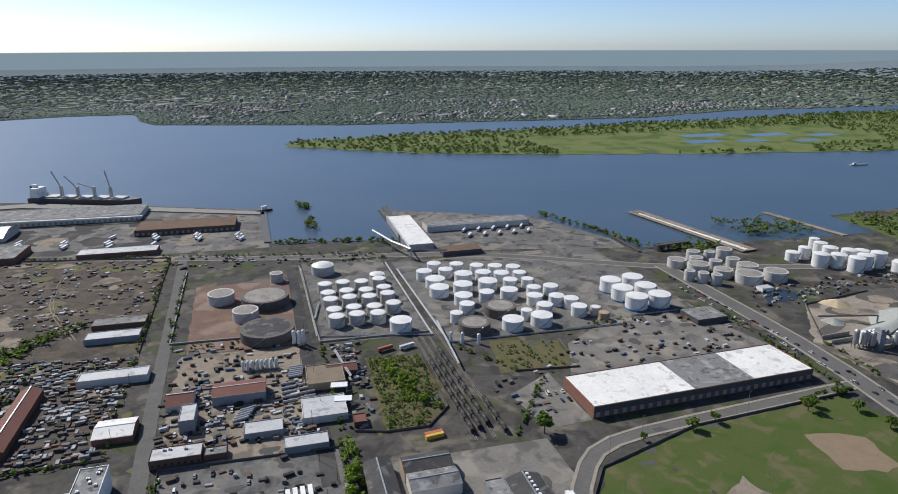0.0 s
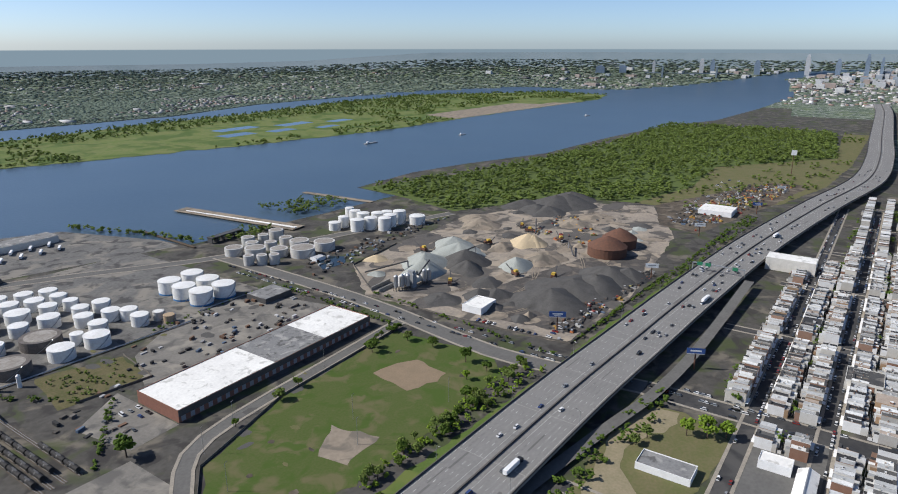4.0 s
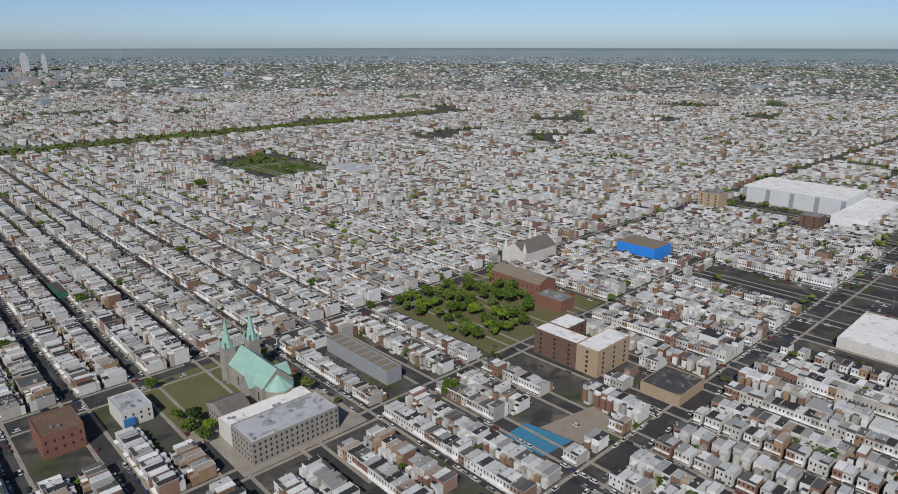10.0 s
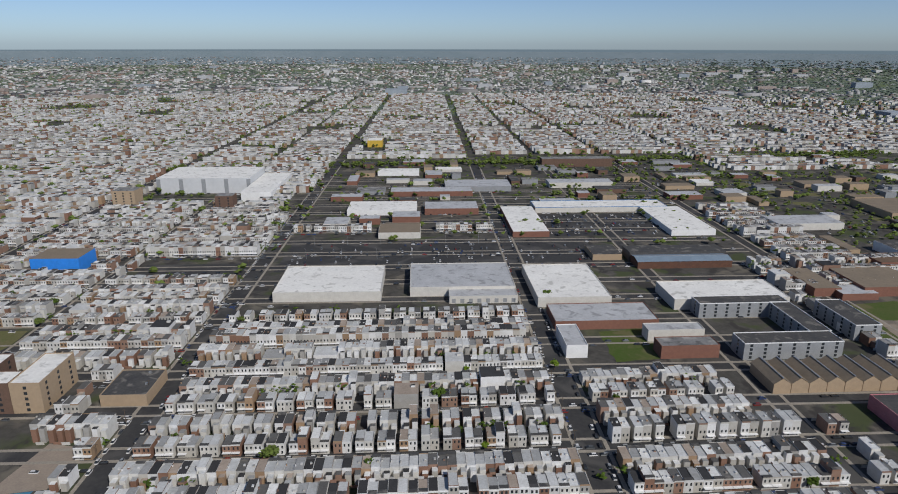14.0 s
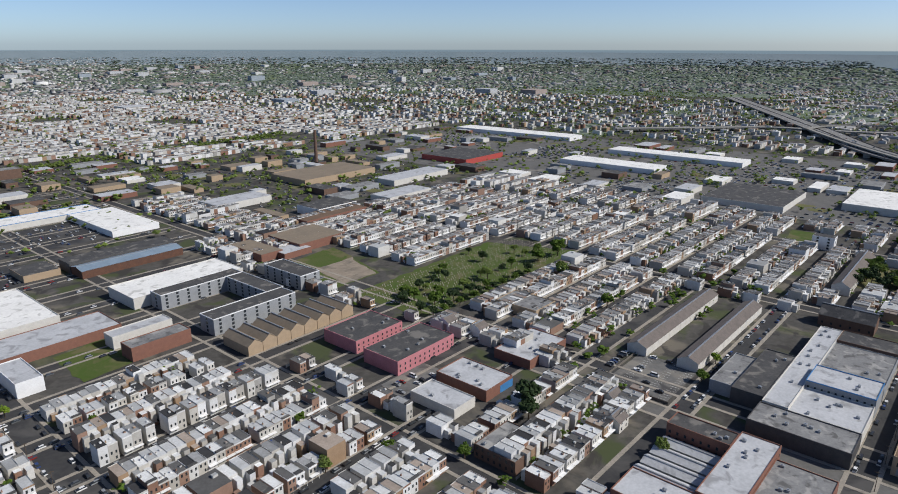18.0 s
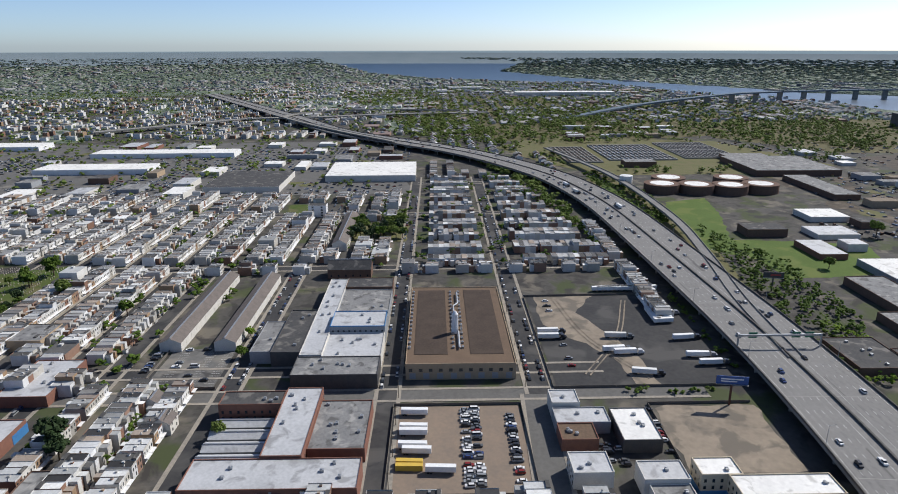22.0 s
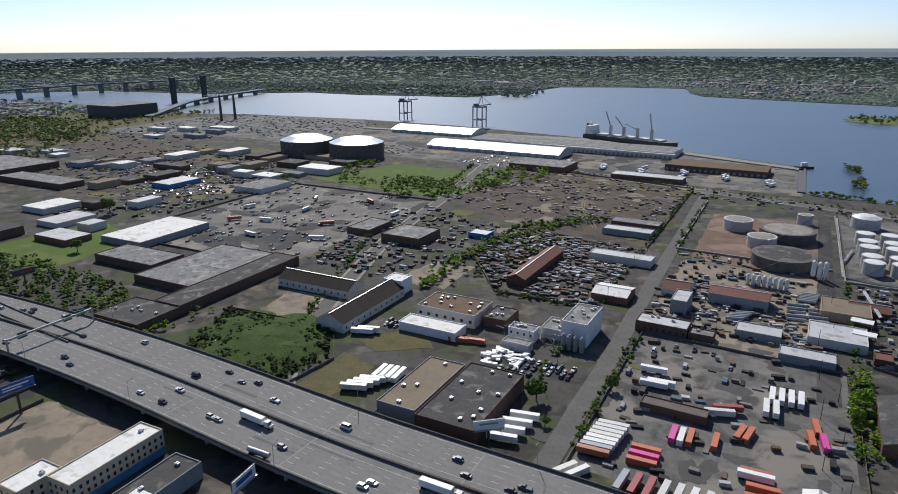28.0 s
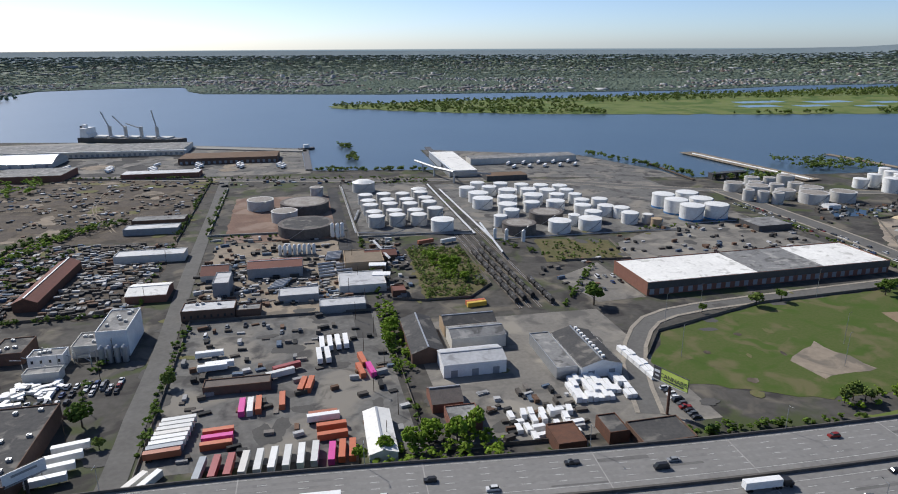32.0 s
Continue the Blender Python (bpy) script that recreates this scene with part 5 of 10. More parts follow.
sheet("ground_warehouse_lot", [(232, 426), (262, 492), (321, 528), (405, 526), (424, 476), (434, 426)], 0.082, PALELOT, "pale worn lot behind the long warehouse", "paving")
sheet("ground_warehouse_park", [(178, 420), (221, 446), (221, 372), (186, 370)], 0.11, PALELOT, "pale parking strip beside the warehouse", "paving")
sheet("ground_weed_plot", [(-199, 228), (-201, 276), (-176, 270), (-177, 228)], 0.11, SCRUB, "weedy plot beside the trailers", "scrub")
sheet("ground_weed_plot_b", [(-201, 296), (-180, 322), (-158, 304), (-185, 284)], 0.11, SCRUB, "weedy plot behind the white shed", "scrub")
sheet("ground_mill_lot", [(-279, 288), (-292, 338), (-240, 340), (-237, 290)], 0.11, SAND, "pale dusty lot in front of the mill", "ground")
sheet("ground_works_lot", [(-238, 387), (-234, 442), (-199, 444), (-198, 388)], 0.11, SAND, "pale bare lot behind the mill tower", "ground")
sheet("ground_track", [(296, 122), (346, 125), (400, 132), (415, 127), (421, 100), (405, 95), (366, 115), (338, 111), (318, 92), (296, 108)], 0.16, mat("trodden dry earth", (0.27, 0.225, 0.15), (0.2, 0.18, 0.11), 9, 0.95, fine=1.5), "trodden tan earth round the recreation building", "ground")
sheet("ground_vacant", [(416, 132), (424, 96), (402, 60), (330, 70), (290, 128)], 0.1, GRASS_DRY, "dry vacant ground beside the highway", "ground")
rect("ground_gas_lot", 305, 10, 432, 50, 0.08, ASPHALT, "asphalt forecourt and car lot", "paving")
sheet("ground_retail", [(-1250, -1050), (-800, -1050), (-800, -20), (-1250, -120)], 0.06, ASPHALT, "wide retail parking lots", "paving")
sheet("ground_far_green", [(-2300, 60), (-1950, 1000), (-1250, 940), (-1080, 700), (-1290, 570), (-1200, 270), (-1240, 120), (-1700, -150)], 0.08, SCRUB, "rough green land by the bridge", "scrub")
sheet("ground_far_park", [(1189, -526), (1248, -633), (1037, -670), (1007, -554)], 0.13, GRASS, "green city park with ball fields", "grass")
sheet("ground_ploughed", [(-1029, 673), (-1063, 785), (-850, 761), (-837, 666)], 0.12, DIRT_DARK, "dark bare field beside the river woods", "ground")
sheet("ground_sand_lot", [(-590 + 42 * math.cos(k * 0.628), 560 + 30 * math.sin(k * 0.628)) for k in range(10)], 0.13, SAND, "round sandy plot in the gas works", "sand")
sheet("ground_plot_north", [(-746, -164), (-746, -133), (-698, -133), (-698, -160)], 0.13, GRASS, "mown vacant plot beside the apartments", "grass")
sheet("ground_grove", [(-660, -82), (-595, -82), (-595, -24), (-660, -24)], 0.13, GRASS_DRY, "shaded grove between the house rows", "grass")
sheet("ground_verge_b", [(-738, 269), (-757, 325), (-675, 309), (-540, 268), (-560, 246), (-679, 258)], 0.12, MEADOW, "green slope beside the ramp", "grass")
sheet("ground_verge_c", [(-900, 214), (-675, 222), (-583, 224), (-583, 234), (-700, 236), (-900, 226)], 0.115, MEADOW, "green wedge between highway and ramp", "grass")
sheet("ground_mid_green", [(-1300, 220), (-1210, 520), (-960, 600), (-900, 450), (-900, 240), (-1000, 170), (-1160, 110)], 0.085, GRASS_DRY, "grassy ground round the treatment works", "grass")
sheet("ground_wayside", [(1010, 330), (1180, 290), (1400, 300), (1640, 112), (2100, 132), (2100, 72), (1560, 76), (1300, 96), (1120, 140), (1000, 200)], 0.085, GRASS_DRY, "rough grass between woods and highway", "grass")
sheet("ground_river_lots", [(-1180, 830), (-1230, 1080), (-1060, 1250), (-870, 1270), (-760, 1120), (-760, 880), (-860, 900)], 0.09, LOT, "wide paved storage lots by the river", "paving")
sheet("ground_river_scrub", [(-1490, 560), (-1540, 1040), (-1250, 1230), (-1180, 830), (-1070, 800), (-1070, 680), (-1250, 540)], 0.095, SCRUB, "green scrub between the works and the river", "scrub")
rect("ground_church_yard", 346, -204, 440, -114, 0.09, GRASS_DRY, "worn lawn round the church", "lawn")
rect("ground_church_path", 346, -204, 362, -114, 0.12, SIDEWALK, "tan paved yard beside the rectory", "paving")
rect("ground_school_yard", 300, -204, 345, -122, 0.095, SIDEWALK, "tan concrete school yard", "paving")
sheet("ground_rail", [(1560, -20), (1660, -20), (1680, -1560), (1560, -1060)], 0.1, GRASS_DRY, "overgrown rail corridor", "grass")

# ---- streets of the river side ----
street("delaware", [(472, 660), (461, 438), (445, 333), (432, 256), (434, 203), (442, 130)], 8.5, ASPHALT, z=0.14)
street("river", [(-900, 1010), (-300, 880), (-6, 815), (163, 790), (287, 759), (448, 667), (520, 640), (800, 540)], 7.0, ASPHALT, z=0.12)
street("tioga", [(-80, 850), (-76, 671), (-74, 528), (-72, 433), (-69, 334), (-69, 280), (-68, 235), (-72, 140)], 5.0, ASPHALT, z=0.26, walk=0)
street("yard", [(42, 760), (38, 470), (36, 345)], 5.5, ASPHALT_DARK, z=0.12, walk=0)
street("loop", [(150, 240), (166, 285), (192, 325), (222, 344), (288, 351), (440, 356)], 4.5, ASPHALT, z=0.15)
street("venango", [(-190, 215), (-230, 270), (-300, 480), (-330, 640), (-380, 860)], 5.0, ASPHALT, z=0.12)
street("west", [(-520, 205), (-420, 236), (-300, 226), (-190, 228)], 4.0, CONCRETE, z=0.13, walk=0)
street("factory_s", [(-310, 60), (-900, 60)], 6.0, ASPHALT_DARK, z=0.1)
street("factory_n", [(-225, -22), (-900, -22)], 5.0, ASPHALT_DARK, z=0.1)
street("factory_cross", [(-311, -200), (-311, 150)], 5.0, ASPHALT, z=0.09)
street("factory_front", [(-225, 54), (-310, 58)], 7.0, ASPHALT, z=0.13)
street("town", [(-225, -108), (-700, -108)], 5.0, ASPHALT_DARK, z=0.1)
street("town_b", [(-225, -180), (-800, -180)], 5.0, ASPHALT_DARK, z=0.1)
b = Build()
ramp = smooth_line([(-1100, 190), (-866, 238), (-654, 246), (-520, 232), (-420, 216), (-330, 208)], 20)
ribbon(b, ramp, -4.5, 4.5, -1.2, 0.0, zs=[DECK + 0.05] * len(ramp[0]))
for o in (-4.5, 4.1):
    ribbon(b, ramp, o, o + 0.4, 0.0, 0.9, zs=[DECK + 0.05] * len(ramp[0]))
solid("road_ramp", b, HWY, "curved concrete highway ramp on the far side", "ramp", kind="structure")
b = Build()
ramp = smooth_line([(250, 148), (277, 150), (368, 133), (430, 120), (520, 112), (700, 108)], 20)
ribbon(b, ramp, -4.5, 4.5, 0, 0, zs=[lerp([(250, 1), (400, 3.5), (700, 8)], p.x) for p in ramp[0]])
solid("road_ramp_b", b, ASPHALT, "asphalt ramp climbing beside the highway", "ramp", kind="structure")

# flyover and approach road of the northern crossing
for nm, pts_, wd, zz in (("road_flyover", [(-1167, -68), (-1336, -196), (-1524, -318), (-1600, -352), (-1672, -322), (-1728, -248), (-1736, -108), (-1705, 70)], 6.0, 12.0), ("road_approach", [(-1690, 140), (-1671, -104), (-1618, -289), (-1603, -431), (-1500, -560), (-1380, -700)], 13.0, 7.5)):
    ln = smooth_line(pts_, 24)
    b = Build()
    ribbon(b, ln, -wd, wd, -1.4, 0.0, zs=[zz] * len(ln[0]))
    for o in (-wd, wd - 0.4):
        ribbon(b, ln, o, o + 0.4, 0.0, 1.0, zs=[zz] * len(ln[0]))
    for p in ln[0][::2]:
        b.box(p.x - 1.2, p.y - 1.2, 0, p.x + 1.2, p.y + 1.2, zz - 1.4)
    solid(nm, b, CONCRETE, "pale concrete road on piers at the northern crossing", "road", kind="structure")

# ---- tank farms ----
WT, GT = "white steel storage tank with a stair", "weathered grey-white storage tank with a stair"
for x, y, r, h in ((9, 572, 23.6, 9), (10, 656, 23.5, 9)):
    tank(x, y, r, h, TANKD, R_DARK if y < 600 else TANKR, "huge low dark storage tank with a stained roof", 0.02)
for x, y, r in ((-9, 618, 12), (-32, 670, 13), (24, 722, 7)):
    tank(x, y, r, 9.5, TANKG, TANKR, GT, 0.05)
for col, xs in enumerate((71, 90, 109.5, 129)):
    for row, ys in enumerate((603, 621, 649, 668, 695)):
        if not (col == 3 and row == 0):
            tank(xs, ys - (20, 18, 20, 16)[col], 7.6, 9.5, TANKG, TANKW, GT, 0.07)
tank(126, 559, 10.2, 10, TANKW, TANKW, WT)
tank(76, 738, 12.7, 10, TANKG, TANKW, "large pale storage tank with a domed roof", 0.25)
tank(130, 694, 8.4, 9.5, TANKG, TANKW, GT, 0.2)
for x, y, r in ((185, 637, 10.4), (188, 664, 10.6), (183, 692, 8.8), (201, 716, 8.1), (208, 692, 8.1), (226, 708, 8), (223, 673, 10.1), (212, 640, 10.4), (202, 608, 9.5), (241, 643, 10.6), (247, 697, 8), (246, 672, 8.8), (267, 690, 8.3), (265, 664, 8.8), (286, 682, 8.3), (285, 660, 7.6), (266, 640, 8)):
    tank(x, y, r, 9.5, TANKW, TANKW, WT)
for x, y, r in ((285, 637, 6.7), (253, 611, 9.3), (228, 611, 8), (272, 588, 8.2), (281, 611, 7.6), (300, 610, 8), (293, 581, 8), (304, 570, 7.6), (302, 549, 7.8), (271, 562, 8), (257, 538, 10.4), (227, 536, 10.2), (198, 584, 7.6), (181, 564, 6.1), (248, 553, 5.4)):
    tank(x, y, r, 9.5, TANKW, TANKW, WT)
for x, y, r in ((229, 574, 16), (191, 541, 15)):
    tank(x, y, r, 8.5, TANKD, TANKR, "broad dark storage tank with a stained roof", 0.02)
tank(318, 545, 5.1, 8, TANKG, TANKW, GT)
tank(320, 532, 5.0, 7, BRICK_TAN, BRICK_TAN, "small rusty tan storage tank")
for x, y in ((366, 600), (394, 602), (365, 574), (392, 573), (366, 548), (391, 546)):
    rt = tank(x, y, 11.2, 13, TANKW, TANKW, "large clean white storage tank with a blue base")
    part("blue_base", Build().lathe(0, 0, [(11.3, 0), (11.3, 1.6)], 36), BLUEP, rt, "blue painted base ring")
for x, y, r, h in ((486, 651, 11, 9), (523, 670, 8.2, 10), (541, 662, 6.8, 10), (561, 660, 9.4, 12), (513, 650, 8, 9), (498, 626, 12.6, 10), (527, 632, 7.6, 9), (552, 632, 8, 9), (514, 602, 10.6, 9), (552, 607, 12, 9), (530, 578, 15, 10), (564, 575, 13, 10), (470, 604, 5.9, 11), (480, 593, 6, 11), (490, 583, 5.9, 11)):
    tank(x, y, r, h, TANKG, TANKR, "beige-grey storage tank with a flat roof", 0.04)
for x, y, r, h in ((650, 597, 9.2, 15), (668, 588, 8.9, 15), (674, 568, 9, 16), (692, 573, 9, 16), (713, 573, 9, 17), (695, 598, 9, 15), (708, 592, 8, 15), (695, 652, 6.4, 15), (690, 637, 8, 14), (685, 617, 9, 14), (655, 627, 7.2, 14), (637, 627, 8.2, 10), (724, 550, 11.5, 11)):
    tank(x, y, r, h, TANKW, TANKW, "tall clean white storage tank", 0.12)
for k in range(8):
    root = thing("pressure_tank", "upright white pressure tank in a row", "tank", (-12 + k * 3.6, 508, 0), group="row of pressure tanks")
    part("vessel", Build().lathe(0, 0, [(0.6, 0), (1.35, 0.8), (1.4, 7.5), (0.5, 8.6)], 12), TANKW, root, smooth=True)
    part("frame", Build().box(-1.5, -1.5, 0, 1.5, 1.5, 0.5, bottom=True), CONCRETE, root)
for x, y in ((30, 548), (34, 546), (38, 548)):
    root = thing("silo", "slim white silo on a steel frame", "silo", (x, y, 0), group="silos")
    part("barrel", Build().lathe(0, 0, [(1.6, 2), (1.6, 13), (0.5, 14)], 14), TANKW, root)
    for lx, ly in ((-1.4, -1.4), (1.1, -1.4), (-1.4, 1.1), (1.1, 1.1)):
        part("leg", Build().box(lx, ly, 0, lx + 0.3, ly + 0.3, 2.6, bottom=True), DARK, root)
for x, y in ((163, 522), (172, 518), (185, 512)):
    root = thing("silo", "slim white upright vessel", "silo", (x, y, 0), group="silos")
    part("barrel", Build().lathe(0, 0, [(1.5, 0), (1.5, 9), (0.4, 10)], 14), TANKW, root)
b = Build()
for pts in ([(50, 560, 1), (150, 540, 1)], [(50, 560, 1), (52, 760, 1)], [(150, 540, 1), (152, 760, 1)], [(160, 520, 1), (330, 515, 1)], [(160, 520, 1), (160, 730, 1)], [(153, 470, 5), (160, 560, 5)], [(60, 520, 5), (90, 548, 5)], [(60, 520, 5), (66, 470, 5)], [(350, 530, 1), (410, 528, 1)], [(60, 640, 2), (52, 600, 2)]):
    for o in (0, 0.7, 1.4):
        (p, q2) = pts
        b.tube((p[0] + o, p[1] + o, p[2]), (q2[0] + o, q2[1] + o, q2[2]), 0.3, 6)
solid("pipe_runs", b, STEEL, "grey steel pipe runs round the tanks", "pipes", kind="stuff")
for x0, y0, x1, y1 in ((-72, 572, 44, 573.2), (-72, 573, -70.8, 775), (52, 548, 150, 549), (51, 548, 52, 770)):
    solid("wall_bund", Build().box(x0, y0, 0, x1, y1, 1.6), CONCRETE, "low concrete wall round the tank yard", "wall", kind="structure")

# ---- railway tank cars ----
CARBLACK = mat("black tank car paint", (0.022, 0.022, 0.023), (0.045, 0.042, 0.04), 3, 0.7)
RAILCAR = thing("tank_car", "black railway tank car on its track", "rail car", (0, 0, -500), group="rail tank cars")
part("barrel", Build().tube((0, -7, 2.4), (0, 7, 2.4), 1.5, 14), CARBLACK, RAILCAR)
part("band", Build().tube((0, -0.6, 2.4), (0, 0.6, 2.4), 1.54, 14), DARK, RAILCAR)
part("walkway", Build().box(-0.5, -3, 3.85, 0.5, 3, 4.05, bottom=True), DARK, RAILCAR)
for _y in (-5.2, 5.2):
    part("bogie", Build().box(-1.1, _y - 1.2, 0.2, 1.1, _y + 1.2, 1.0, bottom=True), DARK, RAILCAR)
for k, (x, y0, n) in enumerate(((134, 385, 7), (140, 388, 7), (147, 392, 8), (156, 380, 3))):
    rect("track", x - 1.6, 370, x + 1.6, 560, 0.1 + 0.002 * k, DIRT_DARK, "railway track bed with ballast", "track")
    q = Build().box(x - 0.8, 370, 0.1, x - 0.65, 560, 0.35).box(x + 0.65, 370, 0.1, x + 0.8, 560, 0.35)
    solid("rail", q, STEEL, "pair of steel rails", "rails", kind="structure")
    for j in range(n):
        copy_thing(RAILCAR, pose(x, y0 + j * 15.6, 0.3, 0, 0, 0))

# ---- warehouses of the river side ----
w = block("warehouse", "long low brick warehouse with white and grey roof sections", 222, 374, 417, 422, 8.5, BRICK, R_WHITE, 14, bays="s", category="warehouse")
part("grey_roof", Build().box(-12, -23.5, 8.6, 42, 23.5, 8.7), R_GREY, w, "grey middle roof section")
part("dark_fascia", Build().box(-97.4, -24.4, 4.5, 97.6, -24.02, 8.9, bottom=True), DARK, w, "dark fascia along the dock side")
hall("shed", "white metal shed with a pale pitched roof", 67, 291, 99, 309, 7, 9, "x", WHITE, R_SILVER, bays="s", category="shed")
hall("warehouse", "long workshop with a grey pitched roof", 78, 320, 108, 337, 7, 9, "x", STUCCO, R_GREY, category="warehouse")
hall("warehouse", "dark-roofed workshop behind the grey one", 78, 338, 108, 354, 7, 9.5, "x", BRICK_TAN, R_DARK, category="warehouse")
hall("warehouse", "old workshop with a dark pitched roof", 55, 308, 72, 354, 6, 9, "y", BRICK_DARK, R_DARK, category="warehouse")
hall("shed", "narrow white-roofed metal shed by the highway", 24, 227, 35, 259, 5, 6.5, "y", WHITE, R_WHITE, category="shed")
hall("house", "old brown-roofed house in the yard", 55, 260, 69, 276, 4.5, 8, "x", BRICK, R_SHINGLE, category="house")
block("shed", "low grey-roofed shed", 59, 243, 73, 257, 4.5, BRICK, R_GREY, category="shed")
block("shed", "rust-brown metal shed beside the highway", 97, 218, 109, 233, 5.5, RUST, RUST, category="shed")
block("shed", "low maroon building with a dark roof", 121, 222, 130, 236, 5, RUST, R_DARK, category="shed")
block("shed", "wedge-shaped black-roofed building by the highway", 132, 213, 156, 230, 4, BRICK_DARK, R_DARK, category="shed")
lumber_hall = hall("warehouse", "lumber warehouse with a dark pitched roof", 133, 277, 155, 319, 6, 9, "y", WHITE, R_DARK, bays="s", category="warehouse")
for k in range(10):
    part("skylight", Build().box(1.2, -18 + k * 3.9, 8.4, 2.8, -16.4 + k * 3.9, 9.6, bottom=True), WHITE, lumber_hall, "white boxed skylight")
block("canopy", "grey canopy roof over stacked lumber", 121, 279, 132, 321, 5.5, STEEL, R_GREY, category="canopy")
block("warehouse", "flat warehouse with a tan roof by the highway", -148, 229, -128, 279, 8, GREY, R_TAN, 4, category="warehouse")
block("warehouse", "large warehouse with a patched dark roof", -127, 227, -98, 283, 8, BRICK_DARK, R_DARK, 9, category="warehouse")
block("plant", "tall white process building with a flat roof", -99, 345, -84, 375, 14, WHITE, R_GREY, 6, win=("w", 6, 3, 3), category="factory")
block("plant_annex", "lower white annex of the process building", -112, 347, -99.1, 365, 6, STUCCO, R_GREY, 3, category="factory")
for k in range(4):
    root = thing("silo", "grey process silo beside the plant", "silo", (-96 + k * 3.6, 339, 0), group="silos")
    part("barrel", Build().lathe(0, 0, [(1.5, 0), (1.5, 8), (0.3, 9.3)], 12), STEEL, root)
block("office", "white two-storey office with a flat roof", -128, 336, -112, 345, 7, WHITE, R_GREY, 3, win=("s", 3, 3.8))
block("shed", "low white shed beside the office", -126, 322, -110, 329, 4.5, STUCCO, R_GREY, category="shed")
hall("shed", "breaker's shed with a white sawtooth roof", -103, 422, -79, 445, 5, 7, "x", BRICK, R_WHITE, category="shed")
hall("barn", "long rusty barn in the breaker's yard", -163, 420, -149, 500, 6, 9, "y", RUST, R_RED, category="barn")
block("shed", "long low shed with a pale roof", -129, 507, -80, 522, 5.5, STUCCO, R_SILVER, 4, category="shed")
block("shed", "long dark shed by the scrapyard", -140, 620, -95, 636, 5, BRICK_DARK, R_GREY, 3, category="shed")
block("shed", "low blue-grey shed by the scrapyard road", -140, 588, -96, 604, 5, GREY, R_SILVER, 3, category="shed")
block("workshop", "dark brick workshop with a pale roof", -66, 386, -36, 400, 6, BRICK_DARK, R_SILVER, 3, win=("s", 3.5, 2.0))
block("workshop_annex", "low annex of the brick workshop", -35.8, 388, -22, 397, 4, BRICK_DARK, R_GREY, 1)
hall("shed", "brown gabled shed at the depot gate", -63, 454, -45, 474, 5, 9, "x", STUCCO, R_RED, category="shed")
block("shed", "tall blue-grey metal shed", -52, 424, -42, 446, 9, GREY, R_SILVER, category="shed")
hall("depot", "wide depot hall with a red-brown roof", -33, 456, 4, 477, 7.5, 9.5, "x", GREY, R_RED, bays="s", category="warehouse")
block("garage", "low white-roofed garage with three doors", -12, 406, 13, 421, 4.5, GREY, R_SILVER, bays="s", category="garage")
block("garage", "long blue-grey garage with a pale roof", 12, 384, 40, 397, 4.5, GREY, R_SILVER, bays="s", category="garage")
block("shed", "long low brown shed in the truck yard", -44, 294, -14, 302, 3.8, BRICK_DARK, R_SHINGLE, category="shed")
hall("mill", "old mill with a dark pitched roof", -235, 296, -215, 364, 6, 11, "y", STUCCO, R_MILL, win=("we", 6, 2), category="mill")
block("mill_tower", "white flat-topped end block of the mill", -231, 364.2, -217, 378, 10, WHITE, R_WHITE, 2, win=("n", 3.5, 4.5), category="mill")
hall("mill", "low mill wing with a dark roof", -304, 341, -244, 360, 6, 10.5, "x", STUCCO, R_MILL, win=("s", 5, 2), category="mill")
block("shed", "long blue-white metal shed", -190, 316, -152, 330, 5, WHITE, R_WHITE, category="shed")
block("warehouse", "rambling flat-roofed plant with grey roofs", -345, 272, -322, 385, 6, BRICK_DARK, R_DARK, 16, category="factory")
block("warehouse", "lower flat wing of the plant", -400, 300, -345.2, 384, 5.5, BRICK_DARK, R_GREY, 18, category="factory")
block("warehouse", "dark square wing of the plant", -362, 240, -322, 271.5, 5.5, BRICK_DARK, R_DARK, 5, category="factory")
block("warehouse", "long grey flat-roofed shop", -468, 318, -404, 348, 6, BRICK_DARK, R_GREY, 4, category="warehouse")
block("warehouse", "low warehouse with a bright white roof", -511, 355, -462, 428, 6, GREY, R_WHITE, 2, bays="s", category="warehouse")
block("shed", "flat brown service building", -342, 476, -318, 514, 5, BRICK_DARK, R_GREY, 4, category="building")
block("shed", "two-tier brown brick building", -300, 467, -262, 503, 7, BRICK_DARK, R_GREY, 4, category="building")
block("shed", "small blue shed in the scrapyard", -240, 515, -222, 530, 4, BLUEP, R_SILVER, category="shed")
block("warehouse", "long low warehouse beside the harbour road", -200, 855, -110, 878, 6, BRICK, R_SILVER, 4, category="warehouse")
block("warehouse", "brick warehouse beside the harbour road", -340, 850, -260, 905, 8, BRICK, R_GREY, 4, win=("s", 6, 2), category="warehouse")
block("shed", "transit shed with a pale roof on the wharf", 192, 802, 228, 957, 8, STEEL, R_WHITE, category="shed")
w = block("shed", "long transit shed with a brown-grey roof on the wharf", 238, 886, 396, 916, 8, STUCCO, R_GREY, 12, category="shed")
block("shed", "dark low shed on the wharf", 228, 768, 280, 792, 6, DARK, R_BROWN, category="shed")
block("shed", "open yard shed with grey roof", 398, 492, 432, 520, 5, DARK, R_GREY, category="shed")
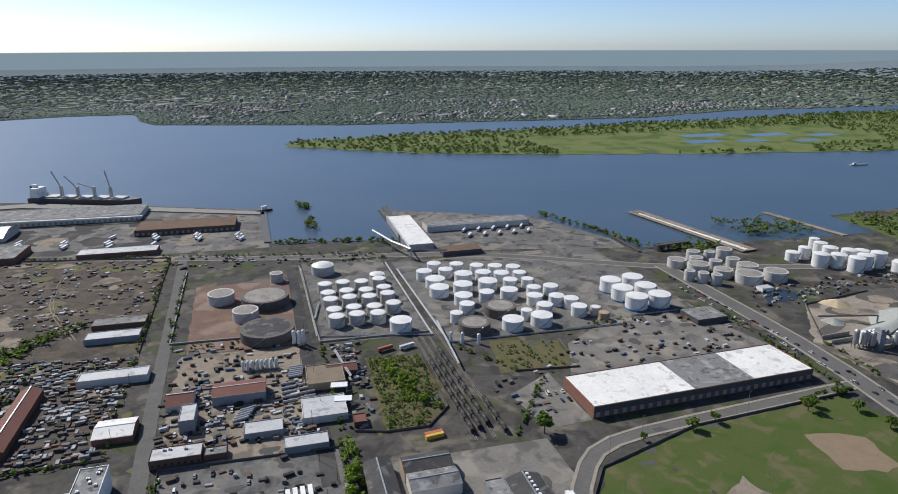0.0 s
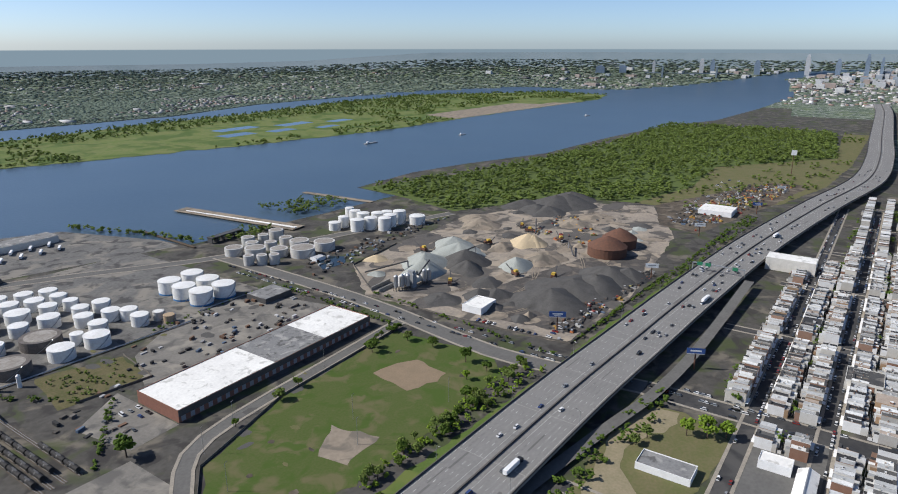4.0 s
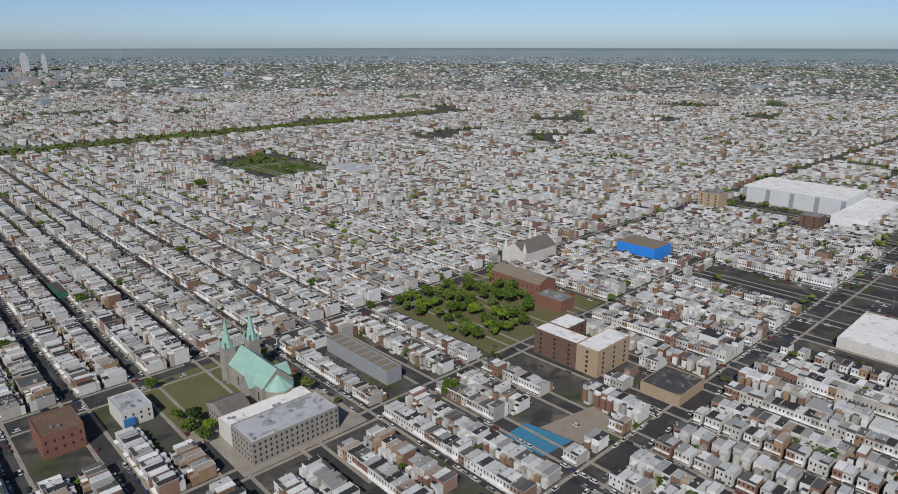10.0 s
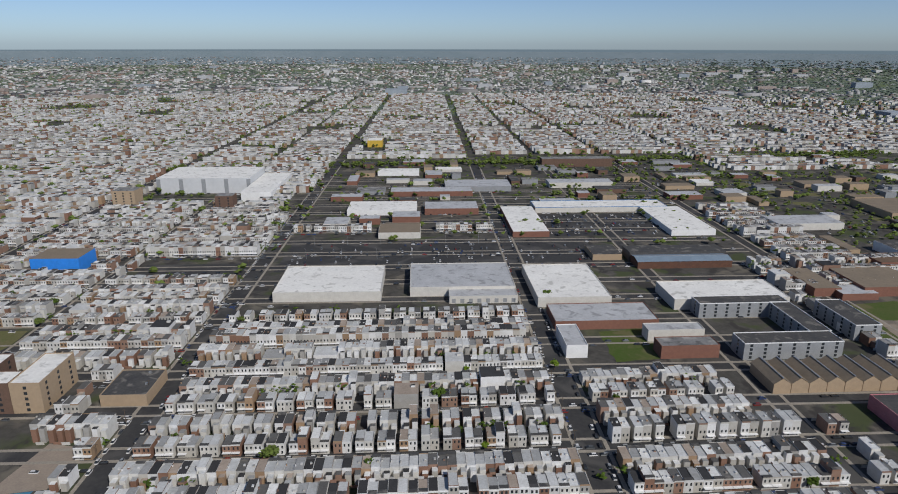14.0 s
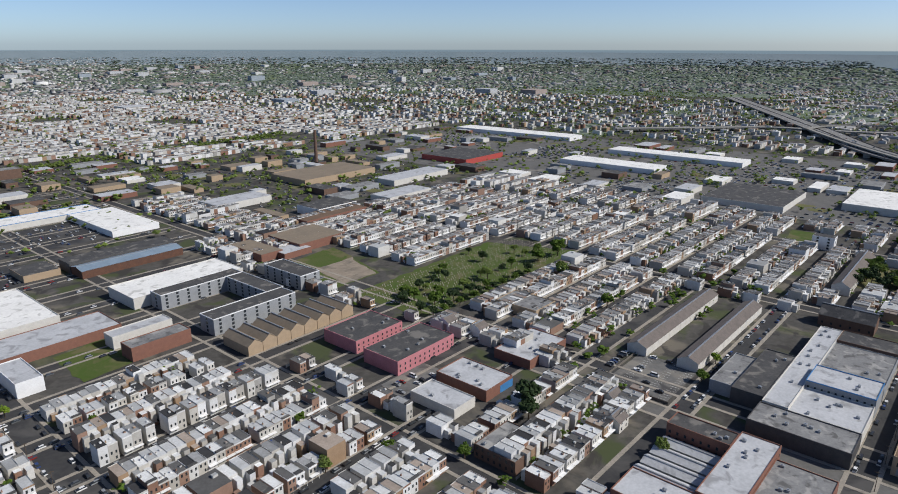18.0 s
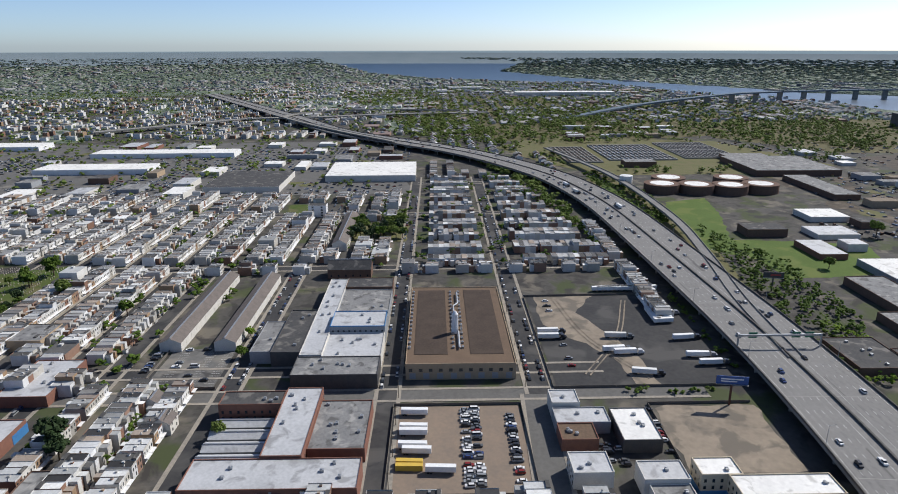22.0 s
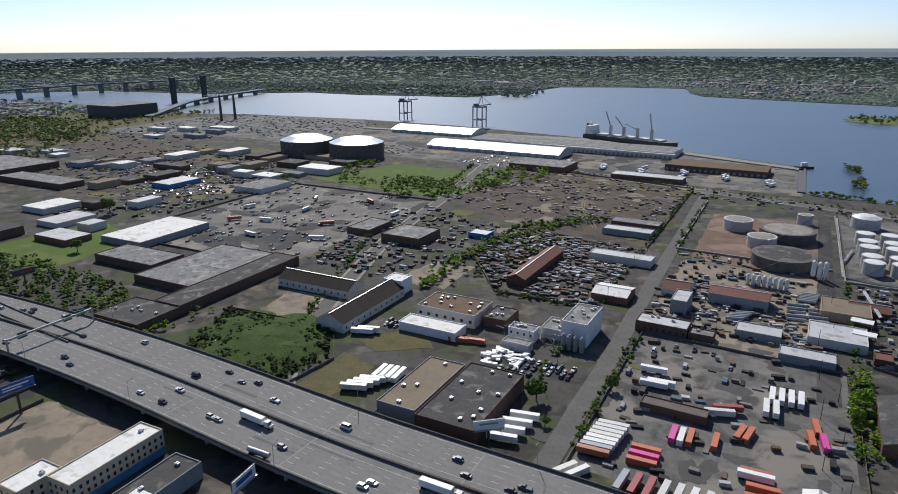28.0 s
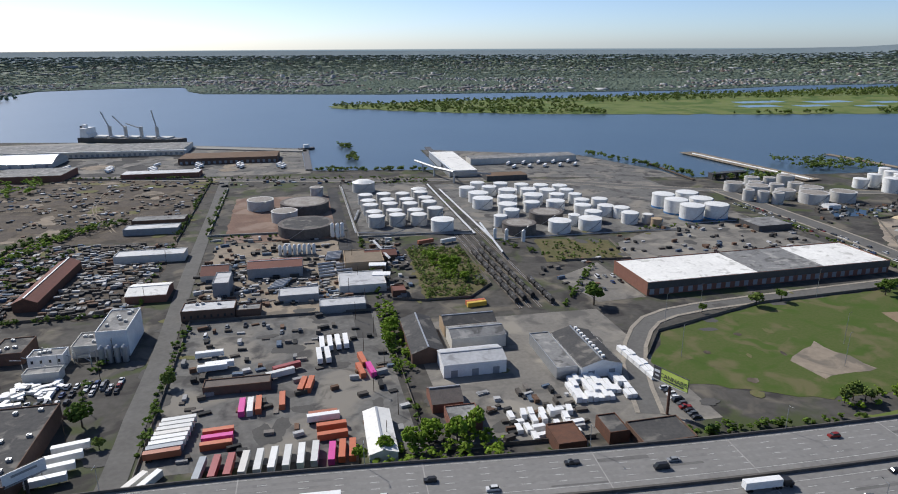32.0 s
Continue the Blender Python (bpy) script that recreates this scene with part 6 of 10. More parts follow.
block("shed", "white workshop in the aggregate yard", 491, 301, 519, 322, 6, WHITE, R_WHITE, 3, category="shed")
block("shed", "small white sheds by the road", 520, 545, 535, 555, 4, WHITE, R_SILVER, category="shed")
block("garage", "white equipment garage beside the highway", 990, 186, 1032, 232, 7, WHITE, R_WHITE, category="garage")

# ---- port terminal ----
def arched(name, label, x0, y0, x1, y1, h, wall, roof):
    root = thing(name, label, "warehouse", ((x0 + x1) / 2, (y0 + y1) / 2, 0))
    w, d = (x1 - x0) / 2, (y1 - y0) / 2
    part("wall", Build().box(-w, -d, 0, w, d, h * 0.5), wall, root)
    q = Build()
    n = 12
    ring = [(-d - 0.4 + (2 * d + 0.8) * k / n, h * 0.5 + h * 0.62 * math.sin(math.pi * k / n)) for k in range(n + 1)]
    for (ya, za), (yb, zb) in zip(ring, ring[1:]):
        q.face([(-w, ya, za), (w, ya, za), (w, yb, zb), (-w, yb, zb)])
    q.face([(w, y, z) for y, z in ring]), q.face([(-w, y, z) for y, z in ring][::-1])
    part("roof", q, roof, root)
    pieces("loading_door", BAY, root, openings(-w - 0.03, -d - 0.03, w + 0.03, d + 0.03, "s", 14, 0.2))


R_SHINE = mat("bright metal roof", (0.66, 0.67, 0.68), (0.55, 0.56, 0.57), 16, 0.32, 0.75)
arched("warehouse", "long arched port warehouse with a bright metal roof", -690, 1100, -515, 1160, 12, STUCCO, R_SHINE)
arched("warehouse", "long arched port warehouse with a shining roof", -530, 955, -300, 1010, 12, STUCCO, R_SHINE)
block("warehouse", "very long port shed with a brown-grey roof", -500, 1040, -150, 1110, 9, STUCCO, R_GREY, 0, bays="s", category="warehouse")
part("light_eave", Build().box(-500, 1036, 7.5, -150, 1040, 8.8, bottom=True), R_WHITE, thing("canopy", "pale canopy along the port shed", "canopy"))
block("warehouse", "port shed with a weathered brown roof", -150, 955, -18, 1005, 8, BRICK_DARK, R_BROWN, 0, bays="s", category="warehouse")
for x, y, r in ((-655, 808, 39), (-572, 820, 40)):
    tank(x, y, r, 24, TANKD, R_SHINE, "giant dark gas holder with a shining domed roof", 0.22)


def gantry_crane(x, y, s=1.0):
    root = thing("gantry_crane", "tall blue-grey quay crane with a raised boom", "crane", (x, y, 0), group="quay cranes")
    m = mat("crane steel", (0.1, 0.15, 0.2), (0.07, 0.1, 0.14), 3, 0.6)
    for sx in (-11, 11):
        for sy in (-9, 9):
            part("leg", Build().box(sx - 0.9, sy - 0.9, 0, sx + 0.9, sy + 0.9, 42, bottom=True), m, root)
    part("portal_beam", Build().box(-12, -9.8, 14, 12, -8.4, 16, bottom=True).box(-12, 8.4, 14, 12, 9.8, 16, bottom=True).box(-12, -9, 40, 12, 9, 43, bottom=True), m, root)
    part("boom", Build().box(-2, -28, 42, 2, 48, 44.5, bottom=True), m, root)
    part("mast", Build().tube((-6, 5, 43), (0, 9, 62), 0.6, 6).tube((6, 5, 43), (0, 9, 62), 0.6, 6).tube((0, 9, 62), (0, 46, 44), 0.35, 6).tube((0, 9, 62), (0, -26, 44), 0.35, 6), m, root)
    part("machine_house", Build().box(-4, -20, 44.5, 4, -10, 49, bottom=True), m, root)


gantry_crane(-778, 1300), gantry_crane(-578, 1262)
# moored bulk ship
ship = thing("cargo_ship", "dark-hulled bulk carrier with deck cranes moored at the port", "ship", (-255, 1190, 0), -19)
q = Build()
sec = [(-92, 10, 0.9), (-85, 13, 1.0), (70, 13, 1.0), (86, 8, 1.05), (96, 0.6, 1.15)]
for (xa, wa, ka), (xb, wb, kb) in zip(sec, sec[1:]):
    for s in (-1, 1):
        f = [(xa, s * wa * 0.92, 0), (xb, s * wb * 0.92, 0), (xb, s * wb, 9 * kb), (xa, s * wa, 9 * ka)]
        q.face(f if s < 0 else f[::-1])
    q.face([(xa, -wa, 9 * ka), (xb, -wb, 9 * kb), (xb, wb, 9 * kb), (xa, wa, 9 * ka)])
q.face([(-92, 10, 0), (-92, -10, 0), (-92, -10, 8), (-92, 10, 8)])
part("hull", q, DARK, ship)
part("superstructure", Build().box(-86, -11, 8, -70, 11, 15, bottom=True).box(-84, -12, 15, -73, 12, 24, bottom=True).box(-86, -3, 15, -80, 3, 29, bottom=True), WHITE, ship)
part("funnel", Build().box(-90, -3, 9, -86, 3, 27, bottom=True), DARK, ship)
for k in range(5):
    part("hatch", Build().box(-62 + k * 28, -9, 9, -42 + k * 28, 9, 11.5, bottom=True), TANKG, ship)
for k, (x, a) in enumerate(((-38, 60), (-10, 40), (18, 15), (46, 75))):
    c = part("deck_crane", Build().box(x - 2, -2, 9, x + 2, 2, 27, bottom=True).tube((x, 0, 24), (x - 28 * math.cos(radians(a)), 2, 24 + 30 * math.sin(radians(a))), 1.1, 6), TANKG, ship)
# tug and pier head
tug = thing("tugboat", "small tug moored at the pier corner", "boat", (22, 1070, 0), 20)
part("hull", Build().box(-12, -4, 0, 12, 4, 3, bottom=True), DARK, tug)
part("wheelhouse", Build().box(-4, -2.5, 3, 4, 2.5, 8, bottom=True), WHITE, tug)
for x, y, a, l in ((1300, 1130, -8, 40), (1560, 1010, -10, 22), (2200, 900, -8, 30)):
    boat = thing("boat", "small white boat on the river", "boat", (x, y, 0), a)
    part("hull", Build().box(-l / 2, -3.5, 0, l / 2, 3.5, 2.2, bottom=True), GREY, boat)
    part("wheelhouse", Build().box(-l / 3, -2, 2.2, -l / 6, 2, 5.5, bottom=True), WHITE, boat)
# quays and piers
for nm, pts, zz, m in (("quay_port", [(-760, 1128), (-330, 1195), (-150, 1130), (22, 1058), (22, 1040), (-160, 1105), (-340, 1165), (-760, 1110)], 1.6, CONCRETE), ("quay_side", [(16, 880), (25, 880), (25, 1058), (16, 1058)], 1.6, DARK)):
    q = Build()
    q.face([(x, y, zz) for x, y in pts])
    for (xa, ya), (xb, yb) in zip(pts, pts[1:] + pts[:1]):
        q.face([(xa, ya, 0), (xb, yb, 0), (xb, yb, zz), (xa, ya, zz)])
    solid(nm, q, m, "concrete quay edge at the river", "quay", kind="structure")
def jetty(name, label, xa, ya, xb, yb, w, z, m):
    d = Vector((xb - xa, yb - ya))
    root = thing(name, label, "pier", (xa, ya, 0), math.degrees(math.atan2(d.y, d.x)))
    part("deck", Build().box(0, -w / 2, z - 0.6, d.length, w / 2, z, bottom=True), m, root)
    for k in range(int(d.length / 9)):
        part("pile_bent", Build().box(4 + 9 * k, -w / 2 + 0.3, -0.5, 4.8 + 9 * k, w / 2 - 0.3, z - 0.6), BARK, root)
jetty("pier", "old concrete pier with a white pipe run", 612, 672, 590, 890, 24, 2.0, SAND)
solid("pier_pipe", Build().tube((606, 672, 3), (584, 888, 3), 0.9, 8).tube((610, 672, 3), (590, 840, 3), 0.5, 6), TANKW, "white pipe run along the pier", "pipe")
jetty("pier", "narrow dark timber jetty", 476, 715, 482, 827, 4, 1.5, BARK)
jetty("pier", "long low ruined pier", 790, 690, 783, 826, 10, 1.2, SAND)
jetty("pier", "quay strip beside the shed", 196, 800, 203, 1040, 9, 1.6, DARK)
b = Build()
b.tube((160, 880, 9), (172, 812, 11), 1.6, 6), b.tube((172, 812, 11), (186, 765, 13), 1.6, 6), b.tube((186, 765, 13), (230, 760, 10), 1.2, 6), b.tube((186, 765, 13), (196, 960, 8), 1.0, 6)
for x, y in ((165, 850), (172, 812), (186, 765), (190, 850)):
    b.box(x - 1, y - 1, 0, x + 1, y + 1, 11)
solid("conveyor", b, STEEL, "grey covered conveyor gallery over the road", "conveyor")

sheet("pond_yard", [(505, 520), (520, 545), (545, 550), (556, 530), (535, 514)], 0.16, PONDS, "small dark pond beside the avenue", "pond")
root = thing("trestle", "black timber loading trestle at the shore", "trestle", (500, 716, 0), 4)
for k in range(6):
    part("trestle_post", Build().box(k * 9 - 0.6, -4, 0, k * 9 + 0.6, 4, 7), DARK, root)
part("trestle_deck", Build().box(-1, -4.5, 6.4, 46, 4.5, 7.6, bottom=True), DARK, root)


# ---- buildings of the city side ----
block("hall", "tall brown brick hall with a dark brown roof", 390, -69, 417, -47, 14, BRICK, R_BROWN, 2, win=("sw", 4, 4, 2, 5), category="hall")
block("shop", "grey stucco corner building with a blue bay", 393, -108, 418, -90, 10, STUCCO, R_SILVER, 3, win=("w", 4, 3, 2))
part("blue_bay", Build().box(-14, 2, 1, -12.6, 8, 6, bottom=True), BLUEP, thing("bay_window", "blue painted bay at the building corner", "bay", (406, -99, 0)))
church = thing("church", "stone church with twin spires and a green copper roof", "church", (381, -174, 0))
q = Build().gable(-26, -11, 0, 22, 11, 14, 24, "x")
wl, rf = Build(), Build()
for f, s in zip(q.f, q.s):
    (rf if s else wl).face([q.v[k] for k in f])
part("nave", wl, STONE, church), part("copper_roof", rf, COPPER, church, "green copper roof")
part("apse", Build().lathe(-26, 0, [(10, 0), (10, 13), (0.3, 20)], 10, slots=[0, 1, 1]), [STONE, COPPER], church)
part("transept", Build().gable(-16, -15, 0, -6, 15, 12, 19, "y"), [STONE, COPPER], church)
for sy in (-9, 9):
    tw = part("tower", Build().box(21, sy - 4, 0, 29, sy + 4, 25, bottom=True), STONE, church)
    part("spire", Build().lathe(25, sy, [(3.9, 25), (3.0, 29), (1.0, 40), (0.15, 45)], 8), COPPER, tw, "green copper spire")
    for sx, s2 in ((-1, -1), (1, -1), (1, 1), (-1, 1)):
        part("pinnacle", Build().lathe(25 + sx * 3.5, sy + s2 * 3.5, [(0.7, 25), (0.6, 28), (0.05, 31)], 6), COPPER, tw)
pieces("window", Build().box(-0.8, -0.06, 0, 0.8, 0.06, 6, 0, bottom=True).mesh("window", [GLASS]), church, [(-20 + k * 7, sy, 4, 0) for k in range(5) for sy in (-11.03, 11.03)])
hall("rectory", "grey stone rectory with a steep brown roof", 347, -152, 373, -134, 9, 14, "y", STONE, R_SHINGLE, win=("swn", 3, 1.5, 2), category="house")
block("school", "large stone school with a silver roof and many windows", 305, -186, 330, -130, 14, STONE, R_SILVER, 6, win=("swn", 3.2, 1.5, 4, 3.3), category="school")
block("school_hall", "pale school hall with a white roof", 330.2, -186, 347, -130, 11, STUCCO, R_WHITE, 4, category="school")
for k in range(9):
    block("new_house", "unfinished row house with a tan plywood roof", 326 + k * 8.1, -252, 334 + k * 8.1, -239, 9.5, GREY, R_TAN, rim_h=0.9, category="house", group="houses under construction")
for x0, y0, x1, y1 in ((234, -390, 252, -350), (252.2, -366, 290, -350), (272, -390, 290, -366.2)):
    block("apartment_block", "brown brick mid-rise apartment block with a pale roof", x0, y0, x1, y1, 19, BRICK_TAN if x0 < 240 else BRICK_DARK, R_WHITE, 5, win=("swen", 4.6, 1.5, 5, 3.5), category="apartments")
hall("parish_hall", "large brick hall with an orange-brown roof", 356, -460, 415, -436, 13, 18, "x", BRICK, R_TAN, win=("sn", 5, 3, 2, 5), category="hall")
block("school", "red brick school wing", 322, -442, 350, -424, 10, BRICK, R_GREY, 3, win=("swn", 3.2, 1.5, 3), category="school")
ch2 = thing("church", "pale stone gothic church with slim spires", "church", (440, -522, 0))
part("nave", Build().gable(-16, -26, 0, 14, 26, 13, 22, "y"), [STUCCO, R_SHINGLE], ch2)
for x, y, hh in ((12, 24, 26), (12, -24, 26), (0, 0, 34), (-14, 24, 24)):
    part("spire", Build().box(x - 2.5, y - 2.5, 0, x + 2.5, y + 2.5, hh * 0.55).lathe(x, y, [(2.4, hh * 0.55), (0.1, hh)], 8), STUCCO, ch2)
block("scaffolded_block", "building wrapped in bright blue sheathing", 340, -640, 386, -606, 14, BLUE_BRIGHT, R_TAN, 3, rim_h=1.6, category="building")
block("market", "low brick market with a dark flat roof", 176, -389, 204, -356, 7, BRICK_TAN, R_DARK, 2, category="market")
block("store", "large white-roofed supermarket", 46, -592, 138, -522, 8, STUCCO, R_WHITE, 18, category="store")
block("store", "wide grey-roofed discount store", -70, -595, 22, -530, 8, STUCCO, R_SILVER, 14, category="store")
block("store_annex", "pale loading annex of the store", -70, -529.8, -12, -512, 6, STUCCO, R_SILVER, 4, bays="n", category="store")
block("warehouse", "square warehouse with a stained white roof", -146, -586, -84, -500, 8, STUCCO, R_WHITE, 12, category="warehouse")
block("warehouse", "long brick warehouse with a pale roof", -170, -489, -90, -453, 6.5, BRICK, R_SILVER, 8, win=("n", 5, 2), category="warehouse")
block("shop", "white three-storey corner building", -104, -442, -89, -406, 9, WHITE, R_SILVER, 5, win=("n", 3.2, 1.5, 3), category="building")
block("row_block", "red brick three-storey row", -194, -415, -153, -400, 9, BRICK, R_GREY, 6, win=("n", 3, 1.2, 3, 2.8), category="apartments")
block("row_block", "grey three-storey row", -195, -441, -153, -428, 8.5, STUCCO, R_SILVER, 6, win=("n", 3, 1.2, 3, 2.7), category="apartments")
cold = block("cold_store", "huge white cold-storage warehouse", 268, -1055, 405, -962, 22, mat("pale insulated panel", (0.56, 0.57, 0.58), (0.5, 0.51, 0.52), 20, 0.6), R_WHITE, 0, category="warehouse")
for x in (-66, -33, 0, 33, 66):
    part("wall_panel", Build().box(x - 3, 46.55, 0.5, x + 3, 46.75, 20.5, bottom=True), GREY, cold, "blue-grey vertical wall panel")
block("cold_store_annex", "white lower annex of the cold store", 225, -1050, 267.6, -905, 13, WHITE, R_WHITE, 6, category="warehouse")
block("hospital", "tan concrete mid-rise with window bands", 395, -890, 425, -865, 24, BRICK_TAN, R_GREY, 4, win=("sne", 3.4, 2, 6, 3.6), category="building")
block("hospital", "brown brick mid-rise beside the cold store", 262, -868, 285, -848, 20, BRICK_DARK, R_GREY, 3, win=("sne", 3.4, 2, 5, 3.6), category="building")
block("strip_mall", "strip mall wing with a tan roof", -132, -834, -90, -711, 6.5, BRICK, R_WHITE, 8, category="store")
block("strip_mall", "strip mall with a blue fascia", -309, -862, -133, -824, 6.5, STUCCO, R_WHITE, 12, trim=BLUEP, category="store")
block("strip_mall", "strip mall end wing with a white roof", -322, -822, -270, -707, 6.5, WHITE, R_WHITE, 8, category="store")
block("bank", "small dark-roofed bank with brick sides", -190, -656, -160, -622, 6, BRICK_TAN, R_DARK, 3, category="building")
block("shed", "long old shed with dark and blue roofs", -294, -640, -195, -616, 9, DARK, R_DARK, 2, category="warehouse")
hall("shed", "long rail shed with a blue-grey roof", -290, -615, -196, -592, 7, 9, "x", RUST, mat("blue-grey metal roof", (0.2, 0.26, 0.32), (0.15, 0.2, 0.25), 10, 0.6), category="warehouse")
block("warehouse", "long white warehouse with a white roof", -290, -530, -193, -487, 8.5, STUCCO, R_WHITE, 6, category="warehouse")
for x0, y0, x1, y1 in ((-278, -484, -206, -468), (-278, -467.8, -262, -412), (-277, -411.8, -207, -394), (-320, -470, -300, -420)):
    block("apartment_block", "modern grey and white apartment block with balconies", x0, y0, x1, y1, 12, GREY, R_DARK, 6, win=("swen", 3.6, 1.2, 4, 2.9), category="apartments", trim=WHITE)
for k in range(8):
    hall("townhouse", "tan townhouse with a brown pitched roof", -294 + k * 11.2, -377, -283 + k * 11.2, -348, 7, 10.5, "y", BRICK_TAN, R_TAN, category="house", group="tan townhouses")
block("warehouse", "brick warehouse with a tan roof", -346, -562, -322, -509, 7.5, BRICK, R_TAN, 6, category="warehouse")
block("warehouse", "red brick warehouse with a tan roof", -421, -557, -363, -506, 8.5, BRICK, R_TAN, 10, category="warehouse")
block("school", "small brick school by the ball field", -372, -520, -340, -498, 6, BRICK, R_SILVER, 3, category="school")
block("factory", "long factory with faded pink walls and a dark roof", -294, -328, -251, -296, 8.5, PINK, R_DARK, 3, win=("n", 4, 2, 2), category="factory")
block("factory", "pink-walled factory with a black roof", -300, -284, -247, -254, 9, PINK, R_DARK, 5, win=("n", 4, 2, 2), category="factory")
block("warehouse", "low cream warehouse with a pale roof", -250, -228, -232, -196, 5.5, STUCCO, R_SILVER, 1, category="warehouse")
block("shop", "brick shop with a mural-blue end wall", -282, -231, -257, -194, 6.5, BRICK, R_SILVER, 7, category="shop")
solid("mural", Build().box(-282, -193.9, 0.2, -270, -193.7, 5, bottom=True), BLUEP, "blue painted mural on the brick end wall", "mural")

# ---- works and yards along the highway, city side ----
block("works", "long works with a silver roof and brick end", -302, -72, -243, -54, 10, BRICK, R_SILVER, 6, win=("n", 4, 2, 2), category="factory")
block("works", "dark-roofed brick works wing", -299, -103, -286, -72.2, 10, BRICK, R_DARK, 3, win=("e", 3.4, 2, 2), category="factory")
block("works", "low works wing with a patched grey roof", -294, -53.8, -252, -28, 7, BRICK, R_GREY, 7, category="factory")
block("works", "wide works block with a grey roof", -242.8, -100, -222, -28, 9, BRICK, R_SILVER, 5, category="factory")
for k in range(4):
    hall("shed", "long low shed with a curved silver roof", -284 + k * 10, -102, -276 + k * 10, -74, 4, 5.5, "y", STEEL, R_SILVER, category="shed", group="storage sheds")
block("works", "black-roofed warehouse", -408, -92, -345, -75, 9, DARK, R_DARK, 3, category="factory")
block("works", "grey lean-to warehouse", -393, -105, -349, -92.2, 7.5, GREY, R_GREY, 1, category="factory")
block("works", "long works hall with a silver roof", -468, -74.8, -341, -62, 9, STUCCO, R_SILVER, 10, category="factory")
block("works", "raised works block with a blue band of windows", -398, -61.8, -374, -28, 12, GREY, R_SILVER, 3, win=("e", 3, 8), trim=BLUEP, category="factory")
block("works", "low works with a pale roof", -373.8, -61.8, -341, -28, 8, STUCCO, R_SILVER, 6, category="factory")
block("works", "stepped works front with a grey roof", -340, -75, -318, -28, 8.5, DARK, R_GREY, 6, category="factory")
block("works", "low flat works with grey roof", -449, -61.8, -399, -28, 7.5, GREY, R_GREY, 5, category="factory")
block("works", "dark-roofed works block", -470, -61.8, -450, -28, 9, BRICK_DARK, R_DARK, 3, category="factory")
for k in range(14):
    hall("townhouse", "gabled townhouse with a brown-grey shingle roof", -491 + k * 8.9, -164, -482.2 + k * 8.9, -151, 6, 9, "x", STUCCO, R_SHINGLE, category="house", group="gabled townhouses")
    hall("townhouse", "gabled townhouse with a brown-grey shingle roof", -488 + k * 8.7, -131, -479.4 + k * 8.7, -118, 6, 9, "x", STUCCO, R_SHINGLE, category="house", group="gabled townhouses")
fac = block("factory", "large brown factory with two dark roof fields", -447, -13, -327, 48, 9.5, BRICK_TAN, mat("faded brown roof edge", (0.16, 0.112, 0.078), (0.125, 0.09, 0.064), 9, 0.9, fine=1.2), 0, win=("e", 5, 5), bays="e", category="factory")
for y0 in (-26, 6):
    part("dark_roof", Build().box(-54, y0, 9.65, 48, y0 + 19, 9.8), mat("dark brown roof field", (0.055, 0.042, 0.034), (0.08, 0.06, 0.048), 9, 0.9, fine=1.2), fac, "dark roof field")
pieces("rooftop_unit", UNIT, fac, [(-50 + k * 6.4, y, 9.6, 0) for k in range(15) for y in (-3.5, 2, -29)])
part("process_tower", Build().lathe(18, -2, [(2, 9.5), (2, 22), (0.6, 24)], 12), WHITE, fac, "white rooftop process tower")
part("duct", Build().tube((16, -2, 11.6), (-20, -2, 11.6), 0.55, 8).tube((-20, -2, 11.6), (-26, 1, 11.2), 0.55, 8).tube((-26, 1, 11.2), (-46, 1, 11.2), 0.55, 8).tube((20, 0, 11.2), (42, 0, 10.9), 0.6, 8).tube((18, 1.8, 15), (18, 1.8, 10), 0.35, 8), STEEL, fac, "galvanised rooftop ducts")
block("shop", "white-roofed repair shop", -284, 90, -256, 108, 6.5, DARK, R_WHITE, 3, category="shop")
block("shop", "grey flat-roofed shop", -286, 62, -272.2, 88, 6, GREY, R_SILVER, 2, category="shop")
block("shop", "pale corner shop tower", -300, 62, -287, 76, 8, STUCCO, R_SILVER, 1, category="shop")
block("shop", "brown-roofed brick shop", -272, 62, -258, 79, 6, BRICK, R_BROWN, 4, category="shop")
block("house", "white corner building with a grey roof", -246, 62, -231, 79, 8, STUCCO, R_SILVER, 2, win=("s", 3, 1.5, 2))
block("house", "pale boxy building", -238, 90, -225, 109, 8.5, STUCCO, R_SILVER, 1)
block("house", "lower pale boxy building", -224.8, 92, -213, 109, 6.5, STUCCO, R_GREY, 1)
for x0, y0, x1, y1 in ((-224, 124, -211, 165), (-236, 113, -224.2, 130)):
    w = block("loft", "cream loft building with a blue-painted base", x0, y0, x1, y1, 11, mat("cream stucco", (0.55, 0.47, 0.34), (0.47, 0.4, 0.3), 3, 0.85), R_WHITE, 1, win=("se", 2.6, 4.4, 2, 3.2), category="building")
    part("blue_base", Build().box(-(x1 - x0) / 2 - 0.08, -(y1 - y0) / 2 - 0.08, 0, (x1 - x0) / 2 + 0.08, (y1 - y0) / 2 + 0.08, 3.6), BLUEP, w, "blue painted base")
block("workshop", "dark-roofed workshop beneath the highway edge", -198, 112, -184, 160, 7, GREY, R_DARK, 3)
part("white_roof", Build().box(-3, -24, 7.2, 6.5, -2, 7.3), R_WHITE, thing("roof_patch", "white membrane roof patch", "roof", (-190, 140, 0)))

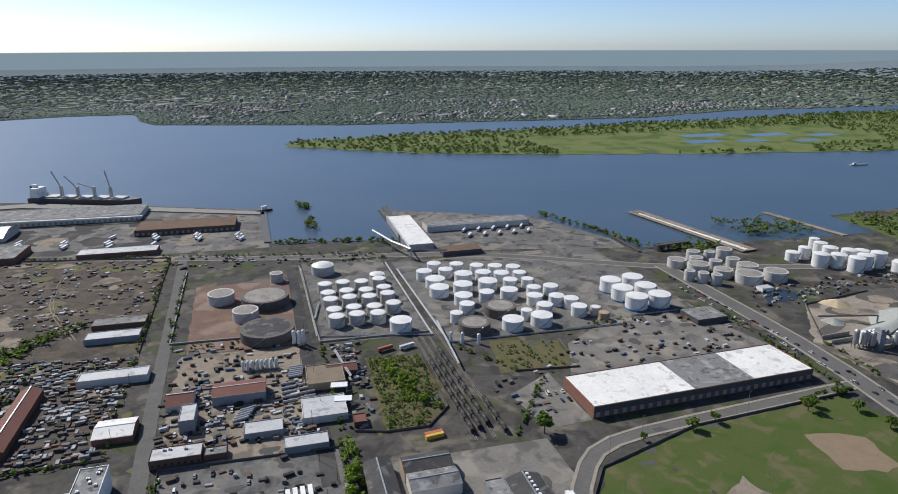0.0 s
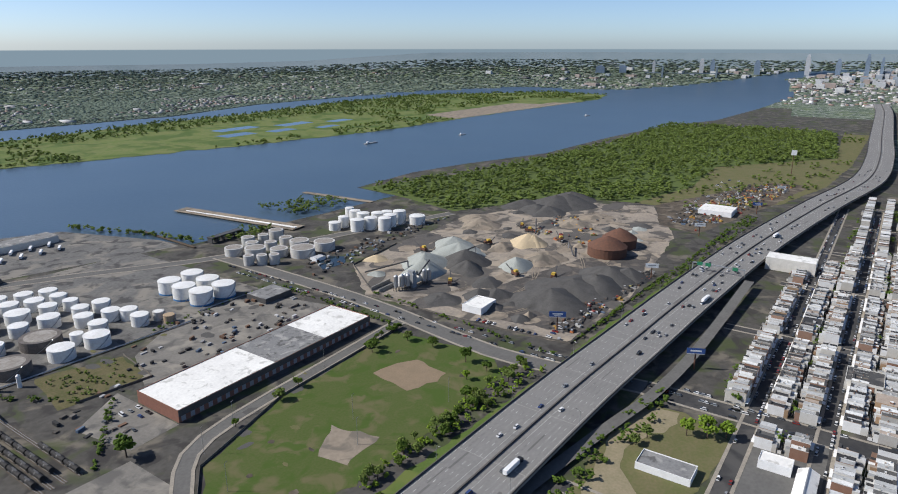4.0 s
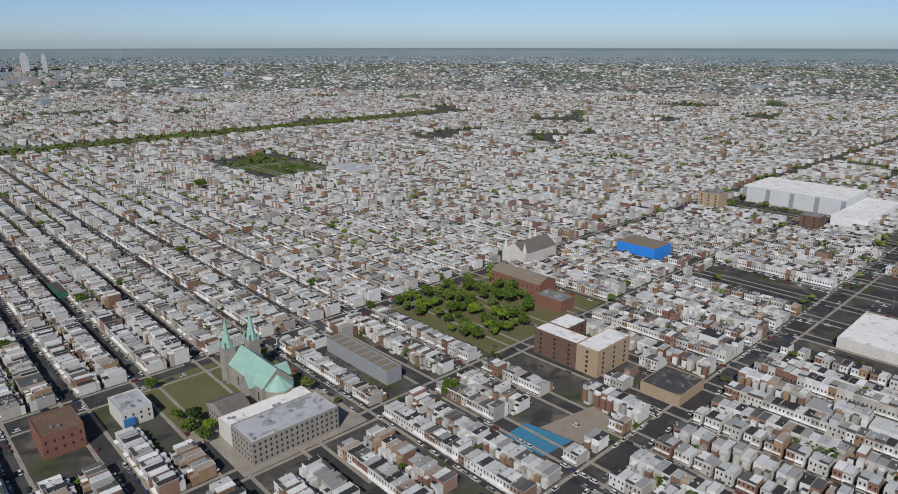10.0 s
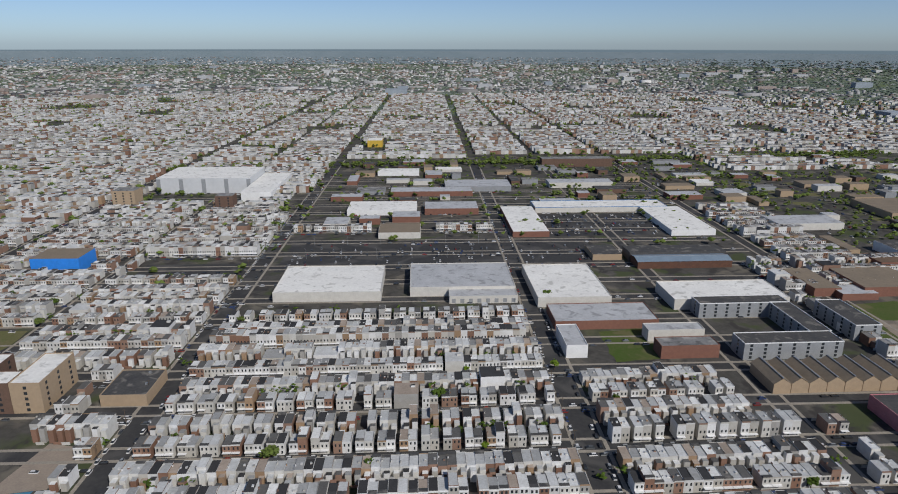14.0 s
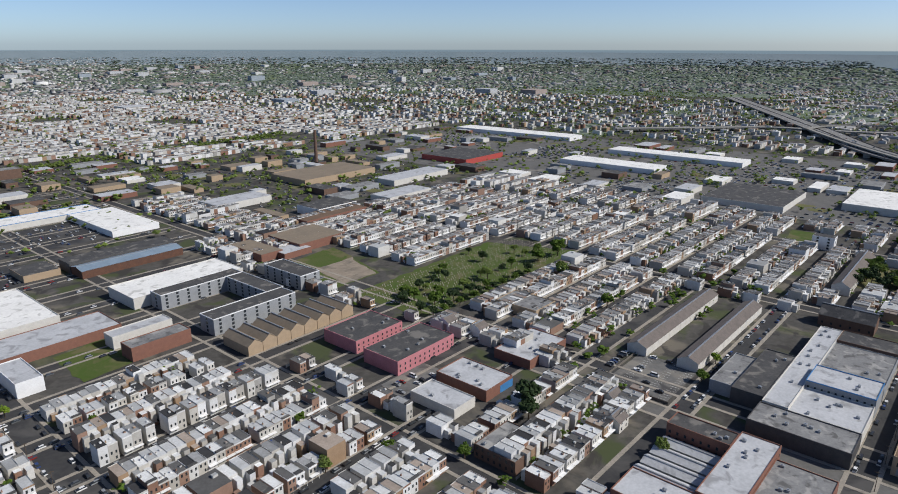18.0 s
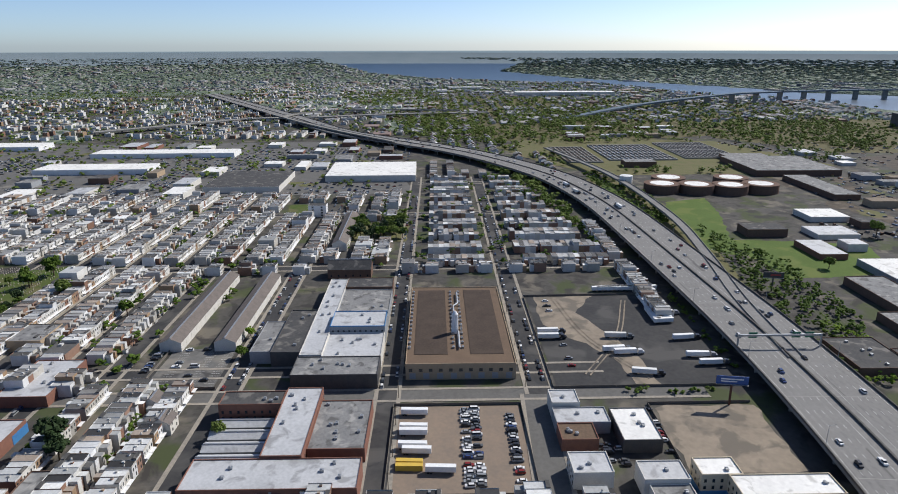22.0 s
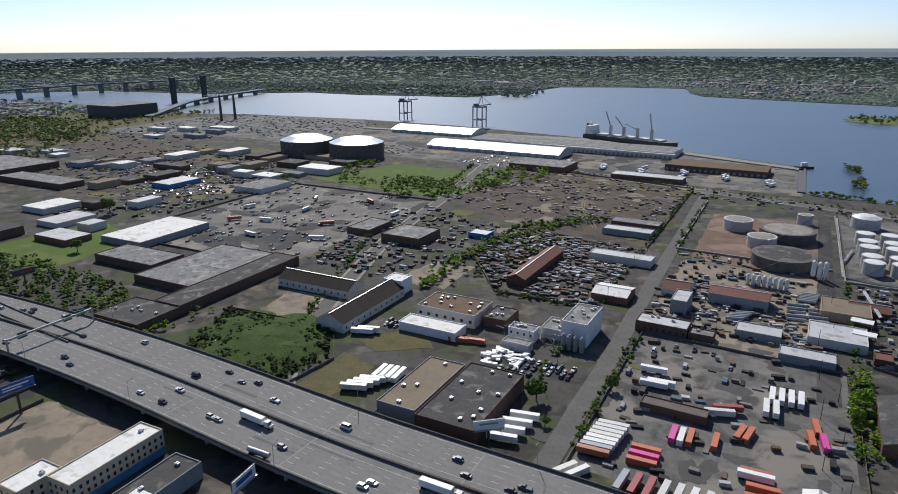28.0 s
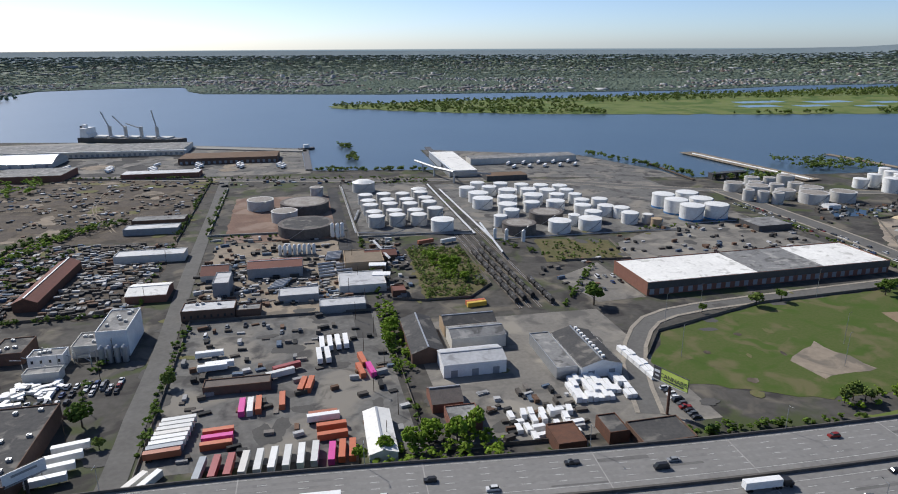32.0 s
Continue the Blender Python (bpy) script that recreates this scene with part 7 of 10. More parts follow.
# ---- retail, jail and far landmarks ----
for nm, lb, x0, y0, x1, y1, h, wl_, rf_ in (
    ("store", "white-roofed home centre", -978, -144, -872, -25, 9, STUCCO, R_WHITE),
    ("store", "dark-roofed store with a pale front", -920, -288, -812, -194, 8, STUCCO, R_DARK),
    ("store", "red-walled store with a dark roof", -943, -790, -836, -692, 9, REDP, R_DARK),
    ("store", "long white store", -995, -574, -945, -413, 8, WHITE, R_WHITE),
    ("store", "long white retail block", -1235, -1000, -1180, -706, 8, WHITE, R_WHITE),
    ("store", "white retail block", -1130, -560, -1085, -330, 8, WHITE, R_WHITE),
    ("warehouse", "brick warehouse with tan roof", -700, -840, -560, -760, 9, BRICK_TAN, R_TAN),
    ("warehouse", "long grey warehouse", -760, -700, -640, -660, 8, STUCCO, R_SILVER),
    ("warehouse", "dark warehouse with white end", -520, -640, -460, -600, 10, WHITE, R_DARK),
    ("warehouse", "brick works with flat roof", -510, -600, -420, -570, 9, BRICK, R_BROWN),
    ("warehouse", "pale distribution shed", -640, -620, -560, -585, 8, STUCCO, R_SILVER),
    ("warehouse", "grey flat shed by the rail line", -480, -760, -400, -720, 8, STUCCO, R_SILVER),
    ("warehouse", "blue-grey workshop block", -120, -1010, -20, -960, 8, GREY, R_SILVER),
    ("warehouse", "old brick mill with many windows", -330, -1190, -200, -1165, 14, BRICK_DARK, R_GREY),
    ("warehouse", "low white depot", 20, -1120, 90, -1090, 7, WHITE, R_WHITE),
    ("store", "yellow-walled storage building", 104, -1460, 136, -1420, 14, YELLOW, R_WHITE),
    ("warehouse", "pale shed row", -280, -1010, -180, -980, 8, STUCCO, R_SILVER),
    ("warehouse", "long low brick shed", -60, -960, 60, -930, 7, BRICK, R_SILVER),
    ("warehouse", "white block by the avenue", 20, -870, 110, -820, 7, WHITE, R_WHITE),
    ("warehouse", "brick works by the avenue", -60, -860, 10, -820, 8, BRICK, R_SILVER),
    ("warehouse", "tan showroom", 14, -752, 62, -712, 7, STUCCO, R_TAN),
    ("warehouse", "far grey works", -1000, 445, -880, 560, 9, BRICK_DARK, R_GREY),
    ("warehouse", "low grey works", -860, 470, -740, 500, 7, BRICK_DARK, R_GREY),
    ("warehouse", "blue-roofed depot", -660, 530, -630, 575, 6, BLUEP, R_SILVER),
    ("warehouse", "white-roofed depot", -680, 390, -645, 430, 6, STUCCO, R_WHITE),
    ("warehouse", "grey flat office", -560, 560, -520, 610, 6, STUCCO, R_GREY),
    ("warehouse", "long distant white warehouse", -2310, 290, -2260, 610, 14, STUCCO, R_WHITE),
    ("warehouse", "low white depot far along the river", -2640, 62, -2600, 196, 10, STUCCO, R_WHITE),
    ("warehouse", "dark power station block", -1420, 990, -1330, 1100, 30, DARK, R_GREY),
    ("hotel", "pale four-storey hotel beside the highway", 776, 57, 799, 106, 13.5, STUCCO, R_WHITE),
    ("hut", "low white recreation building", 344, 72, 360, 104, 4, WHITE, R_GREY),
    ("store", "dark-roofed garage on the side street", 520, -14, 545, 10, 7, STUCCO, R_DARK),
    ("filling_station", "filling station canopy with a pale top", 385, 26, 396, 44, 5, WHITE, R_WHITE),
    ("store", "green-walled dark-roofed court building", 655, -140, 690, -118, 5, mat("green wall", (0.05, 0.16, 0.09), (0.04, 0.12, 0.07), 4, 0.8), R_DARK),
    ("store", "white flat factory in the house rows", 940, -700, 1010, -640, 9, STUCCO, R_SILVER),
):
    block(nm, lb, x0, y0, x1, y1, h, wl_, rf_, 6 if (x1 - x0) * (y1 - y0) > 900 else 0, win=("s", 6, 2, 2) if nm == "hotel" else None, category=nm.replace("_", " "))
hall("store", "white gabled shop on the forecourt", 362, 12, 390, 23, 4.5, 7, "x", WHITE, R_WHITE, category="shop")
hall("shop", "cream shop with a brown gabled roof", 320, 12, 347, 31, 4.5, 8, "x", STUCCO, R_SHINGLE, category="shop")
for x, y in ((-796, 285), (-790, 326), (-785, 366), (-790, 406), (-834, 306), (-830, 386)):
    tank(x, y, 21, 11, BRICK_DARK, R_WHITE, "round brown prison block with a pale roof", 0.01, "round prison blocks", ladder=False)
tank(-830, 250, 8, 14, TANKW, TANKW, "white round water tank", 0.1, "water tanks", ladder=False)
for x, y in ((-685, -890), (-1106, 1077), (-1107, 1118)):
    solid("brick_chimney", Build().lathe(x, y, [(3.2, 0), (2.2, 58)], 14), BRICK_DARK, "tall dark brick chimney stack", "chimney")
for x, y in ((-1545, 1336), (-1566, 1464)):
    root = thing("lift_tower", "dark steel lift-bridge tower", "tower", (x, y, 0), group="lift bridge towers")
    for sx in (-6, 6):
        part("leg", Build().box(sx - 2, -5, 0, sx + 2, 5, 74), DARK, root)
    part("head", Build().box(-9, -6, 68, 9, 6, 76, bottom=True), DARK, root)
BRIDGE = mat("bridge steel", (0.13, 0.17, 0.2), (0.1, 0.13, 0.16), 8, 0.7)
for nm, pts, zz in (("bridge_highway", [(-1560, 300), (-1780, 560), (-1950, 900), (-2060, 1250), (-2080, 1600), (-2020, 1900)], 34), ("bridge_rail", [(-1300, 1050), (-1440, 1300), (-1520, 1500), (-1600, 1750)], 16)):
    ln = smooth_line(pts, 30)
    root = thing(nm, "long dark steel river bridge on tall piers", "bridge")
    n = len(ln[0])
    zs = [zz * min(1, (k + 3) / (n * 0.45)) for k in range(n)]
    b = Build()
    ribbon(b, ln, -10, 10, -4.5, 0, zs=zs)
    part("deck", b, BRIDGE, root)
    for k in range(1, n, 3):
        p = ln[0][k]
        part("pier", Build().box(p.x - 2, p.y - 8, 0, p.x + 2, p.y + 8, max(1, zs[k] - 4.6)), CONCRETE, root)
    b = Build()
    for k in range(n // 2, n - 1):
        p, q2 = ln[0][k], ln[0][k + 1]
        hgt = zz * 0.55 * abs(math.sin((k - n // 2) / 5.0)) + 4
        for s in (-9, 9):
            b.tube((p.x + s, p.y, zs[k]), (q2.x + s, q2.y, zs[k + 1] + hgt), 0.7, 5), b.tube((p.x + s, p.y, zs[k] + hgt), (q2.x + s, q2.y, zs[k + 1] + hgt), 0.8, 5)
    part("truss", b, BRIDGE, root)
far_bridge = thing("distant_bridge", "distant suspension bridge across the river", "bridge")
spots = [place(5400 * math.cos(radians(11.5 + k * 0.45)), 5400 * math.sin(radians(11.5 + k * 0.45))) for k in range(16)]
for (x, y, z), (x2, y2, z2) in zip(spots, spots[1:]):
    part("deck_span", Build().tube((x, y, z + 24), (x2, y2, z2 + 24), 2.5, 6), BRIDGE, far_bridge)
for k in (3, 12):
    x, y, z = spots[k]
    part("tower", Build().box(x - 5, y - 5, z, x + 5, y + 5, z + 60), BRIDGE, far_bridge)

# ---- skyline of the far city centre: bearing, width, rise above the eye line in degrees ----
SKYGLASS = mat("skyline glass", (0.13, 0.18, 0.24), (0.19, 0.24, 0.3), 40, 0.5)
SKYPALE = mat("skyline masonry", (0.45, 0.46, 0.47), (0.36, 0.38, 0.4), 40, 0.7)
def skyscraper(az, w, el, dist=6500.0, pale=False, spire=0.0):
    a = radians(az)
    x, y, z0 = place(dist * math.cos(a), dist * math.sin(a))
    d = math.hypot(x, y)
    top = 225 + d * math.tan(radians(el + 0.13))
    root = thing("skyscraper", "pale masonry tower on the far skyline" if pale else "blue glass tower on the far skyline", "skyscraper", (x, y, z0), az, "skyline towers")
    h, r = top - z0, w * d / 1151 / 2 * 0.72
    part("shaft", Build().box(-r, -r, -5, r, r, h * 0.8), SKYPALE if pale else SKYGLASS, root)
    part("crown", Build().box(-r * 0.8, -r * 0.7, h * 0.8, r * 0.8, r * 0.7, h * 0.94).box(-r * 0.5, -r * 0.4, h * 0.94, r * 0.5, r * 0.4, h), SKYPALE if pale else SKYGLASS, root)
    if spire:
        part("mast", Build().lathe(0, 0, [(r * 0.15, h), (r * 0.05, h + spire)], 6), SKYGLASS, root)


for k, (az, w, el) in enumerate(((-2.37, 9, -0.08), (-3.34, 8, 0.04), (-4.67, 10, -0.12), (-5.28, 8, 0.46), (-5.97, 9, 0.5), (-6.3, 7, 0.62), (-7.74, 6, -0.2), (-1.05, 9, -0.5), (-1.7, 7, -0.7), (0.62, 7, -0.8), (1.9, 6, -0.95), (-4.0, 9, -0.5), (-6.8, 12, -0.45), (-8.4, 14, -0.75), (-3.0, 11, -0.55), (-0.3, 9, -0.85), (-9.5, 9, -0.9), (-11.2, 14, -0.9), (-5.6, 14, -0.5), (-2.0, 12, -0.8), (6.6, 9, -0.8), (2.8, 8, -0.75), (4.6, 10, -1.1), (14.0, 9, -1.15), (13.2, 9, -1.2), (10.0, 12, -1.25), (17.6, 6, -1.3), (20.0, 16, -1.7), (21.8, 20, -1.75), (-12.4, 9, -1.0))):
    skyscraper(az, w, el, pale=k % 3 == 2, spire=25 if k == 5 else 0)
b, rs = Build(), random.Random(3)
for k in range(420):
    az, dist = rs.gauss(-3, 7.5), rs.uniform(4300, 8200)
    x, y = dist * math.cos(radians(az)), dist * math.sin(radians(az))
    if wet(x, y):
        continue
    px, py, pz = place(x, y)
    s = math.hypot(px, py) / dist
    w_, h_ = rs.uniform(9, 26) * s, rs.uniform(14, 62) * s * max(0.35, 1 - abs(az + 4) / 16)
    b.box(-w_, -w_, pz - 4, w_, w_ * rs.uniform(0.6, 1.4), pz + h_, at=(px, py))
for k in range(130):
    az, dist = rs.uniform(-150, 32), rs.uniform(2300, 7500)
    x, y = dist * math.cos(radians(az)), dist * math.sin(radians(az))
    if wet(x, y):
        continue
    px, py, pz = place(x, y)
    s = math.hypot(px, py) / dist
    w_, l_ = rs.uniform(15, 50) * s, rs.uniform(12, 40) * s
    b.box(-w_, -l_, pz - 3, w_, l_, pz + rs.uniform(10, 26) * s, at=(px, py))
solid("distant_mid_rises", b, mat("distant mid-rise", ONE, (0.8, 0.8, 0.8), 60, 0.8, stops=[(0.0, (0.45, 0.46, 0.47)), (0.3, (0.36, 0.3, 0.27)), (0.55, (0.3, 0.34, 0.38)), (0.8, (0.55, 0.55, 0.54))], by="island"), "distant mid-rise blocks below the skyline", "buildings", kind="stuff")

# ---- workshops and stores that fill the commercial quarters ----
rs = random.Random(77)
taken = [(-978, -144, -872, -25), (-920, -288, -812, -194), (-943, -790, -836, -692), (-995, -574, -945, -413), (-1235, -1000, -1180, -706), (-1130, -560, -1085, -330), (-700, -840, -560, -760), (-760, -700, -640, -660), (-520, -640, -460, -600), (-510, -600, -420, -570), (-640, -620, -560, -585), (-480, -760, -400, -720), (-120, -1010, -20, -960), (-330, -1190, -200, -1165), (20, -1120, 90, -1090), (-280, -1010, -180, -980), (-60, -960, 60, -930), (20, -870, 110, -820), (-60, -860, 10, -820), (-96, -1300, -66, 0), (150, -1300, 180, 0), (-900, 470, -740, 565), (-1000, 445, -860, 560), (-660, 530, -630, 575), (-680, 390, -645, 430), (-560, 560, -520, 610), (-880, 280, -770, 470), (-1190, 200, -950, 525), (-1070, 660, -830, 800), (-870, 790, -760, 900), (-640, 520, -540, 600)]
for zone, n in (((-1230, -1080, -800, -30), 58), ((-790, -1090, -430, -640), 30), ((-490, -1280, -100, -880), 24), ((-60, -1230, 150, -780), 22), ((-880, 480, -560, 800), 22), ((-1150, 560, -900, 960), 10), ((-1420, 220, -1000, 520), 12), ((-800, -1000, -560, -660), 6), ((-640, 300, -560, 700), 8), ((20, 410, 40, 500), 2)):
    for _ in range(n * 5):
        if n <= 0:
            break
        w_, d_ = rs.uniform(14, 55), rs.uniform(12, 32)
        if rs.random() < 0.35:
            w_, d_ = d_, w_
        x, y = rs.uniform(zone[0], zone[2]), rs.uniform(zone[1], zone[3])
        if any(x - 4 < c and x + w_ + 4 > a and y - 4 < d and y + d_ + 4 > bb for a, bb, c, d in taken):
            continue
        taken.append((x, y, x + w_, y + d_))
        n -= 1
        k = rs.randrange(6)
        block(("workshop", "store", "warehouse")[k % 3], ("low brick workshop with a pale flat roof", "plain stucco store with a white flat roof", "metal warehouse with a grey flat roof", "brick workshop with a tarred dark roof", "low store with a silver flat roof", "tan brick warehouse with a tan flat roof")[k], x, y, x + w_, y + d_, rs.uniform(4.5, 8.5), (BRICK, STUCCO, GREY, BRICK_DARK, STUCCO, BRICK_TAN)[k], (R_SILVER, R_WHITE, R_GREY, R_DARK, R_SILVER, R_TAN)[k], 2 if w_ * d_ > 600 else 0, category="building")

# ---- aggregate yard ----
GRAVEL_G = mat("grey-green gravel", (0.33, 0.345, 0.32), (0.26, 0.275, 0.255), 7, 0.95, fine=1.2)
GRAVEL_D = mat("dark gravel", (0.065, 0.063, 0.061), (0.095, 0.092, 0.088), 7, 0.95, fine=1.2)
GRAVEL_T = mat("tan sand heap", (0.5, 0.4, 0.26), (0.42, 0.34, 0.23), 7, 0.95, fine=1.2)
def heap(x, y, r, h, m, label, seed):
    rs = random.Random(seed)
    q, n = Build(), 28
    rings = []
    for k in range(7):
        u = k / 6
        rings.append([(x + r * (1 - u) * (1 + 0.22 * math.sin(3 * a + seed) + 0.1 * rs.uniform(-1, 1)) * math.cos(a), y + r * (1 - u) * (1 + 0.18 * math.cos(2 * a + seed * 2)) * math.sin(a), h * (1 - (1 - u) ** 1.15) + rs.uniform(-0.2, 0.2) * (0 < k)) for a in [2 * math.pi * j / n for j in range(n)]])
    for k, rg in enumerate(rings):
        q.v.extend(rg if k else [(a, b_, 0) for a, b_, _ in rg])
    for k in range(6):
        for j in range(n):
            q.f.append((k * n + j, k * n + (j + 1) % n, (k + 1) * n + (j + 1) % n, (k + 1) * n + j)), q.s.append(0)
    return solid("gravel_cone", q, m, label, "heap", group="aggregate heaps", smooth=True)


for k, (x, y, r, h, m) in enumerate(((561, 417, 27, 15, 0), (640, 423, 30, 13, 0), (591, 380, 20, 12, 1), (633, 341, 22, 11, 0), (666, 324, 19, 9, 3), (721, 371, 23, 13, 2), (684, 389, 18, 8, 3), (566, 492, 14, 6, 2), (555, 261, 36, 14, 1), (620, 240, 34, 13, 1), (532, 328, 17, 8, 1), (499, 356, 15, 5, 1), (766, 467, 32, 10, 3), (665, 222, 26, 11, 1), (944, 420, 44, 16, 1), (880, 440, 30, 10, 1), (600, 450, 18, 8, 0), (690, 440, 16, 6, 3), (840, 360, 26, 6, 3))):
    heap(x, y, r, h, (GRAVEL_G, GRAVEL_D, GRAVEL_T, SAND)[m], ("tall grey-green gravel heap", "dark crushed-stone heap with tracks", "golden sand heap in the yard", "pale sandy heap in the yard")[m], k)
for x, y, r in ((731, 271, 22), (772, 271, 20)):
    root = thing("salt_dome", "rusty brown round store with a conical roof", "store", (x, y, 0))
    part("drum", Build().lathe(0, 0, [(r, 0), (r, 11)], 32), RUST, root)
    part("cone_roof", Build().lathe(0, 0, [(r + 0.4, 11), (r * 0.5, 18), (1, 22)], 32), RUST, root)
for x, y in ((498, 408), (503, 404), (508, 400), (530, 395), (534, 392)):
    root = thing("silo", "grey cement silo of the batching plant", "silo", (x, y, 0), group="silos")
    part("barrel", Build().lathe(0, 0, [(2.2, 4), (2.2, 15), (0.6, 16.5)], 12), STEEL, root)
    for lx, ly in ((-1.9, -1.9), (1.5, -1.9), (-1.9, 1.5), (1.5, 1.5)):
        part("leg", Build().box(lx, ly, 0, lx + 0.4, ly + 0.4, 4.6, bottom=True), DARK, root)
for xa, ya, xb, yb, z in ((510, 400, 560, 410, 15), (600, 420, 640, 400, 12), (760, 380, 800, 400, 10), (520, 470, 560, 440, 9), (700, 300, 730, 320, 8)):
    root = thing("conveyor", "steel gravel conveyor on trestles", "conveyor", group="conveyors")
    part("belt", Build().tube((xa, ya, 2), (xb, yb, z), 0.9, 6), DARK, root)
    part("trestle", Build().box(xb - 0.6, yb - 0.6, 0, xb + 0.6, yb + 0.6, z), STEEL, root)

# ---- billboards ----
SIGNBLUE = mat("blue billboard print", (0.04, 0.1, 0.3), (0.03, 0.08, 0.24), 5, 0.5)
# base colour raised to stand for the sign face's own light
SIGNLIME = mat("light-raised yellow-green billboard face", (0.68, 0.8, 0.16), (0.62, 0.72, 0.14), 5, 0.5)
bb = billboard(157, 238, 14.5, 17, 5.6, -67, SIGNLIME, "yellow-green roadside billboard on a single rusty post", bars=(), ink=DARK, words="CANNABIS")
part("dark_block", Build().box(-8.5, -0.52, 14.5, -4.6, -0.47, 20.1, bottom=True), DARK, bb, "black block at the panel's end")
part("logo_bar", Build().box(-8.0, -0.56, 17.6, -5.1, -0.53, 18.9, bottom=True).box(-7.4, -0.56, 15.8, -5.6, -0.53, 16.6, bottom=True), WHITE, bb)
part("small_print_bar", Build().box(-3.2, -0.56, 15.2, 6.8, -0.53, 15.8, bottom=True), DARK, bb)
part("panel_frame", Build().box(-8.7, -0.5, 14.2, 8.7, -0.1, 14.5, bottom=True).box(-8.7, -0.5, 20.1, 8.7, -0.1, 20.3, bottom=True), DARK, bb)
billboard(-296, 156, 12.5, 16, 4.4, 80, SIGNBLUE, "blue billboard beside the elevated highway", ((0, 0.12, 0.7, 0.16), (-0.1, -0.18, 0.5, 0.14)))
billboard(-158, 156, 9, 13, 4.5, 95, WHITE, "white billboard with dark lettering on the roofs", ((0, 0, 0.7, 0.45),), ink=SIGNBLUE)
billboard(-94, 232, 8, 14, 4.5, 40, WHITE, "pale billboard beside the warehouse", ((0, 0.1, 0.6, 0.2),), ink=GREY)
billboard(-455, 256, 11, 15, 4.4, 82, DARK, "dark billboard beside the ramp", ((0.1, 0, 0.5, 0.3),), ink=REDP)
billboard(496, 226, 14, 14, 4.5, -60, SIGNBLUE, "blue billboard by the aggregate yard", ((0, 0.05, 0.6, 0.25), (0, -0.3, 0.4, 0.12)))
for x, y in ((674, 200), (870, 200), (1033, 160), (1180, 150), (491, 108)):
    billboard(x, y, 13, 13, 4, -65, SIGNBLUE if x % 2 else WHITE, "roadside billboard beside the highway", ((0, 0, 0.6, 0.3),), ink=WHITE if x % 2 else GREY)
billboard(1379, 162, 38, 9, 9, -75, WHITE, "tall white sign on a high pole", ())
# sign gantry and lights on the highway
SIGNGREEN = mat("green road sign", (0.02, 0.18, 0.09), None, 3, 0.5)
for x in (-345, 705):
    g = thing("sign_gantry", "steel sign gantry across the highway with green signs", "gantry", (x, lerp([p for p in AXIS], x), DECK), 0)
    part("truss", Build().box(-0.5, -25, 7, 0.5, 25, 8.2, bottom=True).box(-0.5, -25.3, 0, 0.5, -24.6, 8.2).box(-0.5, 24.6, 0, 0.5, 25.3, 8.2), STEEL, g)
    for y in (-16, 10, 18):
        part("sign_panel", Build().box(-0.8, y - 2.6, 5.6, -0.6, y + 2.6, 9.2, bottom=True), SIGNGREEN, g)
pts, side = hw
for i in range(0, len(pts), 4):
    if -700 < pts[i].x < 900:
        for s in (-1, 1):
            p = pts[i] + side[i] * (s * 25.2)
            pole(p.x, p.y, 11, arm=2.6, turn=math.degrees(math.atan2(side[i].y, side[i].x)) + (180 if s > 0 else 0), z=DECK)

# ---- traffic ----
rs = random.Random(5)
for i in range(8, len(pts) - 8):
    x = pts[i].x
    if not -900 < x < 950:
        continue
    for s in (-1, 1):
        for lane in (6.6, 10.3, 14.0, 17.6):
            if rs.random() < (0.17 if x > -600 else 0.2):
                d = (pts[i + 1] - pts[i])
                p = pts[i] + d * rs.random() + side[i] * (s * lane)
                a = math.degrees(math.atan2(d.y, d.x)) + (180 if s > 0 else 0)
                if rs.random() < 0.07:
                    truck(p.x, p.y, a, DECK + 0.03, TRAILER_W if rs.random() < 0.7 else TRAILER_R)
                else:
                    car(p.x, p.y, a, DECK + 0.03, group="cars on the highway")


def lot(x0, y0, x1, y1, rows, step, fill, seed, along="x", turn=None, group="parked cars"):
    rs = random.Random(seed)
    for k in range(rows):
        v = (y0 + (y1 - y0) * (k + 0.5) / rows) if along == "x" else (x0 + (x1 - x0) * (k + 0.5) / rows)
        u = x0 if along == "x" else y0
        while u < (x1 if along == "x" else y1):
            if rs.random() < fill:
                x, y = (u, v) if along == "x" else (v, u)
                car(x, y, (90 if along == "x" else 0) + rs.uniform(-4, 4) + (180 if rs.random() < 0.5 else 0), group=group)
            u += step


lot(-295, 16, -233, 26, 2, 2.9, 0.85, 1), lot(-295, 38, -233, 44, 1, 2.9, 0.85, 2)
lot(-368, -152, -322, -120, 3, 5.5, 0.3, 3), lot(310, 14, 318, 46, 1, 3, 0.6, 4, "y"), lot(226, 383, 229, 425, 1, 3.2, 0.8, 5, "y")
lot(182, 384, 222, 420, 3, 6, 0.3, 6), lot(160, 232, 176, 262, 1, 3, 0.9, 7, "y"), lot(-60, 405, -16, 452, 4, 5, 0.4, 8), lot(-125, 295, -100, 318, 3, 4, 0.6, 9)
lot(-295, 110, -250, 114, 1, 3, 0.5, 10), lot(-262, 80, -246, 92, 2, 3, 0.6, 11), lot(-440, 80, -330, 86, 1, 9, 0.5, 12)
# cars that nobody could count: kerbs, malls, fields
b, rs = Build(), random.Random(21)


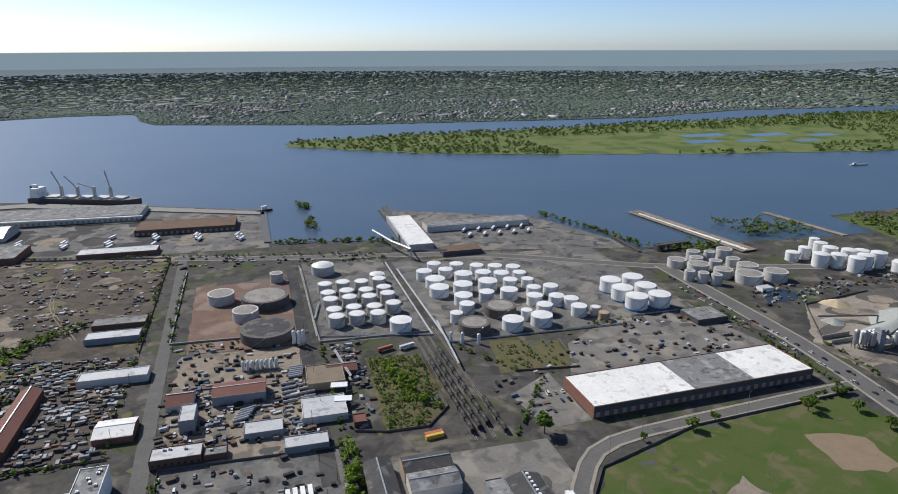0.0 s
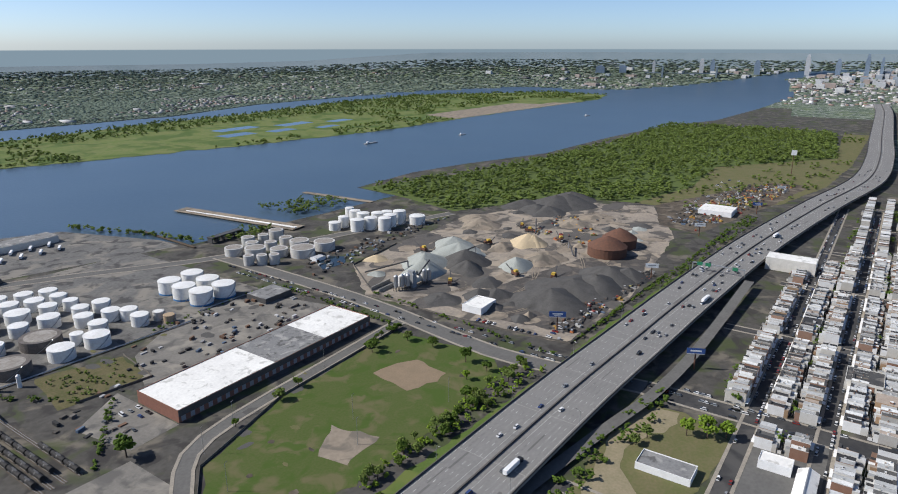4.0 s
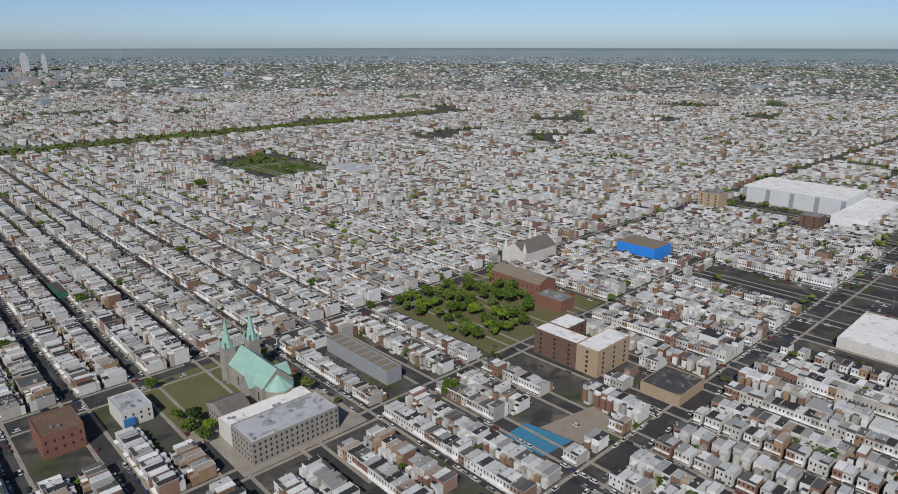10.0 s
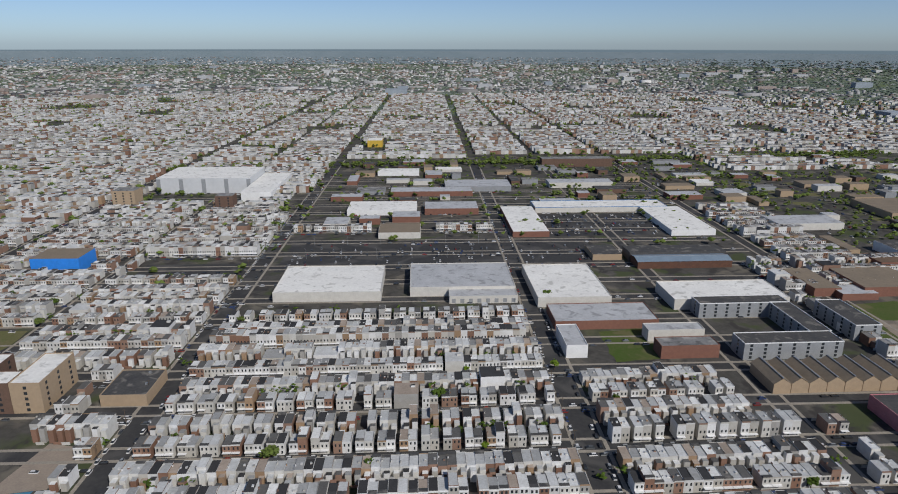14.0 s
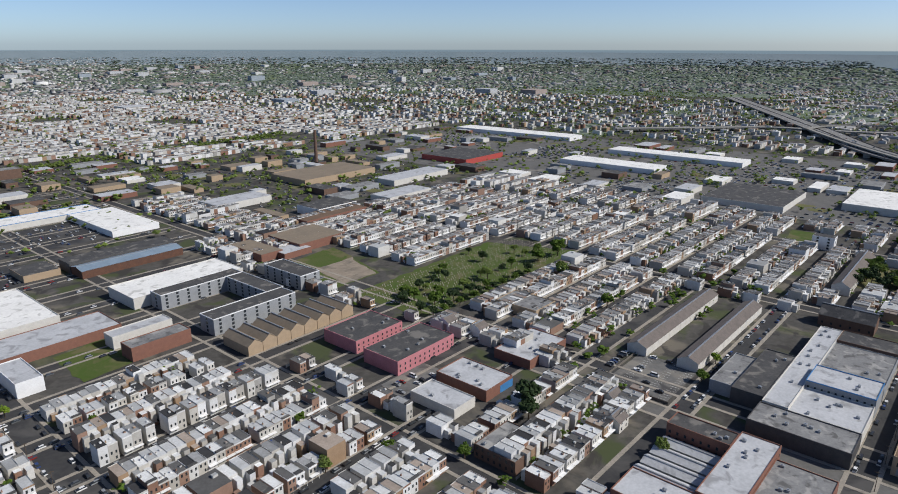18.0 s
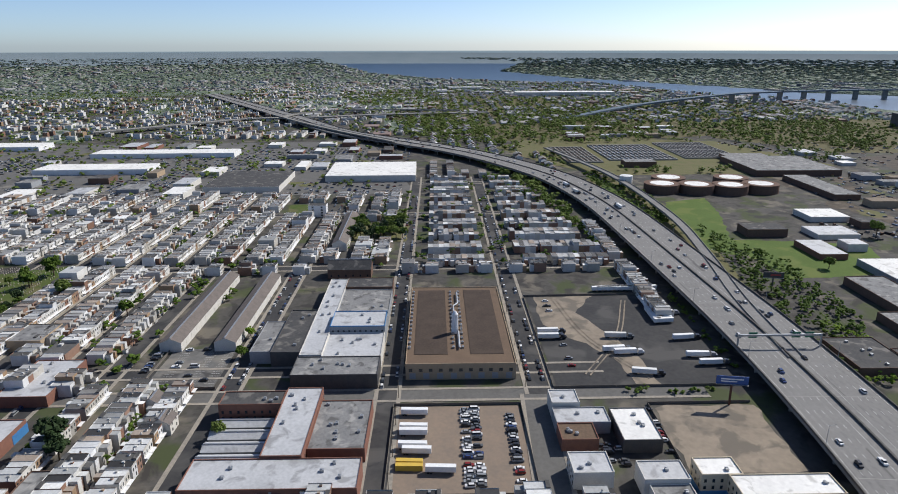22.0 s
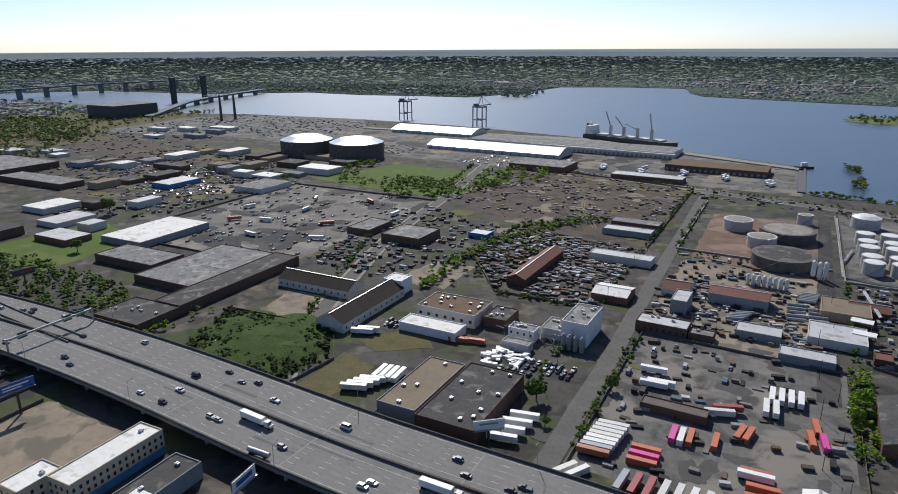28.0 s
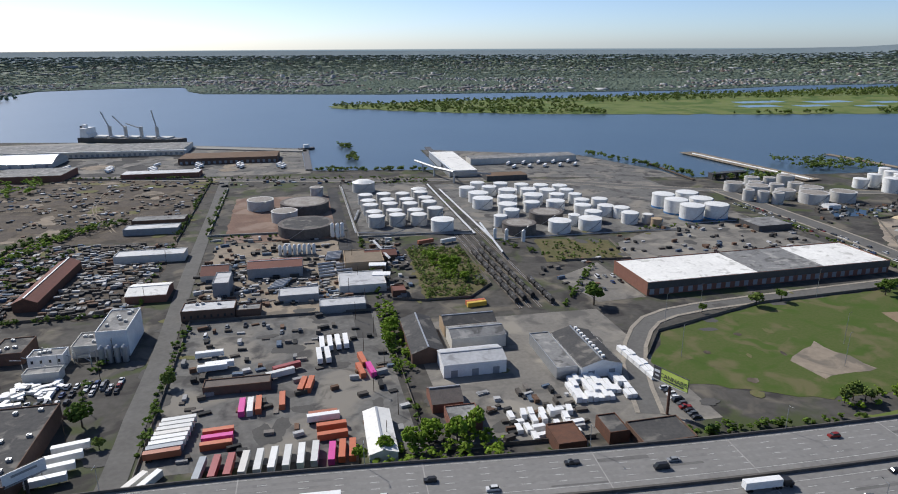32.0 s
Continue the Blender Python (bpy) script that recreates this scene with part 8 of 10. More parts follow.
def small_car(x, y, a, z=0.0):
    c, s = math.cos(a), math.sin(a)
    n = len(b.v)
    for zz, L, W_ in ((z + 0.25, 2.3, 0.9), (z + 0.9, 2.25, 0.88)):
        b.v.extend((x + c * u - s * v, y + s * u + c * v, zz) for u, v in ((-L, -W_), (L, -W_), (L, W_), (-L, W_)))
    b.v.extend((x + c * u - s * v, y + s * u + c * v, z + 1.45) for u, v in ((-1.5, -0.68), (0.8, -0.68), (0.8, 0.68), (-1.5, 0.68)))
    for o in (0, 4):
        for k in range(4):
            b.f.append((n + o + k, n + o + (k + 1) % 4, n + o + 4 + (k + 1) % 4, n + o + 4 + k)), b.s.append(0 if o == 0 else 1)
    b.f.append((n + 8, n + 9, n + 10, n + 11)), b.s.append(0)


for ly in LANES[:24]:
    for s in (-1, 1):
        x = -330.0 if ly < -200 else 310.0
        while x < 1100:
            if rs.random() < 0.62 and (is_free(x - 3, ly - 3, x + 3, ly + 3) or rs.random() < 0.2):
                small_car(x, ly + s * 3.4, rs.choice((0, math.pi)))
            x += 6.4
for cx, hw_ in ((442, 7.4), (173, 6.2), (-80, 6.2)):
    for s in (-1, 1):
        for k in range(130):
            if rs.random() < 0.6:
                small_car(cx + s * hw_, -1100 + k * 9.2, math.pi / 2)
for x0, y0, x1, y1, n in ((-60, -700, 150, -610, 90), (-165, -690, -92, -610, 25), (-295, -812, -135, -715, 120), (-515, 380, -335, 615, 170), (-1170, -320, -950, -40, 420), (-1080, -440, -810, -290, 220), (-780, -1000, -450, -650, 260), (-480, -1270, -110, -890, 200), (-50, -1220, 140, -790, 140), (-1120, -700, -960, -580, 160), (-870, -170, -800, -40, 80), (-700, 880, -520, 960, 120), (-1180, -980, -990, -800, 200), (-420, 860, -300, 930, 60), (920, 215, 1280, 260, 60), (-620, 440, -540, 560, 60), (-800, 520, -640, 640, 90), (-900, -560, -800, -320, 90)):
    for k in range(n):
        x, y = rs.uniform(x0, x1), y0 + round((y1 - y0) * rs.random() / 8) * 8
        small_car(x, y, math.pi / 2 * rs.choice((1, 3)) + rs.uniform(-0.08, 0.08))
for y0 in (-22, 60, -108):
    for k in range(70):
        for s in (-1, 1):
            if rs.random() < 0.6:
                small_car(-320 - k * 6.6, y0 + s * 3.8, 0)
for k in range(150):
    small_car(449 + rs.choice((-5, 5)), 60 + rs.uniform(0, 560), math.pi / 2)
for k in range(420):
    i = rs.randrange(len(pts) - 2)
    p, d = pts[i], pts[i + 1] - pts[i]
    if -1500 < p.x < -380 or 500 < p.x < 1500:
        o = rs.choice((-1, 1)) * rs.choice((6.6, 10.3, 14.0, 17.6))
        p = p + d * rs.random() + side[i] * o
        small_car(p.x, p.y, math.atan2(d.y, d.x) + (math.pi if o > 0 else 0), DECK)
for k in range(420):
    small_car(rs.uniform(-1180, -780), 930 + round(rs.random() * 30) * 9, rs.choice((0.2, 3.3)))
for k in range(260):
    small_car(rs.uniform(-900, -560), 470 + round(rs.random() * 20) * 9, rs.choice((0.0, 1.57)))
solid("parked_cars", b, [CARPAINT_I, GLASS], "small parked cars along the kerbs and in far lots", "cars", kind="stuff")

# ---- trailers and containers in the yards ----
trailers(TRAILER_R, -53, 246, 5, 8, 0.4, 3.4), trailers(BOX_O, -34, 250, 4, 1, 0, 4), trailers(BOX_M, -34, 255, 4, 1, 0, 4), trailers(BOX_O, -34, 260, 4, 1, 0, 4)
trailers(BOX_G, -60, 230, 60, 2, 5, 0), trailers(TRAILER_R, -38, 232, 86, 9, 5.2, 0.4), trailers(BOX_M, 10, 236, 86, 1, 0, 0), trailers(BOX_O, 14, 237, 86, 2, 4, 0)
trailers(BOX_M, -26, 278, 92, 1, 0, 0), trailers(BOX_G, -22.5, 278, 92, 1, 0, 0), trailers(BOX_O, -19, 279, 92, 1, 0, 0), trailers(BOX_O, -9, 281, 92, 1, 0, 0)
trailers(TRAILER_W, 11, 336, 92, 4, 4.2, 0.6), trailers(TRAILER_R, 9, 322, 94, 2, 4.2, 0.5), trailers(BOX_O, 30, 316, 100, 1, 0, 0), trailers(BOX_M, 33, 304, 100, 1, 0, 0), trailers(BOX_O, 28, 304, 100, 1, 0, 0)
trailers(BOX_G, 8, 266, 4, 1, 0, 0), trailers(TRAILER_W, 8, 262, 4, 1, 0, 0), trailers(BOX_O, 11, 256, 4, 2, 0, -7), trailers(TRAILER_R, -10, 306, 20, 2, 3, 6), trailers(BOX_O, 0, 294, 80, 2, 3.4, 0), trailers(TRAILER_W, -45, 334, 5, 1, 0, 0), trailers(TRAILER_W, -42, 318, 5, 2, 3, 3)
trailers(TRAILER_W, -171, 243, 20, 4, 1.4, 3.6), trailers(TRAILER_W, -168, 262, 95, 4, 3.5, 0.5), trailers(TRAILER_W, -90, 237, 12, 4, 0.8, 7), trailers(TRAILER_W, -205, 300, 20, 2, 2, 4)
trailers(TRAILER_W, -258, -5, 88, 1, 0, 0), trailers(TRAILER_W, -291, -7, 88, 1, 0, 0), trailers(TRAILER_W, -277, -7, 88, 2, 4, 0), trailers(TRAILER_W, -262, -7, 88, 1, 0, 0), trailers(TRAILER_W, -244, 6, 88, 1, 0, 0)
YEL = make_trailer("yellow shipping container in the gravel lot", YELLOW, 12.2, False)
trailers(YEL, -250, -8, 88, 2, 3.4, 0), trailers(TRAILER_W, -460, 128, 100, 4, 0, 4), trailers(TRAILER_W, -460, 146, 100, 6, 0, 3.6)
for x, y, a in ((-359, 112, 95), (-355, 118, 92), (-378, 118, 85), (-330, 122, 80), (-374, 160, 95), (-340, 164, 92), (-350, 160, 88), (-378, 75, 90), (-386, 76, 92), (-412, 160, 100), (-404, 156, 140)):
    truck(x, y, a, 0.1, TRAILER_R if x % 3 == 0 else TRAILER_W)
for k in range(26):
    tagged(copy_thing(TRAILER_W, pose(-330 + (k * 53) % 320, 890 + (k * 29) % 40 + (k // 13) * 20, 0.1, 0, 0, 70 + (k % 3) * 5)), group="trailers on the port apron")
for k in range(12):
    tagged(copy_thing(TRAILER_R, pose(-500 + (k * 37) % 170, 400 + (k * 61) % 200, 0.1, 0, 0, (k * 50) % 180)), group="trailers in the parking field")
for k in range(10):
    tagged(copy_thing(TRAILER_W, pose(290 + (k % 5) * 22, 850 + (k // 5) * 26, 0.1, 0, 0, 60)), group="trailers on the wharf")
LUMBER = Build().box(-2.7, -1.15, 0.15, 2.7, 1.15, 2.5, bottom=True).box(-2.5, -1.0, 0, -2.2, 1.0, 0.15).box(2.2, -1.0, 0, 2.5, 1.0, 0.15).mesh("lumber_pack", [WHITE])
rs = random.Random(88)


def packs(spots, label, group):
    for x, y, turn, s in spots:
        ob = new("lumber_pack", LUMBER)
        ob.matrix_world = pose(x, y, 0.08, 0, 0, turn)
        ob.scale = (1, 1, s)
        tagged(ob, label, "lumber pack", group)


packs([(122.5 + i * 2.75 + j * 0.3, 258 + j * 5.7 - i * 0.12, 86 + rs.uniform(-2, 2), rs.uniform(0.7, 1.25)) for i in range(11) for j in range(4) if rs.random() < 0.88], "white plastic-wrapped pack of lumber", "lumber packs")
packs([(88 + i * 4.4 + rs.uniform(-1, 1), 233 + j * 5.6 + rs.uniform(-1, 1), rs.choice((85, 92, 5)) + rs.uniform(-6, 6), rs.uniform(0.6, 1.2)) for i in range(7) for j in range(4) if rs.random() < 0.7], "white wrapped pallet load in the yard", "pallet loads")
packs([(167.5 - 0.3 * j + i * 2.6, 271 + j * 5.8, 92, rs.uniform(0.8, 1.3)) for j in range(6) for i in range(2)], "white wrapped lumber by the road", "lumber packs")
packs([(-130 + rs.uniform(0, 22), 297 + rs.uniform(0, 22), rs.uniform(0, 180), rs.uniform(0.5, 0.9)) for _ in range(34)], "white bagged scrap bale in the yard", "scrap bales")
# breaker's yards and scrap
b, rs = Build(), random.Random(9)
for x, y, h in scatter([(-212, 568), (-95, 552), (-95, 404), (-165, 404), (-212, 470)], 900, 5):
    if not (-166 < x < -146 and y < 505) and not (-131 < x < -78 and 503 < y < 526) and not (-105 < x < -77 and 418 < y < 448):
        b.box(-rs.uniform(1.5, 3.2), -rs.uniform(0.8, 1.3), 0, rs.uniform(1.5, 3.2), rs.uniform(0.8, 1.3), rs.uniform(0.9, 2.4), 0, a=rs.choice((0, 0, 1.57, 0.2)) + rs.uniform(-0.1, 0.1), at=(x, y))
for x, y, h in scatter([(-325, 860), (-96, 830), (-98, 660), (-215, 585), (-325, 645)], 800, 6):
    if noise.noise((x / 30, y / 30, 1)) > -0.1:
        b.box(-rs.uniform(0.6, 3), -rs.uniform(0.6, 2), 0, rs.uniform(0.6, 3), rs.uniform(0.6, 2), rs.uniform(0.3, 1.8), 0, a=rs.uniform(0, 3), at=(x, y))
for poly, n in (([(-66, 400), (30, 400), (30, 500), (-66, 500)], 190), ([(60, 460), (78, 460), (78, 540), (60, 540)], 60), ([(300, 440), (430, 440), (430, 525), (330, 525)], 34), ([(-330, 400), (-260, 380), (-200, 470), (-330, 470)], 160), ([(-640, 380), (-540, 430), (-520, 640), (-660, 640)], 220), ([(480, 215), (700, 200), (690, 222), (500, 240)], 150), ([(900, 215), (1280, 140), (1280, 200), (940, 270)], 260), ([(-60, 240), (50, 240), (50, 380), (-60, 380)], 90), ([(190, 436), (420, 436), (425, 525), (330, 525), (260, 510)], 60), ([(-66, 402), (32, 402), (32, 560), (-66, 560)], 200), ([(56, 400), (78, 400), (84, 540), (56, 540)], 60), ([(165, 440), (186, 380), (215, 380), (190, 455)], 12), ([(480, 500), (640, 520), (800, 530), (640, 560), (500, 560)], 120), ([(-90, 780), (150, 780), (150, 800), (-90, 830)], 60), ([(-900, 560), (-650, 560), (-600, 780), (-900, 780)], 400), ([(-1200, 500), (-950, 620), (-900, 900), (-1150, 950)], 300), ([(-330, 500), (-230, 480), (-230, 560), (-330, 600)], 120), ([(80, 232), (120, 232), (120, 275), (80, 275)], 40)):
    for x, y, h in scatter(poly, n, len(poly) * n):
        b.box(-rs.uniform(0.8, 3.5), -rs.uniform(0.6, 1.4), 0, rs.uniform(0.8, 3.5), rs.uniform(0.6, 1.4), rs.uniform(0.5, 2.4), 0, a=rs.choice((0, 1.57, 0.3)), at=(x, y))
solid("yard_clutter", b, TIRES, "scrapped vehicles, crates and machinery in the yards", "clutter", kind="stuff")

# ---- treatment works and the plots north of the works ----
def basin_field(x0, y0, x1, y1, nx, ny, fill, label):
    """Rows of open concrete basins behind low walls."""
    root = thing("treatment_basins", label, "basins", (x0, y0, 0))
    w, d = x1 - x0, y1 - y0
    part("basin_floor", Build().box(0, 0, 0, w, d, 0.8), fill, root)
    for k in range(ny + 1):
        part("basin_wall", Build().box(0, d * k / ny - 0.7, 0, w, d * k / ny + 0.7, 2.2), CONCRETE, root)
    for k in range(nx + 1):
        part("cross_wall", Build().box(w * k / nx - 1.4, -0.7, 0, w * k / nx + 1.4, d + 0.7, 2.3), CONCRETE, root)


BASINW = mat("settling basin water", (0.1, 0.11, 0.1), (0.16, 0.16, 0.15), 12, 0.25)
basin_field(-1165, 275, -1000, 385, 5, 14, BASINW, "rows of open concrete settling basins")
basin_field(-1185, 398, -1010, 490, 4, 14, BASINW, "long open concrete settling basins")
basin_field(-1145, 205, -985, 262, 3, 8, DIRT_DARK, "dark sludge drying beds behind low walls")
block("works", "brown brick treatment works hall", -1030, 455, -1000, 520, 8, BRICK_DARK, R_GREY, 4, category="factory")
block("works", "low brick pump house of the treatment works", -980, 285, -955, 330, 9, BRICK_DARK, R_GREY, 2, category="factory")
block("apartment_block", "new white four-storey apartment block with dark windows", -700, -133, -688, -114, 13, WHITE, R_DARK, 3, win=("swen", 3.0, 1.2, 4, 3.0), category="apartments")
hall("townhouse", "long townhouse row with a brown shingle roof", -673, -90, -566, -77, 7, 11, "x", STUCCO, R_SHINGLE, win=("sn", 4.4, 1.2, 2), category="house")
hall("chapel", "dark gabled chapel with grey shingles", -510, -82, -493, -48, 8, 14, "y", BRICK_DARK, R_DARK, win=("we", 5, 2), category="chapel")
for x, y, h in scatter([(-660, -80), (-596, -80), (-596, -26), (-660, -26)], 34, 41):
    tree(x, y, 1.0 + (x % 5) / 10, ("green", "dark", "olive")[int(y) % 3], "grove trees")
for x, y, h in scatter([(1190, -535), (1240, -628), (1040, -664), (1012, -560)], 26, 42):
    if noise.noise((x / 40, y / 40, 2)) > -0.05:
        tree(x, y, 1.2, "olive", "park trees")

# ---- worn ground, weeds along the fences ----
def patches(name, zone, n, size, material, label, seed, z):
    """Ragged worn spots inside a polygon, each a little above the last."""
    r, q = random.Random(seed), Build()
    for k, (x, y, _) in enumerate(scatter(zone, n, seed)):
        w, d, a = r.uniform(0.4, 1) * size, r.uniform(0.25, 0.7) * size, r.choice((0.0, 1.57, 0.2, 1.4)) + r.uniform(-0.2, 0.2)
        ring = []
        for j in range(22):
            u = 2 * math.pi * j / 22
            m = 1 + 0.35 * noise.noise((math.cos(u) * 1.4 + k, math.sin(u) * 1.4, seed)) + r.uniform(-0.08, 0.08)
            ex, ey = w * m * math.cos(u), d * m * math.sin(u)
            ring.append((x + ex * math.cos(a) - ey * math.sin(a), y + ex * math.sin(a) + ey * math.cos(a), z + 0.002 * k))
        q.face(ring)
    return solid(name, q, material, label, "ground", kind="stuff")


def tracks(name, lines, material, label, z=0.3, half=1.4):
    q = Build()
    for pts_ in lines:
        ln = smooth_line(pts_, 8.0)
        for o in (-half, half):
            ribbon(q, ln, o - 0.45, o + 0.45, z, z)
    return solid(name, q, material, label, "tracks", kind="stuff")


YARDS = [(-330, 860), (-92, 836), (-92, 405), (-215, 470), (-330, 640)]
RIVERSIDE = [(-90, 240), (230, 240), (430, 440), (430, 520), (60, 540), (-90, 560)]
FIELD = [(-520, 375), (-330, 375), (-330, 620), (-520, 620)]
QUARRY = [(480, 425), (534, 495), (800, 505), (950, 415), (990, 305), (850, 230), (600, 205), (490, 215)]
PORT = [(-750, 870), (10, 870), (10, 1050), (-750, 1100)]
WESTLAND = [(-900, 460), (-560, 460), (-540, 800), (-900, 800)]
patches("bare_ground", YARDS, 60, 26, DIRT_DARK, "dark oily spots in the yard ground", 1, 0.08)
patches("bare_ground", YARDS, 26, 16, SAND, "pale bare spots in the yard ground", 2, 0.22)
patches("weedy_ground", YARDS, 26, 15, GRASS_DRY, "weedy spots in the yard ground", 3, 0.3)
patches("worn_paving", RIVERSIDE, 60, 9, mat("dark paving", (0.08, 0.078, 0.074), (0.1, 0.097, 0.092), 6, 0.9), "dark patched paving in the yards", 4, 0.09)
patches("weedy_ground", RIVERSIDE, 18, 5, GRASS_DRY, "weedy spots between the yards", 5, 0.2)
patches("worn_paving", FIELD, 34, 22, ASPHALT_DARK, "dark patched paving of the parking field", 6, 0.08)
patches("worn_paving", PORT, 40, 34, ASPHALT_DARK, "dark stained paving of the port apron", 7, 0.09)
patches("worn_paving", PORT, 26, 26, SAND, "pale worn paving of the port apron", 8, 0.18)
patches("bare_ground", WESTLAND, 50, 30, DIRT, "brown bare ground of the gas works", 9, 0.08)
patches("weedy_ground", WESTLAND, 40, 22, GRASS_DRY, "weedy ground round the gas works", 10, 0.2)
patches("bare_ground", QUARRY, 40, 26, mat("dark quarry fines", (0.085, 0.08, 0.075), (0.12, 0.11, 0.1), 9, 0.95, fine=1.5), "dark fines on the aggregate yard floor", 11, 0.16)
patches("bare_ground", QUARRY, 30, 16, SAND, "pale sand spills on the aggregate yard floor", 12, 0.26)
patches("bare_ground", [(180, 262), (200, 318), (420, 340), (420, 250), (335, 232)], 6, 4, DIRT, "worn bare spots in the ball field", 13, 0.2)
patches("worn_paving", [(-1240, -1040), (-810, -1040), (-810, -60), (-1240, -120)], 46, 36, LOT, "paler resurfaced parking bays", 14, 0.09)
patches("weedy_ground", [(-1240, -1040), (-810, -1040), (-810, -60), (-1240, -120)], 40, 20, GRASS_DRY, "grass islands in the parking lots", 15, 0.2)
patches("weedy_ground", [(-790, -1090), (-430, -1090), (-430, -640), (-790, -640)], 50, 20, GRASS_DRY, "weedy plots between the workshops", 16, 0.1)
tracks("wheel_tracks", [[(480, 300), (540, 270), (640, 265), (720, 300)], [(500, 330), (580, 300), (690, 340), (800, 420)], [(520, 230), (600, 300), (660, 330)], [(475, 400), (520, 360), (600, 340), (700, 330), (860, 330)], [(640, 215), (700, 260), (720, 330), (690, 420)], [(800, 420), (880, 380), (960, 330)]], SAND, "pale wheel tracks across the aggregate yard", 0.34)
tracks("wheel_tracks", [[(-320, 840), (-220, 760), (-110, 720)], [(-300, 700), (-200, 690), (-100, 640)], [(-210, 560), (-150, 540), (-100, 480)], [(-200, 830), (-190, 700), (-150, 600)], [(-445, 90), (-380, 100), (-325, 125)], [(-440, 140), (-380, 120), (-330, 90)]], SAND, "pale wheel tracks in the dirt yards", 0.34)
r_ = random.Random(71)
for k in range(34):
    x, y, h = scatter(QUARRY, 1, 200 + k)[0]
    m = r_.randrange(4)
    heap(x, y, r_.uniform(5, 13), r_.uniform(2, 5.5), (GRAVEL_G, GRAVEL_D, GRAVEL_D, SAND)[m], ("small grey-green gravel heap", "small dark stone heap", "small dark stone heap", "small pale sand heap")[m], 300 + k)
weeds = []
for xa, ya, xb, yb, n in ((-96, 300, -96, 830, 120), (-62, 240, -62, 380, 36), (46, 235, 47, 390, 40), (-150, 216, 125, 216, 90), (156, 222, 240, 214, 40), (50, 400, 52, 545, 40), (160, 365, 215, 440, 30), (430, 360, 440, 520, 50), (-225, 240, -320, 480, 90), (-345, 640, -395, 850, 70), (-215, 470, -215, 570, 40), (-165, 400, -100, 404, 24), (-70, 560, 40, 568, 26), (-72, 575, -72, 775, 50), (52, 770, 160, 782, 30), (-310, 100, -310, 150, 14), (-450, 176, -318, 176, 34), (452, 200, 480, 420, 50), (480, 205, 700, 188, 70), (700, 186, 1000, 168, 70), (-540, 450, -540, 640, 40), (-330, 870, -90, 842, 60), (-80, 838, 160, 800, 60), (300, 525, 430, 530, 20), (160, 515, 200, 455, 20)):
    for _ in range(n):
        u = r_.random()
        weeds.append((xa + (xb - xa) * u + r_.gauss(0, 1.2), ya + (yb - ya) * u + r_.gauss(0, 1.2), r_.uniform(0.8, 4.2)))
thicket("fence_weeds", weeds, "bushes and weeds along the yard fences", LEAF, 72, 1.0, 2.2)
MACHINE = mat("machinery paint", ONE, (0.7, 0.7, 0.7), 1.5, 0.6, stops=[(0.0, (0.42, 0.24, 0.05)), (0.2, (0.4, 0.14, 0.05)), (0.34, (0.38, 0.33, 0.12)), (0.46, (0.5, 0.5, 0.48)), (0.62, (0.1, 0.1, 0.1)), (0.8, (0.26, 0.2, 0.15)), (0.92, (0.28, 0.06, 0.05))], by="island", spread=0.2)
b = Build()
for poly, n in (([(880, 212), (1010, 250), (1270, 185), (1280, 140), (1100, 160)], 170), ([(480, 214), (690, 200), (690, 216), (500, 232)], 24), ([(700, 380), (860, 400), (900, 340), (760, 300)], 40), (WESTLAND, 60)):
    for x, y, _ in scatter(poly, n, n + 5):
        l = r_.uniform(1.2, 4)
        b.box(-l, -1.2, 0, l, 1.2, r_.uniform(1.2, 2.4), a=r_.uniform(0, 3), at=(x, y))
        b.box(-l * 0.4, -0.9, 2.0, l * 0.4, 0.9, r_.uniform(2.6, 3.4), a=r_.uniform(0, 3), at=(x, y), bottom=True)
solid("yard_machines", b, MACHINE, "orange and yellow machines and skips in the yards", "machines", kind="stuff")
thicket("wayside_bushes", [s for s in scatter([(1010, 330), (1180, 290), (1400, 300), (1640, 115), (2090, 130), (2090, 76), (1560, 80), (1300, 100), (1120, 145), (1000, 205)], 420, 73, (3, 8)) if noise.noise((s[0] / 70, s[1] / 70, 3)) > -0.05], "bushes between the woods and the highway", LEAF_WOOD, 73, 2.0, 4.0)

